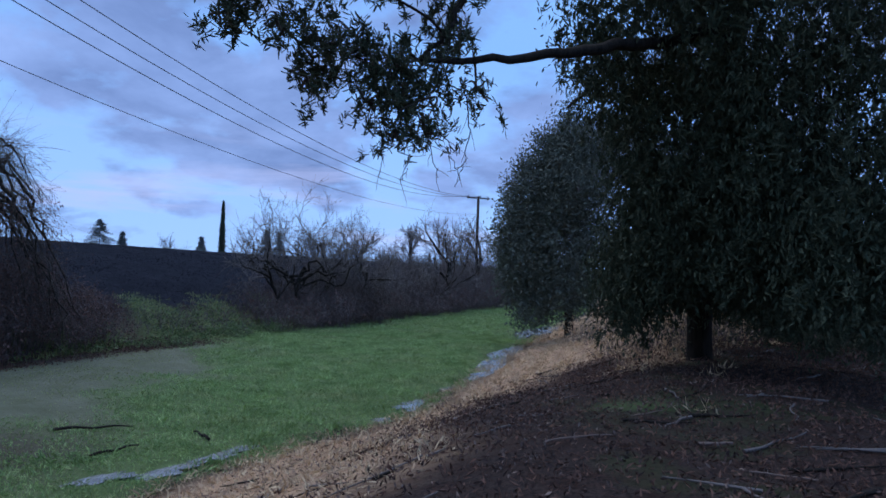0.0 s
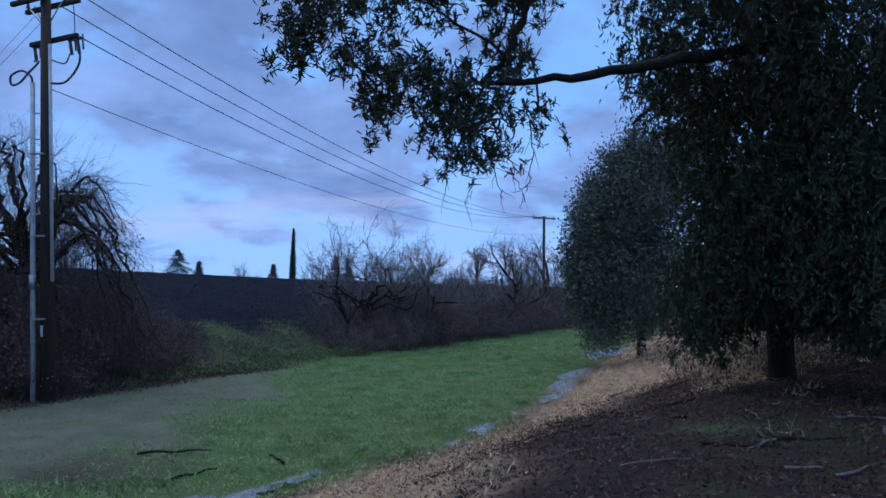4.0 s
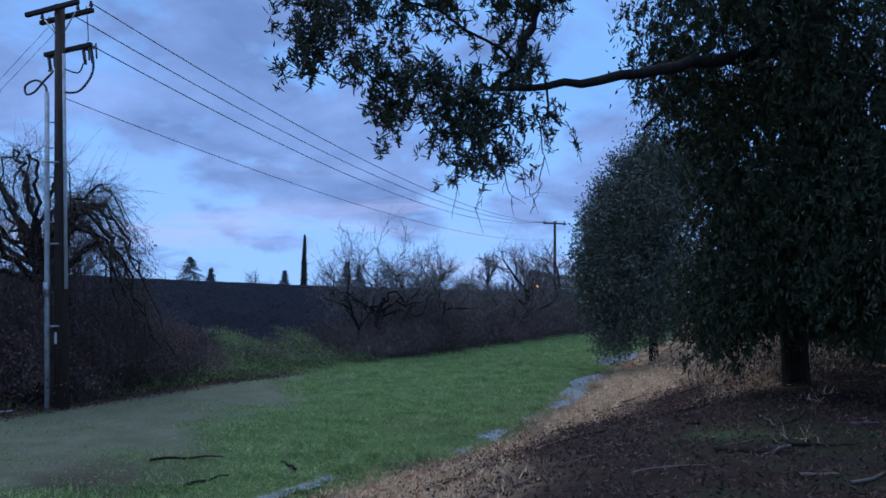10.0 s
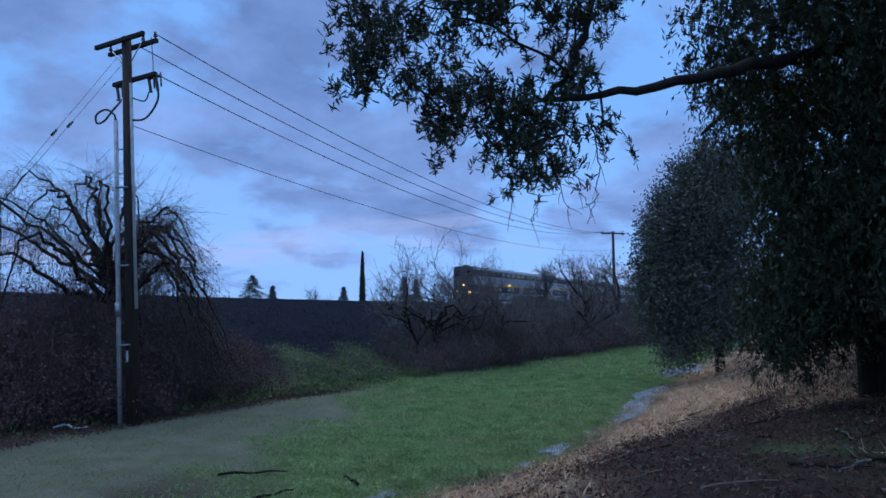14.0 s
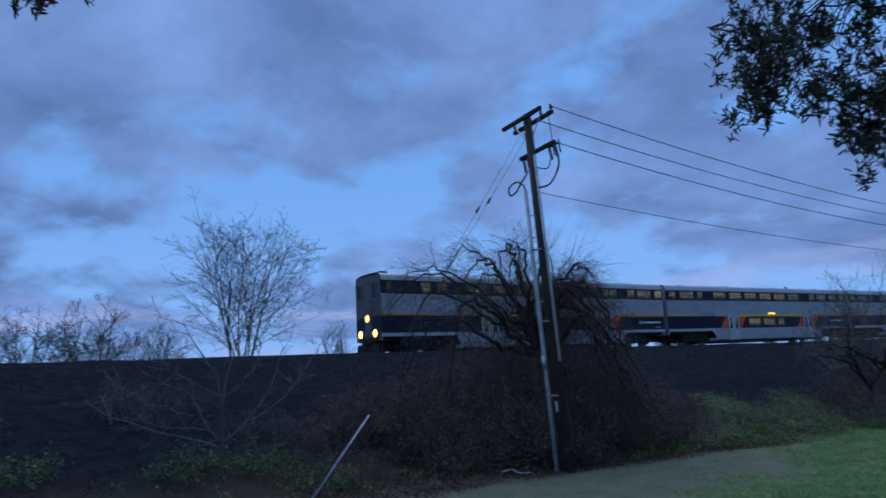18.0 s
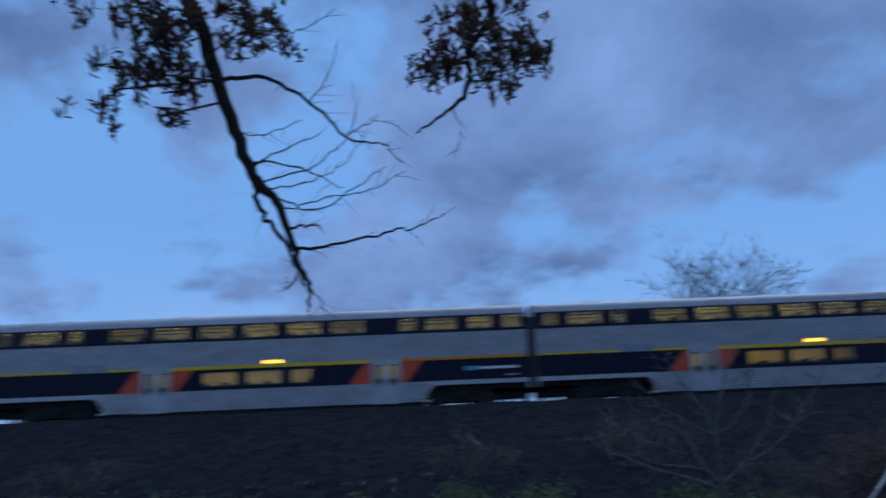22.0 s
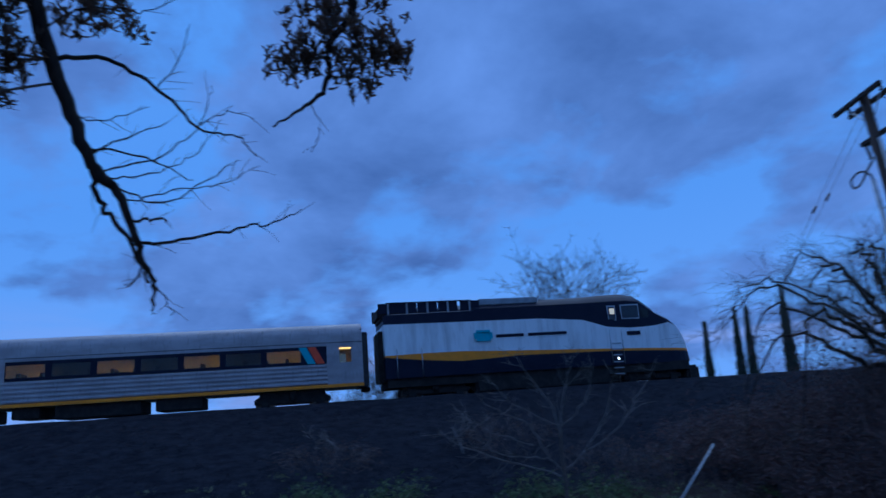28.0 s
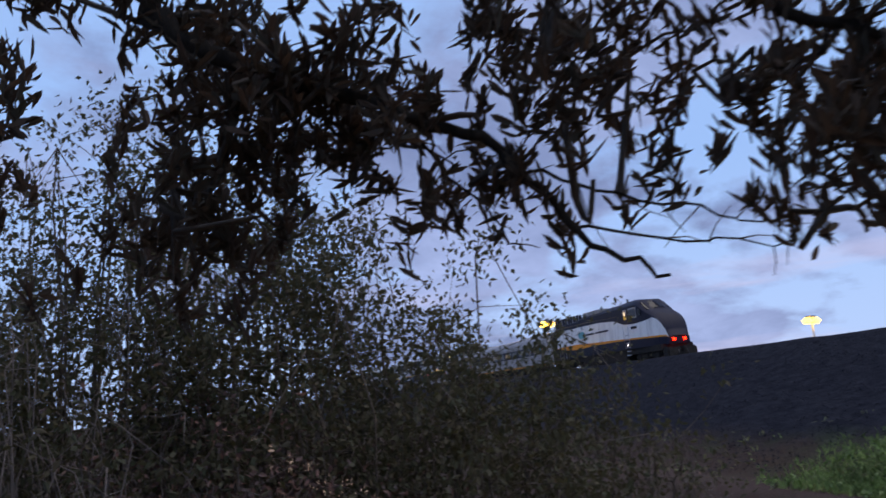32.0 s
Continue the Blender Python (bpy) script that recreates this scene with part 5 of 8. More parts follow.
def leafy_tree(name, label, limbs, blobs, leaf, mat, body=(), per=26, length=0.17, width=0.032, seed=1, spread=0.22, droop=1.1, twig_r=0.012, category="tree", tall=1.5, share=1.0, ovate=False, gnarl=0.0, shoot=0.0, hang=0.55):
    """Limbs as [(points, r0, r1)], the first one the trunk; foliage hangs in sprays within blobs [(centre, radii, sprays)]."""
    rng = np.random.default_rng(seed)
    tree = thing(name, label, category)
    paths = [(spline(p), a, b) for p, a, b in limbs]
    kinks, spurs = np.random.default_rng(seed + 50), []
    for p, a, b in paths[1:]:
        p[1:-1] += kinks.normal(size=(len(p) - 2, 3)) * gnarl
        if gnarl and a < 0.04:
            # short dead side shoots
            for i in range(2, len(p) - 1, 2):
                d = kinks.normal(size=3) * 0.6 + (p[i + 1] - p[i - 1]) / np.linalg.norm(p[i + 1] - p[i - 1])
                d *= kinks.uniform(0.10, 0.34) / np.linalg.norm(d)
                spurs.append((np.array([p[i], p[i] + d * 0.5 + kinks.normal(size=3) * 0.015, p[i] + d]), 0.005, 0.002))
    part("trunk", tubes("trunk", paths[:1], 14), M["bark"], tree)
    for p in paths[1:]:
        part("limb", tubes("limb", [p], 8), M["bark"], tree)
    wood = np.concatenate([p[0] for p in paths])
    twigs, anchors, dense = list(spurs), [], []
    for c, r, n in body:
        dense.append(blob_points(rng, c, r, int(n * 1.7)))
    for c, r, n in blobs:
        n = max(int(n * share), 1)
        pts = blob_points(rng, c, r, n)
        root = wood[np.argmin(np.linalg.norm(wood - np.array(c), axis=1))]
        mid = np.array(c) * 0.75 + root * 0.25
        twigs.append((spline([root, mid, np.array(c)], 4), 0.02, 0.012))
        nodes = np.array(c) + rng.normal(size=(max(n // 14, 3), 3)) * np.array(r) * 0.4
        for q in nodes:
            twigs.append((spline([np.array(c), (np.array(c) + q) / 2 + rng.normal(size=3) * 0.1, q], 3), 0.022, 0.012))
        for q in pts[:: 2]:
            k = nodes[np.argmin(np.linalg.norm(nodes - q, axis=1))]
            twigs.append((np.array([k, (k + q) / 2 + np.array((0, 0, 0.12 * np.linalg.norm(q - k))), q, q + np.array((0, 0, -spread))]), twig_r, 0.004))
        anchors.append(pts)
    if shoot:
        a = np.repeat(np.concatenate(anchors), 3, axis=0)
        me, lines = sprays("crown", a + rng.normal(size=a.shape) * 0.12, per, length, width, shoot, seed + 7, hang=hang)
        twigs += lines
    else:
        me = leaves("crown", np.concatenate(anchors), per, length, width, droop, spread, tall, seed + 7, ovate=ovate)
    part("branchwork", tubes("branchwork", twigs, 3), M["twig"], tree)
    part("crown", me, M[mat], tree, leaf)
    if body:
        deep = np.concatenate(dense)
        part("inner_crown", sprays("inner_crown", deep + rng.normal(size=deep.shape) * 0.12, 26, length * 1.1, width * 1.3, 0.42, seed + 8)[0], M[mat], tree, leaf)
        part("shaded_crown", leaves("shaded_crown", deep, 15, length, width * 1.6, droop, spread * 2.4, tall, seed + 9), M[mat], tree, leaf)
    return tree


def bare_tree(name, label, base, height, spread, seed, levels=4, r0=0.2, forks=4, droop=0.0, mat="bare", lean=(0, 0), split=0.18, group="", stems=1, minr=0.006, wig=0.25, wood="bark"):
    """A leafless tree: forked limbs down to fine twigs."""
    rng = np.random.default_rng(seed)
    tree = thing(name, label, "tree", group, at=tuple(base))
    big, fine = [], []

    def grow(p, d, length, r, lv):
        k = 5 if lv < 3 else 3
        pts, dd = [np.array(p)], np.array(d)
        for i in range(k):
            dd = dd + rng.normal(size=3) * wig * 0.5
            dd[2] += (0.10 if droop == 0 else -droop * (i + 1) / k * (1 if lv > 0 else 0))
            dd /= np.linalg.norm(dd)
            pts.append(pts[-1] + dd * length / k)
        (big if lv < 2 else fine).append((np.array(pts), r, max(r * 0.5, minr)))
        if lv >= levels:
            return
        n = forks + int(rng.integers(0, 2))
        for j in range(n):
            f = split + (1 - split) * (j + rng.uniform(0.2, 0.8)) / n
            i = min(int(f * k), k - 1)
            q = pts[i] + (pts[i + 1] - pts[i]) * (f * k - i)
            side = np.cross(dd, rng.normal(size=3))
            side /= np.linalg.norm(side)
            nd = dd * 0.62 + side * spread
            grow(q, nd / np.linalg.norm(nd), length * rng.uniform(0.5, 0.72), max(r * 0.5, minr), lv + 1)
    for k in range(stems):
        a = rng.uniform(0, 6.28)
        d = np.array((lean[0] + 0.35 * math.cos(a) * (stems > 1), lean[1] + 0.35 * math.sin(a) * (stems > 1), 1.0))
        grow((0, 0, -0.1), d / np.linalg.norm(d), height * 0.5, r0, 0)
    part("trunk", tubes("trunk", big[:1], 10), M[wood], tree)
    for b in big[1:9]:
        part("limb", tubes("limb", [b], 6), M[wood], tree)
    fine += big[9:]
    part("branchwork", tubes("branchwork", fine, 3), M[mat], tree)
    return tree


def cypress(base, h, w, seed, lean=0.0):
    rng = np.random.default_rng(seed)
    t = thing("italian_cypress", "tall narrow dark cypress beyond the track", "tree", "cypresses", at=tuple(base))
    part("trunk", rod((0, 0, -0.2), (0, 0, h * 0.9), 0.18, 0.03, 8), M["bark"], t)
    n = 1500
    z = rng.uniform(0.02, 1, n) ** 0.9
    r = w * 0.5 * np.clip(1.0 - z ** 1.8, 0.04, 1) * rng.uniform(0.5, 1.0, n)
    a = rng.uniform(0, 6.28, n)
    pts = np.stack([r * np.cos(a) + lean * z ** 2, r * np.sin(a), z * h], axis=1)
    part("crown", leaves("crown", pts, 7, 0.42, 0.10, -2.2, 0.09, 1.6, seed), M["cypress"], t)


def conifer(base, h, w, seed):
    """A pointed conifer of open, layered boughs."""
    rng = np.random.default_rng(seed)
    t = thing("conifer", "distant pointed conifer with layered open boughs", "tree", at=tuple(base))
    part("trunk", rod((0, 0, -0.2), (0, 0, h * 0.985), 0.2, 0.03, 8), M["bark"], t)
    pts, twigs = [], []
    tiers = 36
    for k in range(tiers):
        z = h * (0.12 + 0.87 * k / tiers)
        for j in range(6):
            a = rng.uniform(0, 6.28)
            L = w * 0.5 * (1.02 - k / tiers) * rng.uniform(0.5, 1.15)
            e = np.array((L * math.cos(a), L * math.sin(a), z - 0.22 * L))
            twigs.append((np.array([(0, 0, z), e * np.array((0.5, 0.5, 1)) + np.array((0, 0, 0.08 * L)), e]), 0.04, 0.01))
            for f in (0.3, 0.5, 0.7, 0.85, 1.0):
                pts.append(np.array((0, 0, z)) * (1 - f) + e * f)
    part("boughwork", tubes("boughwork", twigs, 3), M["bark"], t)
    part("crown", leaves("crown", np.array(pts), 7, 0.34, 0.07, 0.3, 0.13, 0.4, seed), M["far_conifer"], t)


def xyz(az, el, r):
    return tuple(polar(az, el, r))


# the great eucalyptus on the mound, with one limb reaching far over the meadow
TB = polar(-23.4, 0, 15.2)
TBZ = gz(TB.x, TB.y)
leafy_tree("eucalyptus_tree", "big dark eucalyptus with a long limb on the littered mound", [
    ([(TB.x, TB.y, TBZ - 0.3), (TB.x, TB.y, TBZ + 2.2), (TB.x + 0.2, TB.y - 0.5, TBZ + 5.0), (TB.x + 0.4, TB.y - 1.2, TBZ + 8.5), (TB.x + 0.9, TB.y - 1.6, TBZ + 12.5)], 0.26, 0.10),
    ([(TB.x + 0.1, TB.y - 0.4, TBZ + 3.6), xyz(-25, 17.0, 12.5), xyz(-20.1, 17.7, 11.0), xyz(-12.7, 17.1, 9.2), xyz(-4.2, 16.4, 8.4), xyz(0.0, 16.6, 8.1)], 0.15, 0.012),
    ([xyz(-1.2, 16.6, 8.2), xyz(-3.6, 19.5, 8.35), xyz(-5.0, 23.0, 8.5), xyz(-5.8, 28.0, 8.6)], 0.03, 0.045), ([xyz(-3.0, 18.6, 8.3), xyz(3.0, 22.0, 8.3), xyz(9.0, 23.6, 8.3), xyz(13.0, 22.6, 8.2)], 0.02, 0.006), ([xyz(0.5, 16.6, 8.2), xyz(3.2, 16.2, 8.2), xyz(6.2, 16.6, 8.2), xyz(8.2, 15.0, 8.2)], 0.012, 0.004),
    ([xyz(0.6, 13.5, 8.2), xyz(0.2, 10.5, 8.22), xyz(-0.3, 8.2, 8.2), xyz(0.3, 6.9, 8.2)], 0.008, 0.003), ([xyz(-2.0, 13.2, 8.2), xyz(-3.4, 10.0, 8.2), xyz(-4.4, 7.6, 8.2)], 0.008, 0.003),
    ([xyz(-4.8, 14.6, 8.4), xyz(-5.2, 11.0, 8.4), xyz(-4.9, 8.4, 8.4), xyz(-4.2, 6.6, 8.4)], 0.008, 0.003), ([xyz(-1.0, 12.2, 8.2), xyz(-2.4, 9.0, 8.25), xyz(-2.6, 7.3, 8.25)], 0.007, 0.003),
    ([xyz(2.2, 14, 8.1), xyz(1.9, 10.0, 8.1), xyz(1.7, 7.0, 8.1)], 0.007, 0.003),
    ([xyz(-25, 17.0, 12.5), xyz(-22, 25, 10.5), xyz(-17, 33, 9.0)], 0.10, 0.03),
    ([(TB.x + 0.3, TB.y - 0.9, TBZ + 7.0), xyz(-33, 24, 12), xyz(-38, 26, 10)], 0.10, 0.03),
    ([(TB.x, TB.y, TBZ + 3.0), xyz(-30, 10, 13), xyz(-37, 8, 11)], 0.10, 0.03),
    ([(TB.x + 0.2, TB.y - 0.5, TBZ + 5.0), xyz(-18, 16, 14.5), xyz(-13, 13, 14)], 0.09, 0.03),
], [
    # over the meadow
    (xyz(13.2, 22.3, 8.2), (0.48, 0.5, 0.55), 38), (xyz(8.0, 25.0, 8.3), (0.75, 0.6, 0.65), 50), (xyz(14.2, 18.6, 8.1), (0.22, 0.3, 0.28), 11), (xyz(2.0, 24.5, 8.4), (0.8, 0.7, 0.6), 52), (xyz(10.6, 18.6, 8.2), (0.2, 0.3, 0.2), 9),
    (xyz(5.6, 17.4, 8.2), (0.46, 0.45, 0.40), 34), (xyz(8.0, 14.6, 8.2), (0.22, 0.3, 0.28), 12), (xyz(1.0, 16.2, 8.2), (0.55, 0.45, 0.36), 38), (xyz(-0.6, 13.2, 8.2), (0.34, 0.4, 0.36), 22), (xyz(3.2, 13.0, 8.2), (0.20, 0.3, 0.24), 9), (xyz(-1.6, 10.8, 8.3), (0.14, 0.2, 0.18), 5),
    (xyz(0.8, 10.4, 8.3), (0.08, 0.12, 0.10), 3), (xyz(-3.4, 20.0, 8.6), (0.4, 0.5, 0.6), 26), (xyz(-4.0, 25.5, 8.6), (0.7, 0.8, 0.6), 45), (xyz(-5.6, 14.6, 8.8), (0.15, 0.2, 0.2), 6),
], "hanging narrow dark green leaves", "leaf_dark", body=[
    (xyz(-17.0, 22, 11), (1.0, 1.2, 1.3), 66), (xyz(-15.0, 17.6, 11.5), (0.5, 0.7, 0.6), 34), (xyz(-20.5, 25, 11), (1.6, 1.6, 1.6), 125), (xyz(-28, 22, 11), (2.0, 1.8, 2.0), 165), (xyz(-36, 20, 11), (2.0, 2.0, 2.4), 180),
    (xyz(-17.0, 14.5, 13.5), (0.8, 1.0, 0.9), 70), (xyz(-21.3, 11, 13.5), (1.4, 1.4, 1.6), 190), (xyz(-23, 11, 13), (1.7, 1.6, 1.8), 220), (xyz(-29, 9, 12), (1.7, 1.8, 2.0), 220), (xyz(-35, 8, 11.5), (1.8, 1.8, 2.2), 200),
    (xyz(-19.8, 5.0, 14), (0.9, 1.2, 1.3), 110), (xyz(-21.6, 3, 13.5), (1.2, 1.4, 1.4), 140), (xyz(-25.5, 5.5, 12.5), (1.4, 1.4, 1.4), 150), (xyz(-31, 3.5, 12), (1.3, 1.4, 1.5), 140), (xyz(-18.4, -1.6, 13.8), (0.5, 0.8, 0.8), 50), (xyz(-21.6, 3.0, 13.2), (1.1, 1.0, 0.8), 80),
    # the last three lie out of view, added overhead to shade the mound
    (xyz(-28, 2.0, 12.4), (1.0, 1.0, 0.7), 60), (xyz(-17.8, 0.2, 14.4), (0.7, 0.9, 0.8), 70), (xyz(-20.5, 1.0, 17.0), (1.4, 1.2, 1.1), 130), (xyz(-24.5, 0.8, 17.5), (1.4, 1.2, 1.1), 120), (xyz(-28.5, 0.2, 17.0), (1.4, 1.2, 1.2), 120), (xyz(-26.0, 1.0, 14.5), (1.0, 0.9, 0.8), 70), (xyz(-33.0, 0.0, 14.0), (1.4, 1.2, 1.2), 110), (xyz(-35, 1.5, 11), (1.2, 1.2, 1.1), 100), (xyz(-33, -2.0, 19), (2.2, 1.6, 1.0), 120), (xyz(-28, -2.0, 21), (1.6, 1.6, 1.0), 90), (xyz(-24, 33, 11), (2.2, 2.2, 1.6), 120), (xyz(-21.5, 24, 13.5), (1.8, 1.5, 1.7), 130), (xyz(-28, 18, 14.0), (2.0, 1.5, 1.8), 150), (xyz(-35, 25, 13.5), (2.2, 1.5, 1.8), 140), (xyz(-42, 42, 9), (3.0, 3.0, 1.4), 110), (xyz(-64, 38, 9), (3.0, 3.0, 1.4), 110), (xyz(-50, 22, 11.5), (2.4, 2.4, 2.0), 110),
], per=15, length=0.112, width=0.022, seed=4, spread=0.10, tall=1.3, shoot=0.24, gnarl=0.022, hang=1.1)

# the grey-green tree behind it
T2 = polar(-13.6, 0, 31)
Z2 = gz(T2.x, T2.y)
leafy_tree("willow_leaved_tree", "grey-green bushy tree behind the eucalyptus", [
    ([(T2.x, T2.y, Z2 - 0.2), (T2.x, T2.y, Z2 + 2.5), (T2.x + 0.3, T2.y, Z2 + 6.5)], 0.22, 0.08),
    ([(T2.x, T2.y, Z2 + 1.8), xyz(-10.5, 4, 30.5)], 0.09, 0.03), ([(T2.x, T2.y, Z2 + 2.2), xyz(-16.5, 5, 31)], 0.09, 0.03),
], [
    (xyz(-13.8, 9.6, 31), (1.1, 1.4, 1.2), 90), (xyz(-13.2, 7.0, 30.6), (1.3, 1.7, 1.4), 140), (xyz(-14.0, 6.5, 31), (1.8, 1.8, 1.9), 170), (xyz(-11.6, 3.6, 30.6), (1.1, 1.5, 1.4), 120), (xyz(-12.5, 2.6, 30.5), (1.7, 1.8, 1.6), 170),
    (xyz(-10.5, 0.2, 30.6), (1.0, 1.4, 1.2), 100), (xyz(-13.2, -1.2, 30.5), (1.5, 1.6, 1.1), 130), (xyz(-16.3, 1.5, 31), (1.5, 1.6, 1.8), 120), (xyz(-16, 10, 32), (1.6, 1.6, 1.5), 90), (xyz(-10.8, -2.9, 30.4), (1.0, 1.2, 0.6), 50), (xyz(-9.4, 2.4, 30.4), (0.9, 1.2, 1.1), 80), (xyz(-9.9, 5.0, 30.4), (0.9, 1.2, 1.0), 80), (xyz(-10.9, 7.4, 30.6), (0.9, 1.2, 0.9), 70), (xyz(-12.6, 9.6, 31), (0.8, 1.1, 0.9), 60), (xyz(-9.2, -0.4, 30.4), (0.7, 1.0, 0.8), 50), (xyz(-8.3, 3.6, 30.4), (0.35, 0.5, 0.4), 12), (xyz(-8.9, 6.3, 30.4), (0.4, 0.5, 0.45), 15), (xyz(-9.6, 8.2, 30.5), (0.3, 0.4, 0.5), 11), (xyz(-11.3, 10.2, 30.6), (0.35, 0.5, 0.6), 14), (xyz(-13.0, 11.8, 31), (0.45, 0.5, 0.6), 16), (xyz(-8.1, 1.3, 30.4), (0.3, 0.5, 0.3), 9),
], "grey-green narrow leaves", "leaf_grey", per=54, length=0.14, width=0.062, seed=9, spread=0.25, droop=0.15, ovate=True)

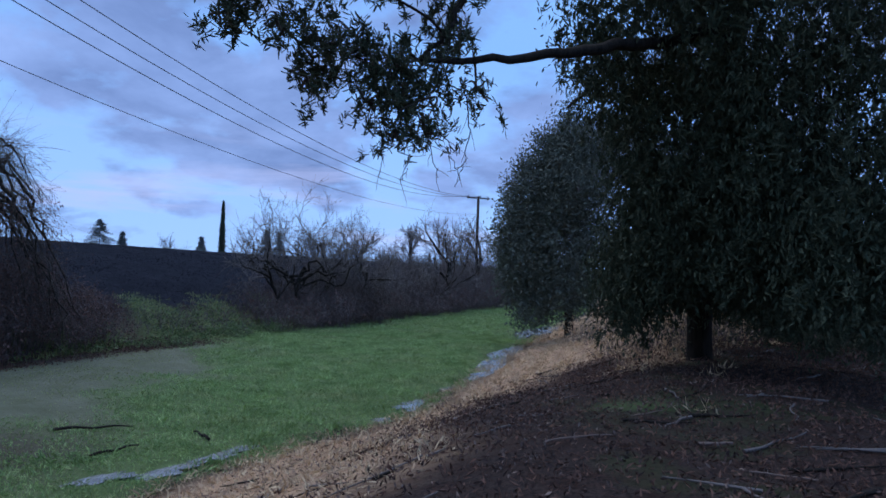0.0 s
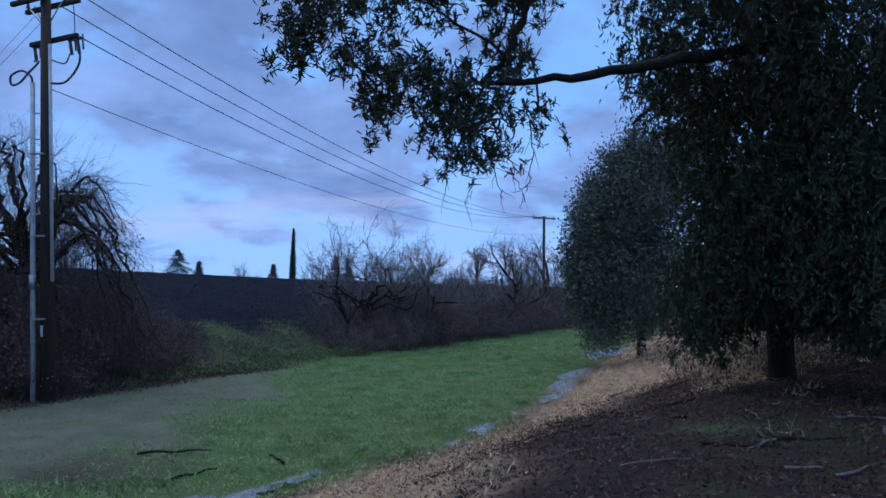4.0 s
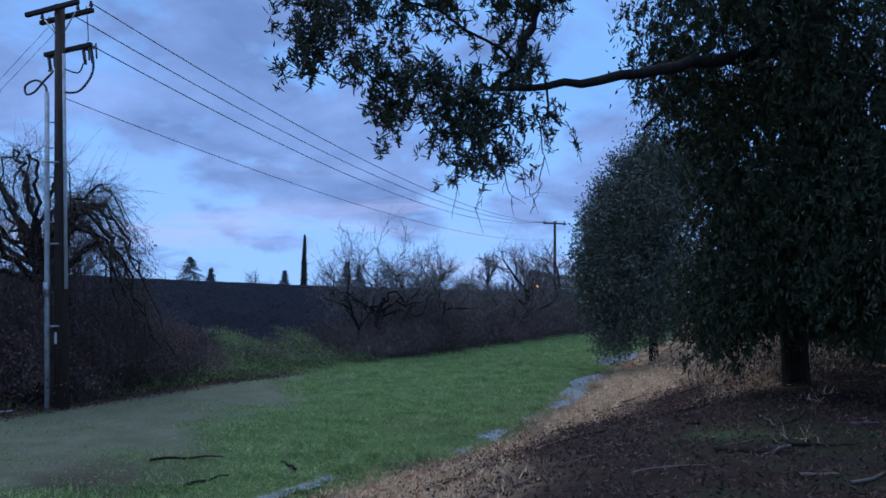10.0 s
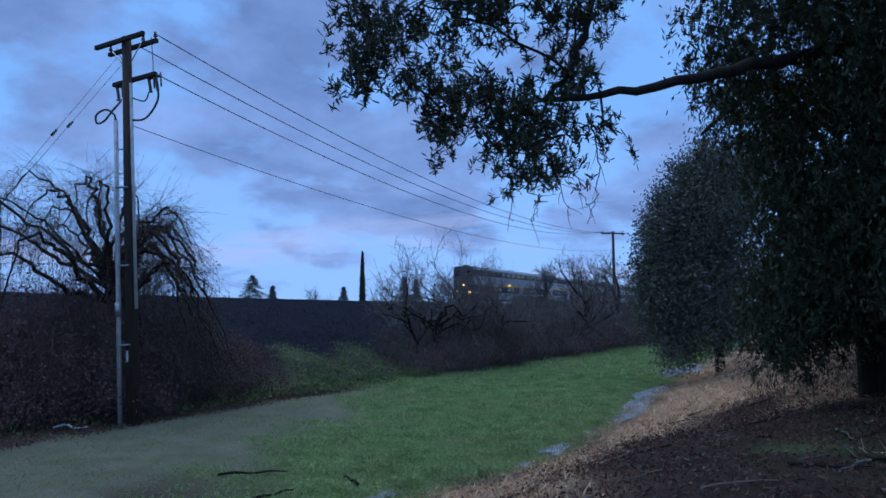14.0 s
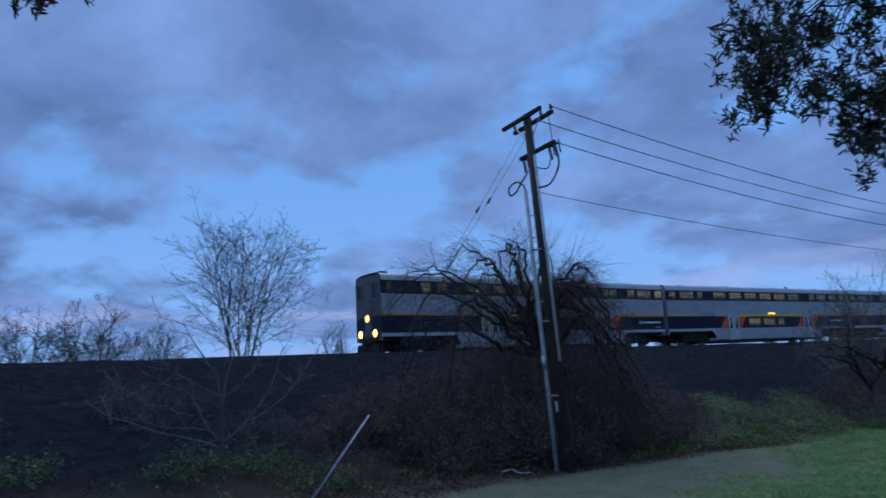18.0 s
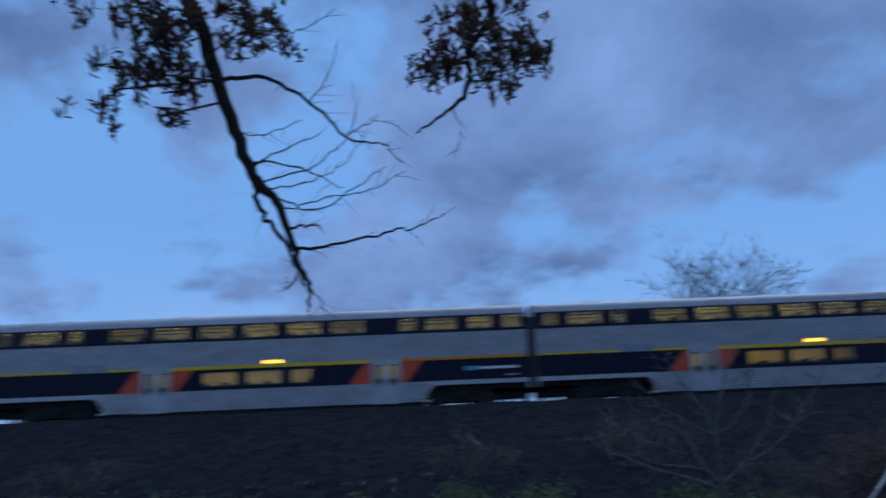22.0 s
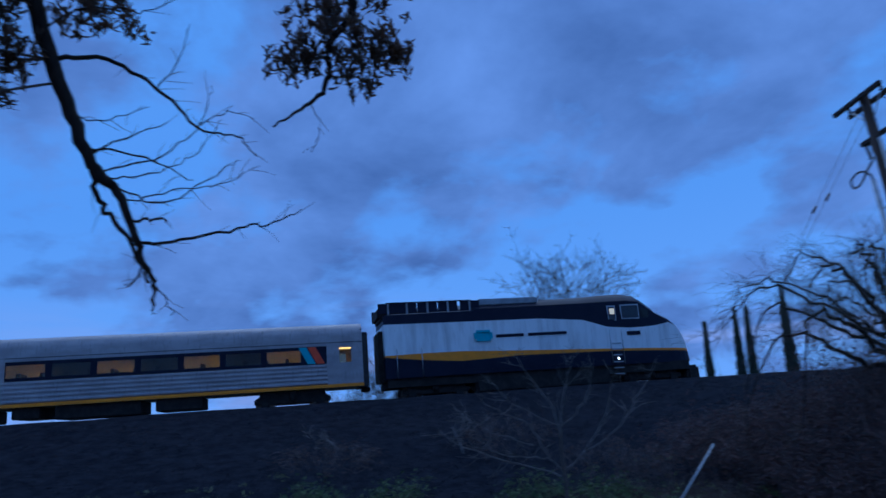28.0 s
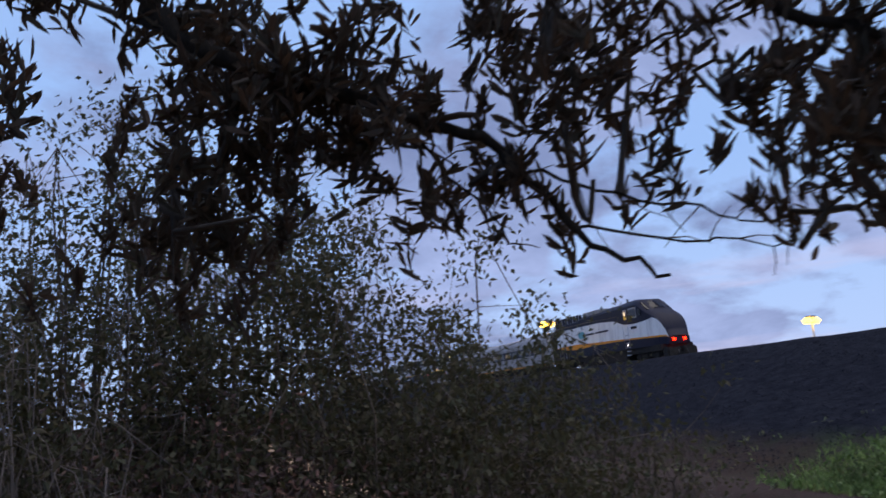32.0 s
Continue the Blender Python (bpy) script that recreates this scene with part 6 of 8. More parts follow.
# the eucalyptus overhead, whose branches hang into view on the other side
LB = polar(172, 0, 6.5)
LBZ = gz(LB.x, LB.y)
leafy_tree("overhanging_eucalyptus", "eucalyptus with hanging brown-green sprays and a dead forked limb", [
    ([(LB.x, LB.y, LBZ - 0.3), (LB.x - 0.2, LB.y + 0.1, LBZ + 3), (LB.x - 0.5, LB.y + 0.4, LBZ + 7.0), (LB.x - 0.8, LB.y + 0.6, LBZ + 10.0)], 0.34, 0.12),
    # the dead limb that comes down towards the track
    ([(LB.x - 0.6, LB.y + 0.4, LBZ + 8.0), xyz(125, 46, 7.5), xyz(104, 40, 8.0), xyz(97.9, 32.7, 8.0), xyz(94.6, 25.5, 8.0), xyz(92.2, 20.2, 8.0), xyz(90.3, 18.2, 8.0), xyz(88.8, 14.2, 8.0), xyz(87.6, 11.8, 8.0), xyz(87.6, 9.3, 8.0)], 0.13, 0.012),
    ([xyz(92.2, 20.2, 8.0), xyz(91.6, 17.6, 8.02), xyz(90.2, 15.9, 8.05), xyz(88.6, 13.2, 8.05), xyz(87.9, 11.6, 8.0)], 0.035, 0.015),
    ([xyz(89.0, 14.5, 8.0), xyz(86.4, 14.7, 8.0), xyz(81.4, 15.8, 8.0), xyz(78.8, 16.2, 8.0), xyz(76.4, 17.2, 8.0)], 0.022, 0.006),
    ([xyz(95.4, 27.0, 8.0), xyz(91.5, 27.6, 7.95), xyz(87.6, 26.0, 7.9), xyz(84.5, 23.4, 7.9), xyz(81.5, 22.8, 7.9), xyz(79.8, 21.3, 7.9)], 0.030, 0.006),
    ([xyz(92.4, 20.8, 8.0), xyz(89.6, 22.4, 8.05), xyz(86.8, 23.6, 8.1)], 0.014, 0.005), ([xyz(92.6, 21.2, 8.0), xyz(89.0, 21.0, 8.0), xyz(84.8, 19.4, 8.0)], 0.016, 0.005),
    ([xyz(91.8, 19.6, 8.0), xyz(87.8, 20.9, 8.1), xyz(84.4, 23.5, 8.2), xyz(83.4, 26.5, 8.2)], 0.012, 0.004), ([xyz(90.6, 18.6, 8.0), xyz(87.0, 17.6, 8.0), xyz(83.5, 19.6, 8.0), xyz(81.2, 21.0, 8.0)], 0.012, 0.004),
    ([xyz(91.0, 19.2, 8.0), xyz(87.5, 19.8, 8.05), xyz(84.5, 21.6, 8.1), xyz(82.6, 24.0, 8.1)], 0.010, 0.003), ([xyz(90.0, 17.4, 8.0), xyz(86.2, 18.6, 7.95), xyz(82.8, 19.0, 7.9), xyz(79.6, 20.6, 7.9)], 0.010, 0.003),
    ([xyz(93.5, 23.2, 8.0), xyz(91.0, 23.4, 8.0), xyz(88.2, 24.6, 8.05)], 0.010, 0.004), ([xyz(87.6, 26.0, 7.9), xyz(86.0, 28.0, 7.9), xyz(85.2, 30.5, 7.9)], 0.010, 0.003), ([xyz(84.5, 23.4, 7.9), xyz(82.4, 24.6, 7.9), xyz(80.0, 24.2, 7.9)], 0.009, 0.003),
    ([xyz(96.0, 29.0, 8.0), xyz(92.5, 31.0, 8.0), xyz(88.5, 31.2, 8.0), xyz(85.5, 33.0, 8.0)], 0.014, 0.004), ([xyz(75.4, 25.6, 8.3), xyz(74.6, 23.6, 8.3), xyz(75.4, 21.6, 8.3)], 0.006, 0.003),
    ([xyz(88.4, 13.3, 8.0), xyz(88.8, 11.8, 8.05), xyz(89.6, 11.5, 8.05)], 0.016, 0.008), ([xyz(87.8, 11.8, 8.0), xyz(86.8, 10.6, 8.0), xyz(86.3, 9.2, 8.0)], 0.012, 0.005),
    ([xyz(89.2, 16.2, 8.0), xyz(87.6, 16.4, 8.0), xyz(86.8, 16.2, 8.0)], 0.018, 0.009),
    # leafy limbs
    ([(LB.x - 0.5, LB.y + 0.4, LBZ + 7.0), xyz(120, 50, 7.0), xyz(88, 46, 7.6), xyz(72, 34, 8.2), xyz(73.4, 30.0, 8.3), xyz(74.0, 26.6, 8.3), xyz(76.2, 25.0, 8.3), xyz(78.5, 23.6, 8.3)], 0.09, 0.010),
    ([(LB.x - 0.2, LB.y + 0.1, LBZ + 4.0), xyz(160, 15.5, 7.4), xyz(148, 15.8, 8.0), xyz(139, 16.6, 8.1), xyz(131, 14.0, 8.1), xyz(126.5, 9.8, 8.1), xyz(122, 8.4, 8.1)], 0.11, 0.012),
    ([(LB.x - 0.4, LB.y + 0.3, LBZ + 5.5), xyz(158, 32, 7.2), xyz(140, 28, 7.9), xyz(126, 24, 8.1), xyz(118, 20.0, 8.1)], 0.08, 0.012),
    ([xyz(149, 15.8, 7.9), xyz(146.5, 12.6, 7.65), xyz(142.0, 10.2, 7.72), xyz(138.8, 8.9, 7.82), xyz(136.1, 7.1, 7.94), xyz(133.9, 4.3, 8.1), xyz(131.7, 3.0, 8.24)], 0.055, 0.008),
    ([xyz(136.0, 7.0, 7.95), xyz(132.8, 5.6, 8.1), xyz(129.6, 4.6, 8.3), xyz(128.0, 4.3, 8.4)], 0.010, 0.003), ([xyz(134.2, 4.8, 8.08), xyz(130.5, 3.9, 8.26), xyz(128.1, 3.5, 8.4)], 0.008, 0.003), ([xyz(139.6, 9.0, 7.8), xyz(137.2, 5.9, 7.95), xyz(136.0, 4.2, 8.03)], 0.010, 0.003),
    ([xyz(127.4, 9.0, 8.3), xyz(127.9, 6.5, 8.32), xyz(127.7, 3.9, 8.42)], 0.007, 0.003),
], [
    (xyz(70.6, 29.8, 8.3), (0.48, 0.5, 0.42), 36), (xyz(73.4, 31.0, 8.3), (0.35, 0.4, 0.5), 26), (xyz(71.0, 34.5, 8.2), (0.7, 0.6, 0.5), 46), (xyz(67.2, 29.2, 8.3), (0.24, 0.3, 0.26), 13), (xyz(75.6, 29.2, 8.3), (0.30, 0.3, 0.40), 22), (xyz(77.6, 28.4, 8.3), (0.14, 0.2, 0.22), 7), (xyz(72.2, 27.4, 8.3), (0.3, 0.3, 0.14), 9),
    (xyz(101, 30.0, 7.9), (0.55, 0.5, 0.55), 60), (xyz(98.5, 27.0, 7.9), (0.30, 0.35, 0.45), 20), (xyz(103.2, 25.4, 7.9), (0.16, 0.2, 0.35), 9), (xyz(99.5, 24.0, 7.9), (0.10, 0.15, 0.2), 4), (xyz(93, 32, 8.0), (0.55, 0.6, 0.35), 44), (xyz(107, 34, 7.8), (0.7, 0.6, 0.5), 42),
    (xyz(118.5, 27.5, 8.0), (0.5, 0.5, 0.5), 17), (xyz(119, 22.5, 8.0), (0.40, 0.45, 0.45), 15), (xyz(121.0, 17.8, 8.0), (0.50, 0.5, 0.42), 28), (xyz(125, 24, 8.0), (0.6, 0.5, 0.7), 32), (xyz(122.5, 12.0, 8.0), (0.35, 0.45, 0.5), 24), (xyz(127, 15.5, 8.0), (0.55, 0.5, 0.5), 46),
    (xyz(131, 20.5, 8.0), (0.7, 0.6, 0.6), 40), (xyz(133, 28, 7.9), (0.9, 0.8, 0.7), 36), (xyz(134, 12.0, 8.0), (0.6, 0.5, 0.5), 46), (xyz(139, 18.5, 8.0), (0.6, 0.6, 0.6), 34), (xyz(142, 11.0, 8.0), (0.6, 0.5, 0.6), 46), (xyz(147, 23, 7.8), (0.9, 0.8, 0.8), 24),
    (xyz(148, 13.5, 7.9), (0.6, 0.6, 0.7), 50), (xyz(154, 18, 7.6), (0.8, 0.8, 1.0), 26), (xyz(156, 9, 7.6), (0.7, 0.7, 0.8), 56), (xyz(147, 6.5, 8.0), (0.5, 0.5, 0.5), 30), (xyz(129, 8.5, 8.0), (0.3, 0.4, 0.35), 12), (xyz(138.6, 8.8, 7.85), (0.4, 0.35, 0.25), 20), (xyz(136.6, 7.0, 7.95), (0.25, 0.3, 0.2), 7), (xyz(134.2, 5.8, 8.06), (0.14, 0.2, 0.14), 4), (xyz(132.0, 9.4, 8.05), (0.4, 0.4, 0.3), 16), (xyz(126.2, 9.2, 8.35), (0.4, 0.4, 0.3), 14), (xyz(125.0, 7.4, 8.45), (0.3, 0.3, 0.25), 10), (xyz(127.0, 4.4, 8.45), (0.12, 0.2, 0.2), 4), (xyz(142.5, 10.4, 7.75), (0.4, 0.4, 0.3), 20), (xyz(118.0, 30.0, 8.0), (0.5, 0.5, 0.4), 16), (xyz(162, 12, 7.5), (0.8, 0.8, 1.0), 60), (xyz(121.2, 9.5, 8.0), (0.22, 0.3, 0.42), 18), (xyz(124.6, 7.0, 8.0), (0.36, 0.4, 0.42), 30), (xyz(123.5, 13.5, 8.0), (0.3, 0.4, 0.4), 18), (xyz(130, 30, 7.6), (0.8, 0.7, 0.5), 60), (xyz(137, 29, 7.4), (0.9, 0.8, 0.6), 90), (xyz(127, 27, 8.4), (0.7, 0.6, 0.5), 30), (xyz(134, 24, 8.6), (0.8, 0.7, 0.5), 70), (xyz(142, 26, 8.6), (0.8, 0.7, 0.6), 50), (xyz(146, 8.6, 7.9), (0.5, 0.5, 0.4), 24),
], "hanging narrow brown-green leaves", "leaf_brown", per=17, length=0.125, width=0.032, seed=21, spread=0.11, tall=2.2, share=0.39, gnarl=0.016, shoot=0.30, hang=2.1)

# beyond the track
def fan_tree(label, base, height, half, stems, seed, minr=0.013, mat="bare_far"):
    """A leafless tree whose straight limbs rise in a wide fan, each with side shoots and fine twigs."""
    rng = np.random.default_rng(seed)
    t = thing("bare_tree", label, "tree", at=tuple(base))
    fine, shoots = [], []

    def shoot(p, d, length, r, depth):
        k = 4
        pts, dd = [np.array(p, dtype=float)], np.array(d, dtype=float)
        for _ in range(k):
            dd = dd + rng.normal(size=3) * 0.13 + np.array((0, 0, 0.02))
            dd /= np.linalg.norm(dd)
            pts.append(pts[-1] + dd * length / k)
        pts = np.array(pts)
        (shoots if depth == 0 else fine).append((pts, r, max(r * 0.35, minr)))
        if depth == 3:
            return
        for _ in range((9, 5, 4)[depth]):
            f = rng.uniform(0.22 if depth == 0 else 0.1, 0.97) * k
            j = min(int(f), k - 1)
            q = pts[j] + (pts[j + 1] - pts[j]) * (f - j)
            side = np.cross(dd, rng.normal(size=3))
            nd = dd * 0.75 + side / np.linalg.norm(side) * rng.uniform(0.5, 1.0)
            shoot(q, nd / np.linalg.norm(nd), length * rng.uniform(0.32, 0.58) * (1.2 - 0.5 * f / k), max(r * 0.42, minr), depth + 1)
    part("trunk", tubes("trunk", [(np.array([(0, 0, -0.3), (0.05, 0, height * 0.06), (0.0, 0.05, height * 0.14)]), 0.26, 0.2)], 8), M[mat], t)
    for k in range(stems):
        a = 6.28 * k / stems + rng.uniform(-0.4, 0.4)
        out = half / height * (0.12 if k == 0 else rng.uniform(0.35, 1.15))
        d = np.array((math.cos(a) * out, math.sin(a) * out, 1.0))
        shoot((0, 0, height * rng.uniform(0.04, 0.14)), d / np.linalg.norm(d), height * rng.uniform(0.70, 0.82) * (0.95 if out < 0.3 else 1.0), 0.10, 0)
    for p in shoots:
        part("limb", tubes("limb", [p], 5), M[mat], t)
    part("branchwork", tubes("branchwork", fine, 3), M[mat], t)


for az, r, h, half, n, seed, what in ((55.4, 74, 16.4, 6.0, 11, 3, "tall leafless tree with fanned limbs beyond the track"),
                                      (66.2, 80, 7.6, 6.5, 8, 8, "low rounded leafless tree beyond the track"), (70.0, 84, 7.0, 6.5, 8, 9, "low rounded leafless tree beyond the track"), (63.4, 84, 5.6, 5.0, 6, 10, "low rounded leafless tree beyond the track")):
    b = polar(az, 0, r)
    g = gz(b.x, b.y)
    fan_tree(what, (b.x, b.y, g), h + 4.2 - g, half, n, seed)
for i, (az, el, r, w) in enumerate(((45.4, 5.5, 118, 1.5), (43.2, 6.2, 116, 1.6), (42.4, 6.2, 115, 1.6), (39.8, 7.5, 112, 2.1), (13.9, 4.5, 158, 1.5))):
    b = polar(az, 0, r)
    g = gz(b.x, b.y)
    cypress((b.x, b.y, g), polar(az, el, r).z - g, w, 30 + i, 0.5 if i < 4 else 0)
c = polar(22.4, 0, 150)
conifer((c.x, c.y, gz(c.x, c.y)), polar(22.4, 2.85, 150).z, 15.0, 41)

# ---- scrub, brambles, grass and litter ----


def thicket(name, label, base, radii, stems, sprays, seed, leaf_mat="leaf_dead", leaf=(0.085, 0.045), per=7, group="thickets", stem_mat="bramble", r=0.012, category="bush"):
    """A tangle of arching stems with sparse leaves, rooted in the ground."""
    rng = np.random.default_rng(seed)
    b = thing(name, label, category, group, at=tuple(base))
    paths, tips = [], []
    for i in range(stems):
        a, k = rng.uniform(0, 6.28), rng.uniform(0, 1) ** 0.5
        x0, y0 = radii[0] * 0.75 * k * math.cos(a), radii[1] * 0.75 * k * math.sin(a)
        z0 = gz(base[0] + x0, base[1] + y0) - base[2] - 0.05
        h = radii[2] * rng.uniform(0.45, 1.05) * math.sqrt(max(1 - 0.75 * k * k, 0.1))
        b2 = a + rng.normal() * 0.9
        out = rng.uniform(0.25, 0.9)
        x1, y1 = x0 + radii[0] * 0.30 * out * math.cos(b2), y0 + radii[1] * 0.30 * out * math.sin(b2)
        x2, y2 = x0 + radii[0] * 0.75 * out * math.cos(b2), y0 + radii[1] * 0.75 * out * math.sin(b2)
        p = spline([(x0, y0, z0), (x0 * 0.6 + x1 * 0.4, y0 * 0.6 + y1 * 0.4, z0 + h * 0.65), (x1, y1, z0 + h), (x2, y2, z0 + h * rng.uniform(0.35, 0.9))], 2)
        p[1:] += rng.normal(size=(len(p) - 1, 3)) * 0.05
        paths.append((p, r * rng.uniform(0.6, 1.3), 0.003))
        tips += [p[k2] for k2 in (3, 4, 5, 6)]
        for _ in range(3):
            q = p[rng.integers(2, 6)]
            e = q + rng.normal(size=3) * np.array((0.35, 0.35, 0.3)) * radii[2] * 0.3
            paths.append((np.array([q, (q + e) / 2 + rng.normal(size=3) * 0.06, e]), r * 0.45, 0.002))
            tips.append(e)
    part("tangle", tubes("tangle", paths, 3), M[stem_mat], b)
    if sprays:
        tips = np.array(tips)
        pick = tips[rng.integers(0, len(tips), sprays)] + rng.normal(size=(sprays, 3)) * 0.08
        part("foliage", leaves("foliage", pick, per, leaf[0], leaf[1], 0.5, 0.13, 1.0, seed + 3), M[leaf_mat], b)
    return b


def weeping_tree():
    """The old drooping tree behind the pole: an umbrella of arched, leafless limbs."""
    rng = np.random.default_rng(77)
    c = polar(32.6, 0, 25.0)
    g = gz(c.x, c.y)
    t = thing("weeping_tree", "gnarled leafless tree with arching drooping limbs over brambles", "tree", at=(c.x, c.y, g))
    left = np.array((-0.84, -0.54, 0.0))
    H = 7.45 - g
    part("trunk", tubes("trunk", [(spline([(0.9, 0.5, -0.3), (0.75, 0.45, 1.5), (0.45, 0.3, 3.0), (0, 0, 4.1)]), 0.34, 0.24)], 12), M["bark"], t)
    twigs = []

    def droopers(p, n, length, r):
        for _ in range(n):
            q = p[rng.integers(2, len(p))]
            a = rng.uniform(0, 6.28)
            L = length * rng.uniform(0.5, 1.2)
            d = np.array((math.cos(a), math.sin(a), 0)) * L * 0.35
            w = spline([q, q + d * 0.6 + np.array((0, 0, 0.12 * L)), q + d * 1.1 - np.array((0, 0, 0.35 * L)), q + d * 1.2 - np.array((0, 0, L))], 2)
            twigs.append((w + rng.normal(size=w.shape) * 0.025, r, 0.003))
            for _ in range(3):
                s = w[rng.integers(1, len(w))]
                e = s + np.array((rng.normal() * 0.3, rng.normal() * 0.3, rng.uniform(-0.6, 0.25))) * L * 0.4
                twigs.append((np.array([s, (s + e) / 2 + rng.normal(size=3) * 0.03, e]), r * 0.55, 0.002))
    def fan(p, n, length, r):
        """Fine twigs that spread outwards from a limb, with finer ones on them."""
        for _ in range(n):
            i = int(rng.integers(3, len(p) - 1))
            q, d = p[i], p[i + 1] - p[i]
            d = d / np.linalg.norm(d) + rng.normal(size=3) * 0.55 + np.array((0, 0, 0.25))
            L = length * rng.uniform(0.5, 1.2)
            e = q + d / np.linalg.norm(d) * L
            w = spline([q, (q + e) / 2 + np.array((0, 0, 0.08 * L)) + rng.normal(size=3) * 0.05, e - np.array((0, 0, 0.12 * L))], 3)
            twigs.append((w, r, 0.003))
            for _ in range(5):
                s = w[rng.integers(1, len(w))]
                f = s + (d + rng.normal(size=3) * 0.8) * L * 0.35 * rng.uniform(0.5, 1.2)
                twigs.append((np.array([s, (s + f) / 2 + rng.normal(size=3) * 0.02, f - np.array((0, 0, 0.05))]), r * 0.6, 0.002))
    for k in range(24):
        a = 2 * math.pi * k / 24 * 2 + rng.normal() * 0.25
        d = np.array((math.cos(a), math.sin(a), 0))
        high = k % 3 > 0
        reach = (rng.uniform(2.4, 4.2) if high else rng.uniform(3.0, 4.6)) * (1.0 + 0.28 * float(d @ left))
        top = H * (rng.uniform(0.80, 0.97) if high else rng.uniform(0.58, 0.80)) * (0.96 + 0.05 * float(d @ left))
        end = top * (0.74 if high else 0.30)
        p = spline([(0, 0, 3.5 + rng.uniform(-0.6, 0.5)), d * reach * 0.25 + np.array((0, 0, top * 0.80)), d * reach * 0.5 + np.array((0, 0, top * 0.96)), d * reach * 0.78 + np.array((0, 0, top)), d * reach * 1.05 + np.array((0, 0, end))], 5)
        p[3:] += rng.normal(size=(len(p) - 3, 3)) * 0.07
        part("limb", tubes("limb", [(p, 0.085 * rng.uniform(0.5, 1.5), 0.008)], 6), M["bark"], t)
        fan(p, 34, 1.1, 0.008)
        droopers(p, 16 if high else 34, 1.5, 0.008)
    # the heavy side, whose limbs fall to the ground under a thick curtain of twigs
    for k in range(7):
        turn = rng.uniform(-0.5, 0.4)
        d = -left * math.cos(turn) + np.array((left[1], -left[0], 0)) * math.sin(turn)
        f = rng.uniform(0.75, 1.05)
        p = spline([(0.3, 0.1, 2.6), d * 0.9 * f + np.array((0, 0, H * 0.74 * f)), d * 1.7 * f + np.array((0, 0, H * 0.78 * f)), d * 2.7 * f + np.array((0, 0, H * 0.58 * f)), d * 3.5 * f + np.array((0, 0, H * 0.34 * f)), d * 4.2 * f + np.array((0, 0, 0.4))], 5)
        p[3:] += rng.normal(size=(len(p) - 3, 3)) * 0.08
        part("limb", tubes("limb", [(p, 0.08, 0.010)], 6), M["bark"], t)
        fan(p, 50, 1.0, 0.007)
        droopers(p, 40, 1.1, 0.007)
    part("branchwork", tubes("branchwork", twigs, 3), M["twig"], t)
    low = np.array([w[0][-1] for w in twigs if w[0][-1][2] < H * 0.62])
    part("foliage", leaves("foliage", low[rng.integers(0, len(low), 1100)], 4, 0.08, 0.04, 0.8, 0.10, 1.0, 78), M["bramble_leaf"], t)


weeping_tree()
c = polar(34.5, 0, 24.6)
for i, (az, r, rx, h, n, lv) in enumerate(((36.0, 24.5, 3.0, 3.4, 420, 1900), (41.0, 24.2, 2.7, 2.4, 320, 1500), (30.5, 25.5, 2.8, 3.5, 400, 1300), (33.5, 25.0, 2.0, 4.3, 260, 700), (26.5, 27.0, 2.6, 2.3, 320, 900), (23.5, 28.6, 1.8, 1.6, 200, 400), (45.0, 24.5, 2.2, 1.8, 220, 700), (39.0, 22.6, 1.8, 1.4, 200, 800), (31.5, 23.4, 1.6, 1.5, 180, 600))):
    q = polar(az, 0, r)
    thicket("bramble_thicket", "tangled red-brown bramble thicket with dead leaves under the tree", (q.x, q.y, gz(q.x, q.y)), (rx, rx, h), n, lv, 100 + i, "bramble_leaf")

# scrub along the foot of the bank
SCRUB = ((9.2, 37, 3.2, 1.7), (7.2, 38, 2.2, 1.6), (4.6, 41, 4.6, 1.9), (2.4, 44, 2.2, 1.8), (-0.4, 47, 0.8, 1.6), (-2.4, 50, 0.6, 1.6), (-4.0, 54, 3.2, 2.0), (-6.2, 59, 2.6, 2.0), (-8.6, 65, 3.3, 3.0), (-10.6, 72, 3.0, 3.0))
for i, (az, r, el, h) in enumerate(SCRUB):
    q = polar(az, 0, r)
    g = gz(q.x, q.y)
    bare_tree("bare_tree", "small crooked leafless tree at the bank's foot", (q.x, q.y, g), (polar(az, el, r).z - g) * 1.45, 0.62, 200 + i, 4, 0.09, 4, split=0.08, group="trees along the bank", stems=2, minr=0.007, mat="bare", wig=0.5)
    thicket("scrub_thicket", "brown leafless thicket on the bank", (q.x, q.y, g), (3.0, 3.0, h * 1.25), 170, 160, 230 + i, "bramble_leaf", (0.10, 0.05), stem_mat="bramble", r=0.016)
for i, (az, r, h) in enumerate(((8.4, 35.2, 1.5), (6.0, 36.2, 1.9), (3.4, 39.5, 1.6), (1.0, 43.5, 1.8), (-1.4, 47, 1.8), (-3.4, 51, 2.0), (-5.4, 56, 2.2), (-7.6, 61, 2.4), (-12, 78, 3.2), (-14, 84, 3.5), (5.2, 50, 1.2), (1.8, 56, 1.4), (-1.6, 64, 1.6), (-5, 74, 2.4), (-8, 86, 3.0))):
    q = polar(az, 0, r)
    thicket("scrub_thicket", "brown leafless thicket on the bank", (q.x, q.y, gz(q.x, q.y)), (2.2 if i < 8 else 3.6, 2.2 if i < 8 else 3.6, h * 1.15), 170, 200, 260 + i, "bramble_leaf", (0.10, 0.05), stem_mat="bramble" if i % 3 else "bare", r=0.015)

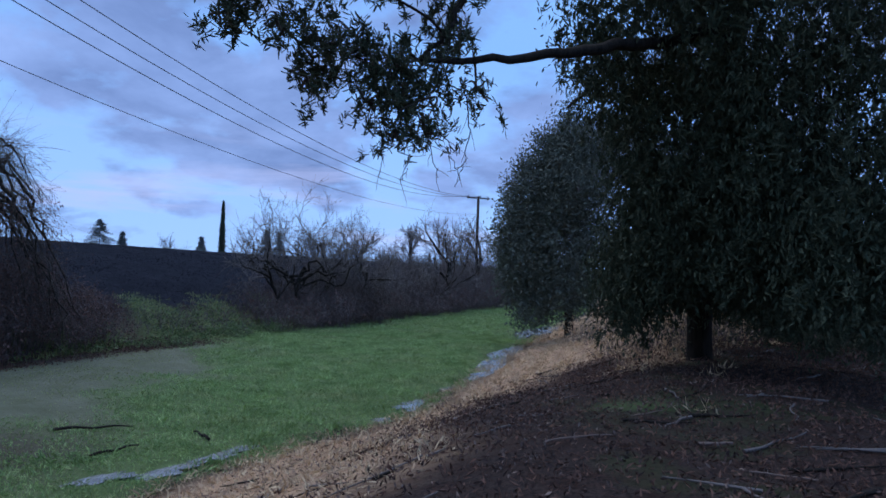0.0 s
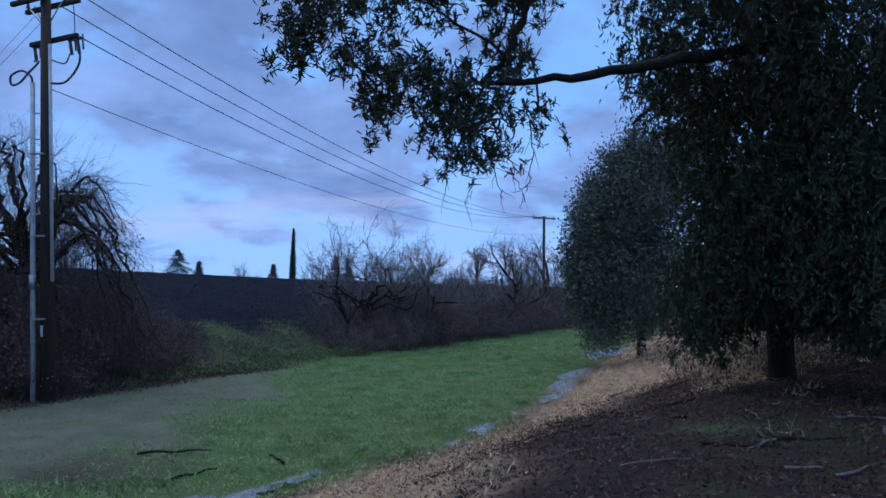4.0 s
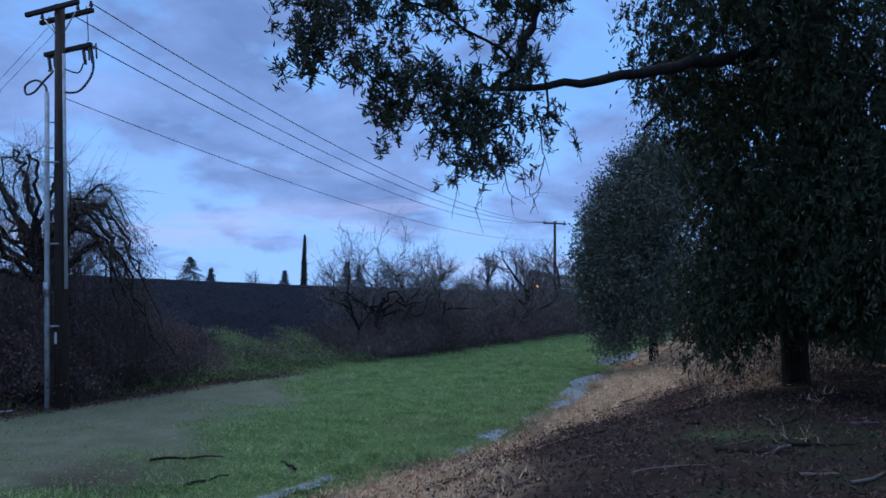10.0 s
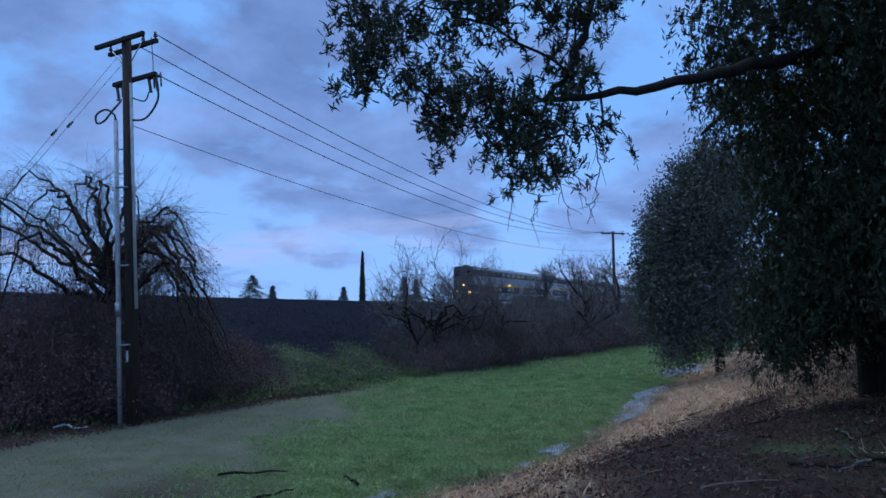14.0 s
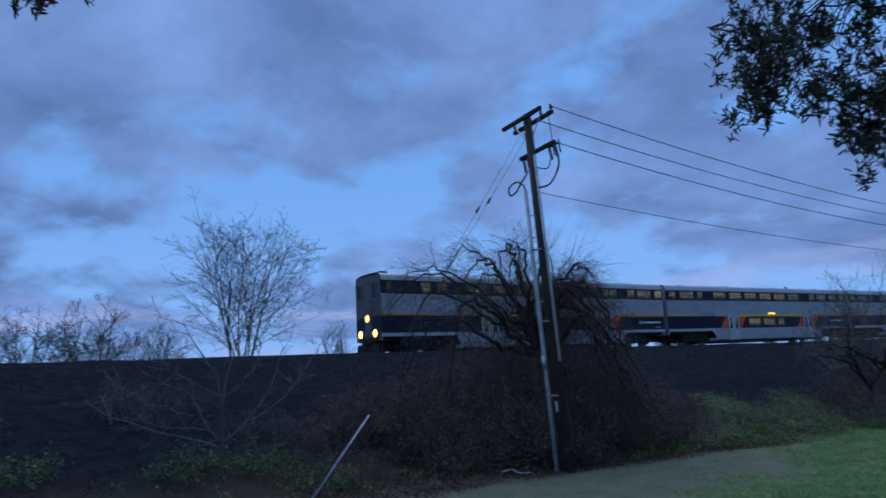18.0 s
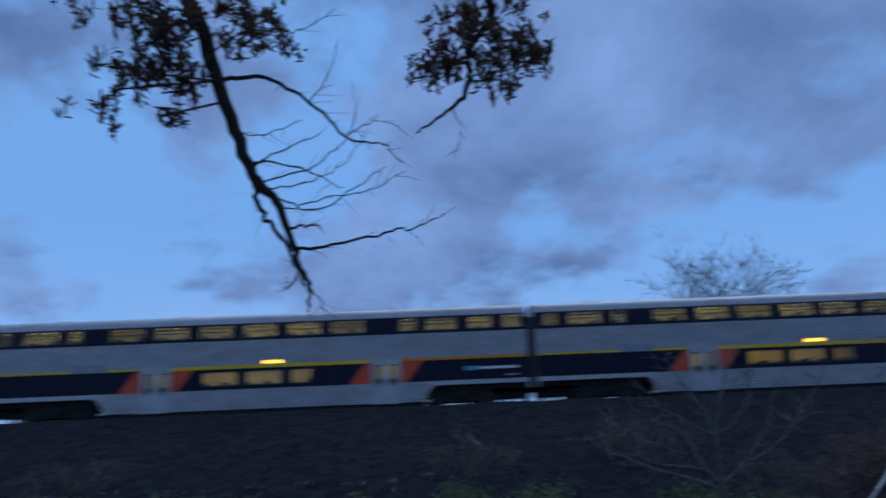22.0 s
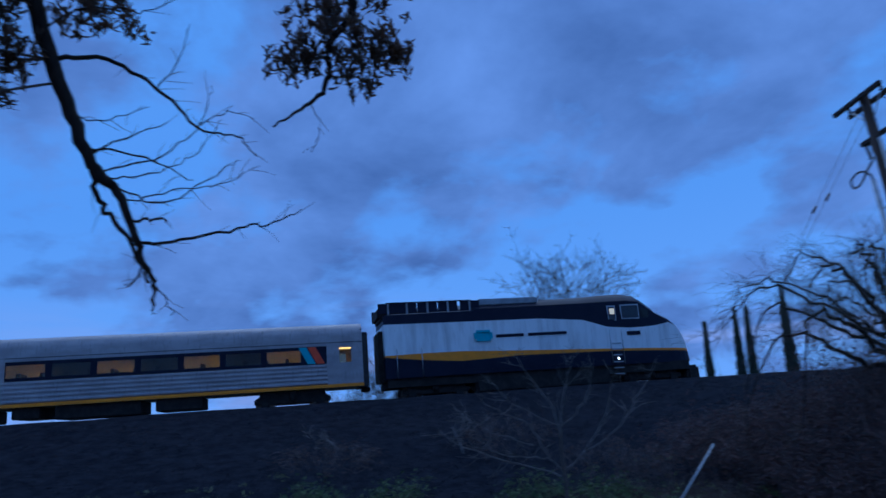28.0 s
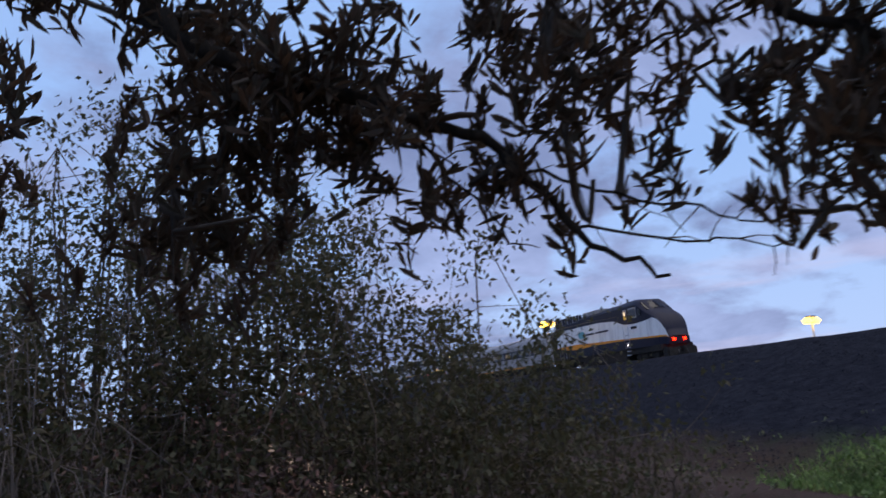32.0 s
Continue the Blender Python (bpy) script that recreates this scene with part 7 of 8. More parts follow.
for i, (az, r, h) in enumerate(((6.8, 37.5, 2.2), (5.0, 39.5, 3.0), (3.4, 40.5, 2.3), (2.2, 43.5, 3.2), (0.8, 46.0, 2.8), (-0.9, 51.0, 2.7), (-2.0, 54.5, 2.5), (-4.2, 57.0, 3.0), (-4.9, 61.0, 3.0), (-6.9, 65.0, 2.6), (-8.0, 69.0, 3.6), (-9.6, 74.0, 5.0), (-11.4, 80.0, 5.0))):
    q = polar(az, 0, r)
    thicket("leafless_bush", "dense grey-brown leafless bush before the bank", (q.x, q.y, gz(q.x, q.y)), (2.0 + 0.12 * i, 2.0 + 0.12 * i, h * 1.35), 240, 0, 600 + i, stem_mat=("bare", "bramble", "twig")[i % 3], r=0.013, group="leafless bushes")
# open bushes through which the line shows
for i, (az, r, h) in enumerate(((-0.6, 54.0, 3.6), (-1.9, 57.0, 3.8), (-3.2, 61.0, 4.0), (1.0, 50.0, 3.2))):
    q = polar(az, 0, r)
    thicket("leafless_bush", "open grey-brown leafless bush before the bank", (q.x, q.y, gz(q.x, q.y)), (2.6, 2.6, h), 95, 0, 680 + i, stem_mat="bare" if i % 2 else "bramble", r=0.011, group="leafless bushes")
# small trees with stout dark trunks along the meadow's edge
for i, (az, r, el, k) in enumerate(((-4.4, 54.0, 3.7, 0.24), (-6.2, 62.0, 3.5, 0.26), (4.2, 41.0, 3.0, 0.13), (6.2, 39.0, 2.4, 0.12), (-8.6, 66.0, 3.0, 0.22))):
    q = polar(az, 0, r)
    g = gz(q.x, q.y)
    bare_tree("bare_tree", "leafless tree with a stout dark trunk at the meadow's edge", (q.x, q.y, g), (polar(az, el, r).z - g) * 1.25, 0.75, 660 + i, 4, k, 4, split=0.34, group="trees along the bank", minr=0.008, mat="bare", wig=0.4)
# rounded brush high on the far bank, which hides the train's flank
for i, (az, r, rx, h) in enumerate(((0.9, 80, 2.0, 3.2), (-4.6, 88, 2.5, 3.6), (-2.0, 86, 2.4, 2.1), (-5.9, 92, 2.8, 3.0), (-7.6, 96, 3.0, 3.6), (-1.0, 82, 2.2, 2.6), (-3.2, 87, 2.2, 2.0))):
    q = polar(az, 0, r)
    thicket("brush_clump", "rounded brown leafless brush high on the bank", (q.x, q.y, gz(q.x, q.y)), (rx, rx, h), 210, 0, 640 + i, stem_mat="bramble" if i % 2 else "bare", r=0.022, group="brush clumps")


def gnarled_tree():
    """A crooked low tree with long level limbs at the edge of the scrub."""
    rng = np.random.default_rng(88)
    q = polar(8.3, 0, 36.5)
    g = gz(q.x, q.y)
    t = thing("gnarled_tree", "crooked leafless tree with long twisted limbs at the scrub's edge", "tree", at=(q.x, q.y, g))
    part("trunk", tubes("trunk", [(spline([(0, 0, -0.2), (0.3, 0, 0.9), (0.1, 0, 1.9), (0.5, 0, 2.9)], 4), 0.17, 0.11)], 9), M["bark"], t)
    fine = []
    for k in range(9):
        sx = -1 if k % 2 else 1
        L = rng.uniform(1.6, 3.2)
        z = rng.uniform(1.6, 2.9)
        p = spline([(0.3, 0, z), (0.3 + sx * L * 0.35, rng.normal() * 0.4, z + rng.uniform(0.2, 0.9)), (0.3 + sx * L * 0.7, rng.normal() * 0.6, z + rng.uniform(0.1, 1.3)), (0.3 + sx * L, rng.normal() * 0.7, z + rng.uniform(0.3, 2.2))], 4)
        p[2:] += rng.normal(size=(len(p) - 2, 3)) * 0.09
        part("limb", tubes("limb", [(p, 0.075, 0.02)], 6), M["bark"], t)
        for _ in range(16):
            s0 = p[rng.integers(3, len(p))]
            e = s0 + rng.normal(size=3) * 0.5 + np.array((sx * 0.25, 0, 0.5))
            m = (s0 + e) / 2 + rng.normal(size=3) * 0.1
            fine.append((np.array([s0, m, e]), 0.014, 0.006))
            for _ in range(4):
                f = m + rng.normal(size=3) * 0.3 + np.array((0, 0, 0.15))
                fine.append((np.array([m, (m + f) / 2 + rng.normal(size=3) * 0.03, f]), 0.009, 0.004))
    part("branchwork", tubes("branchwork", fine, 3), M["bare"], t)


gnarled_tree()


def spreading_sapling():
    """A low open tree on the near slope: a short dark trunk and wide crooked pale limbs."""
    rng = np.random.default_rng(91)
    q = polar(57.0, 0, 20.3)
    g = gz(q.x, q.y)
    t = thing("bare_sapling", "low spreading leafless sapling with pale crooked limbs on the bank", "tree", "saplings")
    trunk = spline([(q.x, q.y, g - 0.2), xyz(56.9, -5.5, 20.4), xyz(57.0, -3.2, 20.5), xyz(56.9, -1.6, 20.5)], 4)
    part("trunk", tubes("trunk", [(trunk, 0.06, 0.04)], 8), M["twig"], t)
    fine = []
    for path, r in ((((57.0, -4.4), (58.2, -3.0), (59.4, -0.8), (61.2, 0.1), (62.8, 1.3)), 0.030), (((56.9, -2.2), (57.3, 0.3), (58.6, 2.3), (59.8, 4.6)), 0.030), (((56.9, -1.6), (56.7, 0.0), (56.0, 2.2), (55.4, 3.8)), 0.028),
                    (((57.0, -4.6), (55.2, -3.0), (53.7, -1.0), (52.8, 1.1), (52.4, 2.4)), 0.026), (((57.2, -4.8), (61.5, -3.4), (64.9, -1.9), (66.4, -0.8)), 0.024), (((58.0, -3.4), (60.2, -3.2), (62.1, -2.7), (63.0, -2.0)), 0.018), (((55.0, -3.0), (52.4, -1.4), (50.5, 1.1), (49.4, 2.6)), 0.022),
                    (((56.8, -1.2), (55.2, 0.2), (54.4, 1.6), (54.0, 3.4)), 0.018), (((57.2, -1.0), (60.2, 0.6), (61.6, 2.4)), 0.016), (((59.0, -2.4), (61.5, -1.4), (63.6, -0.4), (64.8, 0.8)), 0.016)):
        depth = rng.uniform(-0.5, 0.5)
        p = spline([xyz(az, el, 20.5 + depth * k / len(path)) for k, (az, el) in enumerate(path)], 4)
        p[1:-1] += rng.normal(size=(len(p) - 2, 3)) * 0.025
        part("limb", tubes("limb", [(p, r, 0.009)], 6), M["sapling"], t)
        for _ in range(11):
            i = rng.integers(3, len(p))
            d = (p[i] - p[i - 1]) / np.linalg.norm(p[i] - p[i - 1]) + rng.normal(size=3) * 0.65
            d *= rng.uniform(0.25, 0.75) / np.linalg.norm(d)
            m = p[i] + d * 0.5 + rng.normal(size=3) * 0.03
            fine.append((np.array([p[i], m, p[i] + d]), 0.009, 0.004))
            for _ in range(2):
                e = d * 0.4 + rng.normal(size=3) * 0.12
                fine.append((np.array([m, m + e * 0.5 + rng.normal(size=3) * 0.01, m + e]), 0.006, 0.003))
    part("branchwork", tubes("branchwork", fine, 3), M["sapling"], t)


spreading_sapling()

# saplings and low brush on the near slope
for i, (az, r, h, n) in enumerate(((64.5, 24.5, 1.3, 1), (74, 25.5, 1.2, 1))):
    q = polar(az, 0, r)
    bare_tree("bare_sapling", "thin pale leafless sapling on the bank", (q.x, q.y, gz(q.x, q.y)), h * 1.6, 1.15, 300 + i, 3, 0.04, 3, group="saplings", stems=n, minr=0.009, wig=0.5, mat="sapling", wood="sapling")
for i, (az, r, h) in enumerate(((48.5, 21.5, 0.9), (53, 23, 1.0), (61, 25, 1.0), (75, 24, 0.7), (104, 26, 0.7), (17.5, 31, 0.9), (14, 33.5, 0.8))):
    q = polar(az, 0, r)
    thicket("low_brush", "low brown brush on the slope", (q.x, q.y, gz(q.x, q.y)), (1.9, 1.9, h), 90, 60, 320 + i, leaf=(0.08, 0.035), r=0.008)

for i, (az, r, h) in enumerate(((59.5, 20.6, 0.6), (54.0, 20.8, 0.5), (49.5, 20.2, 0.45), (76, 20.6, 0.5), (70, 20.8, 0.4), (17.5, 27.5, 0.4), (12.5, 31.0, 0.5), (9.5, 33.0, 0.5))):
    q = polar(az, 0, r)
    thicket("weed_clump", "olive-green leafy weeds at the bank's foot", (q.x, q.y, gz(q.x, q.y)), (0.9, 0.9, h), 50, 110, 340 + i, "weed", (0.08, 0.045), 7, "weed clumps", "twig", 0.005, "weeds")

# shrubs by the far end of the meadow, dark and fine-leaved
for i, (az, r, rx, h, mat, lv) in enumerate(((158, 10.0, 1.5, 2.6, "leaf_shrub", 300), (160, 12.0, 1.8, 4.4, "leaf_shrub", 700), (166, 11.5, 1.6, 4.4, "leaf_shrub", 640), (153, 9.5, 1.2, 1.3, "leaf_dead", 200), (133, 17.0, 1.4, 1.5, "leaf_dead", 120), (147, 11.2, 1.2, 1.5, "bramble_leaf", 420), (152, 11.0, 1.3, 1.9, "bramble_leaf", 480), (143, 14, 1.5, 1.3, "bramble_leaf", 200), (137, 13.5, 1.4, 1.1, "bramble_leaf", 160))):
    q = polar(az, 0, r)
    thicket("shrub", "fine-twigged dark shrub with small leaves" if mat == "leaf_shrub" else "low shrub with dead red-brown leaves", (q.x, q.y, gz(q.x, q.y)), (rx, rx, h), 70, lv, 350 + i, mat, (0.07, 0.035), 8, "shrubs", "bare", 0.009)

for i, (az, r, el, rx, lv) in enumerate(((144.0, 12.6, 10.0, 1.7, 950), (140.0, 12.8, 6.0, 1.5, 480), (148.0, 12.0, 12.0, 1.8, 950), (152.5, 12.0, 14.0, 1.9, 820), (135.8, 13.2, 2.8, 1.2, 200), (157.0, 12.4, 15.0, 1.9, 800), (162.0, 12.4, 16.0, 1.9, 800))):
    q = polar(az, 0, r)
    g = gz(q.x, q.y)
    thicket("tall_shrub", "tall open shrub with slender stems and small grey-green leaves", (q.x, q.y, g), (rx, rx, (polar(az, el, r).z - g) * 1.02), 30, lv, 700 + i, "leaf_shrub", (0.075, 0.040), 8, "tall shrubs", "twig", 0.017)

# dry weeds and stalks at the mound's top
for i, (az, r, h) in enumerate(((-20.5, 17.8, 0.8), (-16.5, 24.0, 0.9), (-24.5, 19.5, 0.9), (-15.2, 26.5, 0.8), (-21.6, 20.0, 1.3), (-19.6, 21.0, 1.3), (-22.8, 19.2, 1.2), (-17.6, 19.5, 0.5))):
    q = polar(az, 0, r)
    thicket("dry_weed_clump", "tawny dry weed stalks on the mound", (q.x, q.y, gz(q.x, q.y)), (1.0, 1.0, h), 70, 90, 380 + i, "straw", (0.12, 0.020), 7, "dry weeds", "bramble", 0.006, "weeds")

# a leafy bush beyond the track
q = polar(107, 0, 62)
thicket("leafy_bush", "rounded green bush beyond the track", (q.x, q.y, gz(q.x, q.y)), (3.6, 3.6, 5.9), 140, 900, 395, "leaf_grey", (0.26, 0.12), 7, "", "twig", 0.02)

# distant trees behind the track
for i, (az, r, el, sp) in enumerate(((29.5, 95, 3.0, 0.8), (17.5, 140, 1.3, 0.9), (7.5, 120, 3.0, 0.8), (3.5, 115, 3.4, 0.7), (-0.8, 110, 3.4, 0.7), (-3.4, 120, 3.2, 0.7), (48.0, 90, 3.4, 0.8), (62.5, 95, 4.0, 0.9), (72, 90, 4.0, 0.9))):
    q = polar(az, 0, r)
    g = gz(q.x, q.y)
    bare_tree("bare_tree", "distant leafless tree on the skyline", (q.x, q.y, g), (polar(az, el, r).z - g) * 1.3, 0.5, 400 + i, 3, 0.16, 5, split=0.1, group="skyline trees", stems=2, minr=0.02, mat="bare_far")
for i, (az, r, el, w) in enumerate(((10.6, 150, 2.7, 6.0), (9.6, 150, 2.5, 6.5), (15.4, 160, 1.9, 6.0), (20.9, 155, 2.0, 5.0))):
    q = polar(az, 0, r)
    conifer((q.x, q.y, gz(q.x, q.y)), polar(az, el, r).z, w, 430 + i)


def scatter(n, s_range, u_of, keep, seed):
    rng = np.random.default_rng(seed)
    s = rng.uniform(*s_range, n)
    lo, hi = u_of(s)
    u = lo + (hi - lo) * rng.uniform(0, 1, n)
    x, y = from_track(u, s)
    k = keep(x, y, u, s, rng)
    x, y = x[k], y[k]
    return np.stack([x, y, ground_z(x, y)], axis=1)


def stuff(name, label, category, me, mat):
    me.materials.append(M[mat])
    return tagged(new(name, me), label, category, kind="stuff")


def not_road(x, y, u, s, rng):
    edge = 0.5 * wave(x, y, 1.1, 11) + 0.35 * wave(x, y, 2.6, 12)
    r = smooth((u - road_edge(s) + 1.0 + 2.6 * edge) / 3.4) * smooth((s + 31 + edge) / 10.0)
    wet = hollow(x, y) > rng.uniform(0.3, 0.85, len(x))
    return (rng.uniform(0, 1, len(x)) > np.clip(r * 1.08, 0, 1)) & ~wet & (rng.uniform(0, 1, len(x)) < 0.8 + 0.5 * wave(x, y, 2.2, 41))


meadow = lambda s: (mound_foot(s) - 0.2, bank_foot(s) + 0.6)
near = scatter(38000, (-34, -5), meadow, not_road, 1)
stuff("meadow_grass", "low wet green meadow grass with paler patches", "grass", leaves("meadow_grass", near, 8, 0.08, 0.012, -0.35, 0.10, 0.04, 2), "grass")
tall = scatter(13000, (-34, -5), meadow, lambda x, y, u, s, rng: not_road(x, y, u, s, rng) & (wave(x, y, 1.9, 43) > 0.12), 61)
stuff("meadow_grass", "longer tufts of wet meadow grass", "grass", leaves("meadow_grass", tall, 6, 0.14, 0.011, -0.6, 0.09, 0.05, 62), "grass")
far = scatter(16000, (-72, -32), meadow, not_road, 3)
stuff("meadow_grass", "lush green grass at the meadow's far end", "grass", leaves("meadow_grass", far, 5, 0.13, 0.022, -0.5, 0.12, 0.05, 4), "grass")
side = scatter(7000, (-6, 13), meadow, not_road, 5)
stuff("meadow_grass", "green grass along the muddy track", "grass", leaves("meadow_grass", side, 6, 0.10, 0.014, -0.5, 0.09, 0.05, 6), "grass")
trodden = scatter(26000, (-30, 12), meadow, lambda x, y, u, s, rng: (u > road_edge(s) - 1) & (rng.uniform(0, 1, len(x)) < 0.35 + 0.6 * wave(x, y, 1.3, 65)), 63)
stuff("trodden_grass", "short trodden grass on the muddy track", "grass", leaves("trodden_grass", trodden, 6, 0.06, 0.011, -0.25, 0.14, 0.03, 64), "bank_grass")
slope = lambda s: (bank_foot(s) - 0.6, bank_foot(s) + 6.5)


def weedy(x, y, u, s, rng):
    w = np.interp(s, (-60, -45, -22, -16, -8, 2, 6, 15, 20, 36), (0.3, 0.9, 0.9, 0.2, 0.12, 0.15, 0.95, 0.9, 0.05, 0.0)) * np.clip(1.15 - (u - bank_foot(s)) / 5.5, 0, 1)
    return rng.uniform(0, 1, len(x)) < w * (0.5 + 0.9 * wave(x, y, 1.1, 11))


weeds = scatter(9000, (-58, 36), lambda s: (bank_foot(s) - 0.6, bank_foot(s) + 3.2), weedy, 7)
stuff("bank_weeds", "broad-leaved green weeds at the foot of the bank", "weeds", leaves("bank_weeds", weeds + np.array((0, 0, 0.08)), 7, 0.11, 0.065, -0.4, 0.10, 0.7, 8), "weed")
slope_grass = scatter(26000, (-58, 30), slope, weedy, 47)
stuff("bank_grass", "olive grass growing on the lower slope of the bank", "grass", leaves("bank_grass", slope_grass, 6, 0.17, 0.016, -0.8, 0.12, 0.1, 48), "bank_grass")
lush = scatter(15000, (4, 25), lambda s: (bank_foot(s) - 0.4, bank_foot(s) + 4.2), lambda x, y, u, s, rng: rng.uniform(0, 1, len(x)) < np.interp(s, (4, 7, 17, 21), (0.1, 0.6, 0.6, 0.0)) * np.clip(1.5 - (u - bank_foot(s)) / 3.2 + 0.6 * wave(x, y, 0.9, 81), 0, 1), 82)
stuff("bank_grass", "lush green grass along the foot of the bank", "grass", leaves("bank_grass", lush, 6, 0.20, 0.018, -0.8, 0.13, 0.1, 83), "verge_grass")
whole = lambda s: (bank_foot(s) + 0.2, track_u(s) - 4.2)
rubble = scatter(16000, (-60, 40), whole, lambda x, y, u, s, rng: rng.uniform(0, 1, len(x)) < 0.55 + 0.6 * wave(x, y, 0.9, 51), 53)
stuff("bank_debris", "dark dead leaves, twigs and stones on the bank", "leaf litter", leaves("bank_debris", rubble + np.array((0, 0, 0.03)), 5, 0.11, 0.03, -0.05, 0.22, 0.12, 54), "debris")
strip = lambda s: (mound_foot(s) - 7.0, mound_foot(s) + 0.2)


def strawy(x, y, u, s, rng):
    w = mound_foot(s) - u
    inside = np.maximum(smooth((straw_width(s) + 0.8 + 0.8 * wave(x, y, 1.1, 11) - w) / 2.0), straw_path(w, s))
    return rng.uniform(0, 1, len(x)) < inside * (0.6 + 0.5 * np.sin(w * 7.0 + 1.2 * wave(x, y, 1.1, 11)))


dry = scatter(26000, (-48, 0), strip, strawy, 9)
stuff("dry_grass", "flattened straw-coloured grass on the mound's flank", "dry grass", leaves("dry_grass", dry + np.array((0, 0, 0.02)), 5, 0.13, 0.008, -0.12, 0.09, 0.08, 10), "straw")
shade = lambda s: (mound_foot(s) - 17, mound_foot(s) - 1.2)


def under_trees(x, y, u, s, rng):
    w = mound_foot(s) - u
    return (rng.uniform(0, 1, len(x)) < 0.9) & (w > straw_width(s) - 1.6 + 2.4 * rng.uniform(0, 1, len(x)))


lit = scatter(17000, (-30, 4), shade, under_trees, 11)
stuff("leaf_litter", "dead leaves and bark shreds under the trees", "leaf litter", leaves("leaf_litter", lit + np.array((0, 0, 0.02)), 8, 0.075, 0.022, 0.05, 0.20, 0.06, 12), "litter")
foot = scatter(7000, (-27, 2), lambda s: (bank_foot(s) - 1.5, bank_foot(s) + 1.0), lambda x, y, u, s, rng: rng.uniform(0, 1, len(x)) < 0.5 + 0.6 * wave(x, y, 1.4, 57), 58)
stuff("leaf_litter", "red-brown dead leaves along the foot of the bank", "leaf litter", leaves("leaf_litter", foot + np.array((0, 0, 0.02)), 7, 0.08, 0.035, 0.0, 0.2, 0.06, 59), "litter")
chips = scatter(5000, (-19, -3), lambda s: (mound_foot(s) - 9, mound_foot(s) - 1.0), lambda x, y, u, s, rng: rng.uniform(0, 1, len(x)) < np.clip(1.1 - (mound_foot(s) - u) / 8.5, 0, 1) * (0.5 + 0.6 * wave(x, y, 1.8, 71)), 72)
stuff("bark_chips", "pale bark shreds and chips strewn over the mound", "bark", leaves("bark_chips", chips + np.array((0, 0, 0.04)), 4, 0.055, 0.02, 0.0, 0.16, 0.03, 73), "chip")
tuft = scatter(260, (-40, 2), shade, lambda x, y, u, s, rng: (wave(x, y, 1.2, 31) > 0.3), 13)
stuff("dry_tufts", "pale dry grass tufts between the trees", "dry grass", leaves("dry_tufts", tuft + np.array((0, 0, 0.02)), 16, 0.16, 0.005, -0.6, 0.13, 0.1, 14), "straw")

# fallen sticks and branches
rng = np.random.default_rng(90)
for i in range(150):
    s, w = rng.uniform(-20, -3), rng.uniform(1.5, 12)
    x, y = from_track(float(mound_foot(s)) - w, s)
    a, L = rng.uniform(0, 6.28), rng.uniform(0.3, 1.3)
    pts = []
    for k in range(5):
        px, py = x + math.cos(a) * L * k / 4 + rng.normal() * 0.03, y + math.sin(a) * L * k / 4 + rng.normal() * 0.03
        pts.append((px, py, gz(px, py) + 0.025))
    o = new("fallen_stick", tubes("fallen_stick", [(spline(pts, 2), rng.uniform(0.010, 0.024), 0.006)], 6))
    o.data.materials.append(M["bare" if i % 3 else "bark"])
    tagged(o, "dry fallen stick lying in the leaf litter", "stick", "fallen sticks")
for az, r, a, L, k in ((-23.4, 7.5, 0.2, 0.40, 0.022), (-11.8, 6.8, 0.35, 0.8, 0.010), (-27.0, 6.4, -0.5, 0.5, 0.009), (-18.5, 8.6, 0.6, 0.6, 0.008), (-25.5, 5.6, 1.1, 0.35, 0.009)):
    q = polar(az, 0, r)
    pts = [(q.x + math.cos(a) * L * k2 / 4, q.y + math.sin(a) * L * k2 / 4 + 0.02 * (k2 % 2), gz(q.x + math.cos(a) * L * k2 / 4, q.y + math.sin(a) * L * k2 / 4) + 0.04) for k2 in range(5)]
    o = new("fallen_stick", tubes("fallen_stick", [(spline(pts, 2), k, k * 0.7)], 7))
    o.data.materials.append(M["chip"])
    tagged(o, "pale bare stick lying on the dark litter", "stick", "fallen sticks")
for x, y, a, L in ((-6.0, 13.0, 0.3, 1.3), (-4.7, 11.4, 1.0, 0.9), (-3.2, 12.6, 2.2, 0.7)):
    pts = [(x + math.cos(a) * L * k / 4, y + math.sin(a) * L * k / 4, gz(x, y) + 0.04 + 0.03 * (k % 2)) for k in range(5)]
    o = new("fallen_branch", tubes("fallen_branch", [(spline(pts, 3), 0.03, 0.012)], 7))
    o.data.materials.append(M["bark"])
    tagged(o, "dark fallen branch lying in the wet grass", "branch")

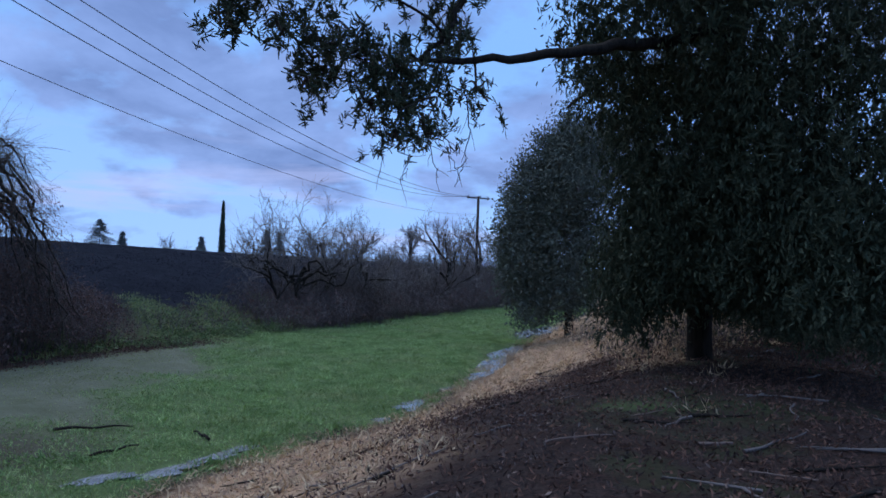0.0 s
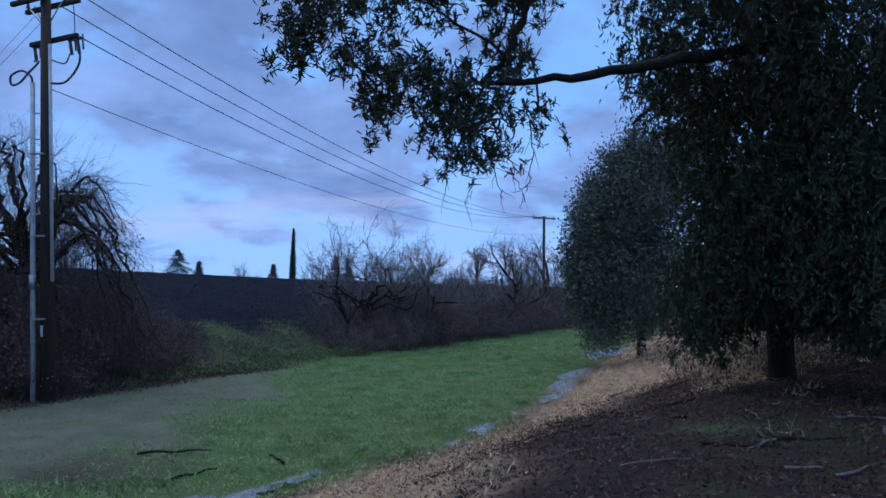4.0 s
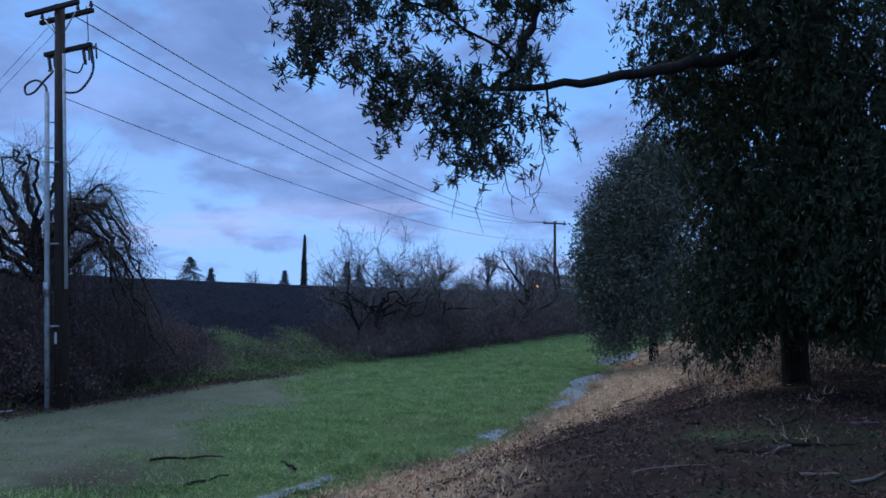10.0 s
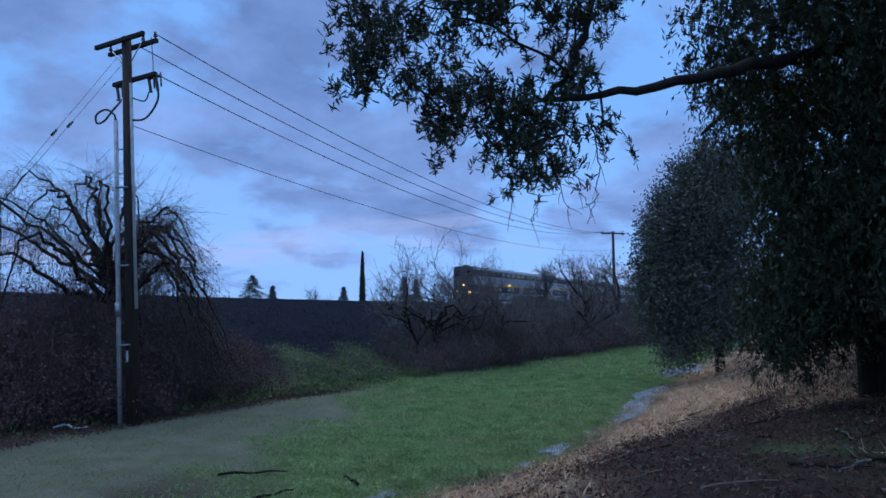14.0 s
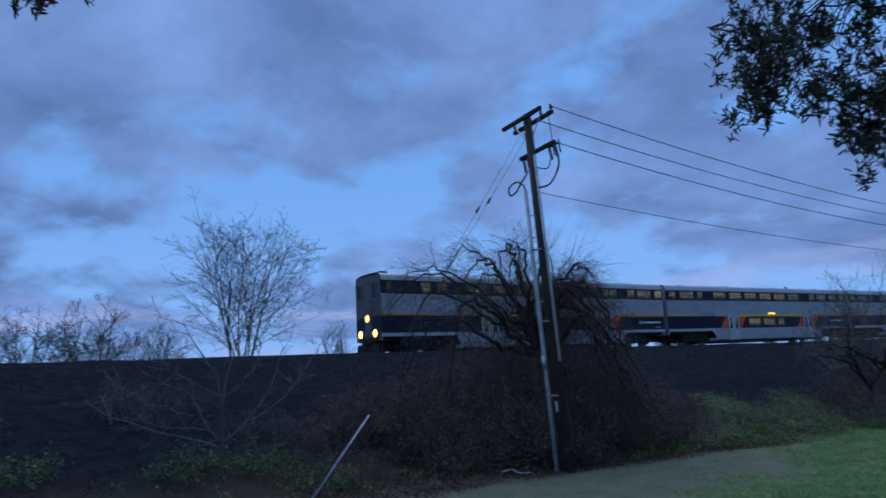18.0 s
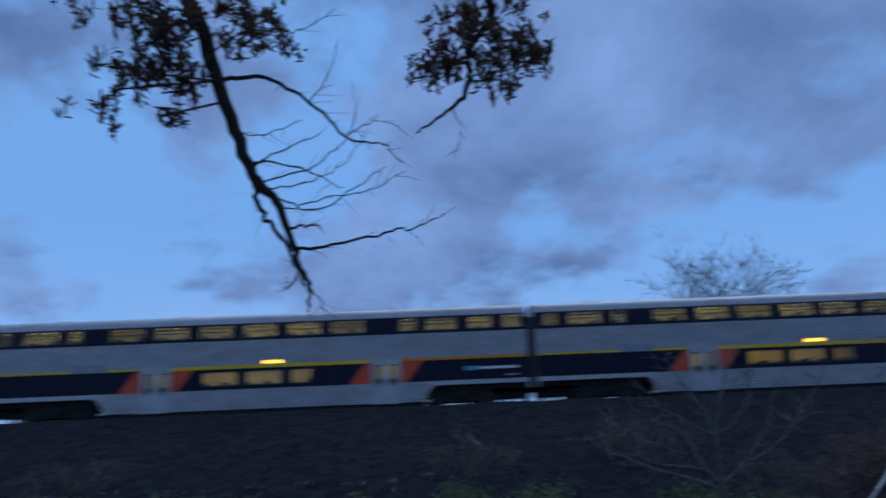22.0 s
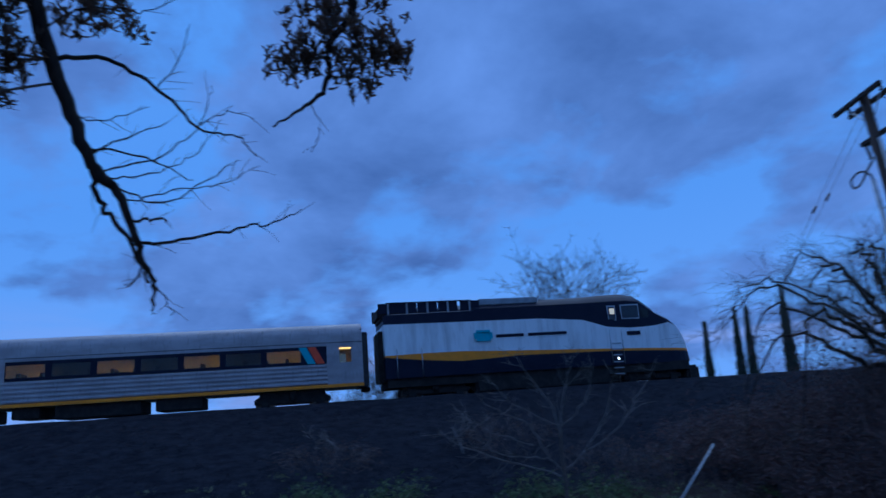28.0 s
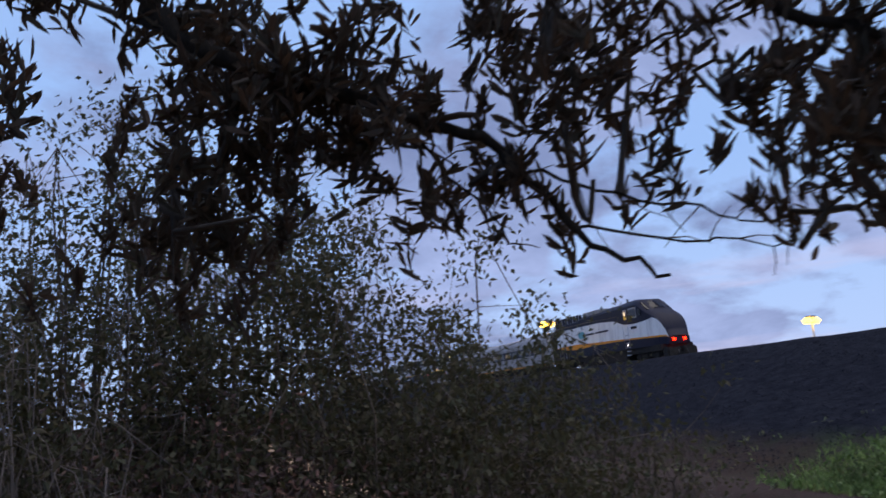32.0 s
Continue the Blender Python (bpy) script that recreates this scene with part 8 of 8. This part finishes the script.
# ---- puddles, a slab and scraps ----
M["water"] = Mat("puddle_water", (0.24, 0.23, 0.21), 0.16, spec=0.9).vary(3.0, (0.12, 0.11, 0.10)).bump(14.0, 0.5, 0.02).m


def puddle(x, y, rx, ry, turn, seed):
    rng = np.random.default_rng(seed)
    z = gz(x, y) + 0.055
    ph = rng.uniform(0, 6.28, 3)
    v, n = [(0, 0, 0)], 72
    for i in range(n):
        a = 2 * math.pi * i / n
        k = 0.95 + 0.22 * math.sin(2 * a + ph[0]) + 0.20 * math.sin(5 * a + ph[1]) + 0.18 * math.sin(9 * a + ph[2])
        v.append((1.25 * rx * k * math.cos(a), 1.25 * ry * k * math.sin(a), 0))
    o = new("puddle", mesh_from("puddle", v, [(0, i, i % n + 1) for i in range(1, n + 1)]))
    o.location, o.rotation_euler = (x, y, z), (0, 0, radians(turn))
    o.data.materials.append(M["water"])
    tagged(o, "shallow rain puddle reflecting the sky at the meadow's edge", "puddle", "puddles", "structure")


for i, q in enumerate(PUDDLES):
    puddle(*q, 500 + i)
q = polar(104.7, 0, 18.3)
slab = new("concrete_slab", bpy.data.meshes.new("concrete_slab"))
boxed(-0.9, 0.9, -0.35, 0.35, -0.12, 0.07, 0.02).to_mesh(slab.data)
slab.data.materials.append(Mat("concrete", (0.42, 0.41, 0.40), 0.85).vary(5, (0.30, 0.29, 0.28)).bump(20, 0.3, 0.01).m)
slab.location, slab.rotation_euler = (q.x, q.y, gz(q.x, q.y) + 0.05), (0, 0, radians(80))
tagged(slab, "pale concrete slab lying beside the muddy track", "slab")
scrap = new("pale_stick", tubes("pale_stick", [(spline([(-12.7, 17.6, gz(-12.7, 17.6) + 0.06), (-12.4, 17.7, gz(-12.4, 17.7) + 0.12), (-12.1, 17.6, gz(-12.1, 17.6) + 0.05), (-11.9, 17.9, gz(-11.9, 17.9) + 0.05)], 4), 0.035, 0.02)], 6))
scrap.data.materials.append(M["pvc"])
tagged(scrap, "pale curved stick lying by the pole", "stick")


motions()
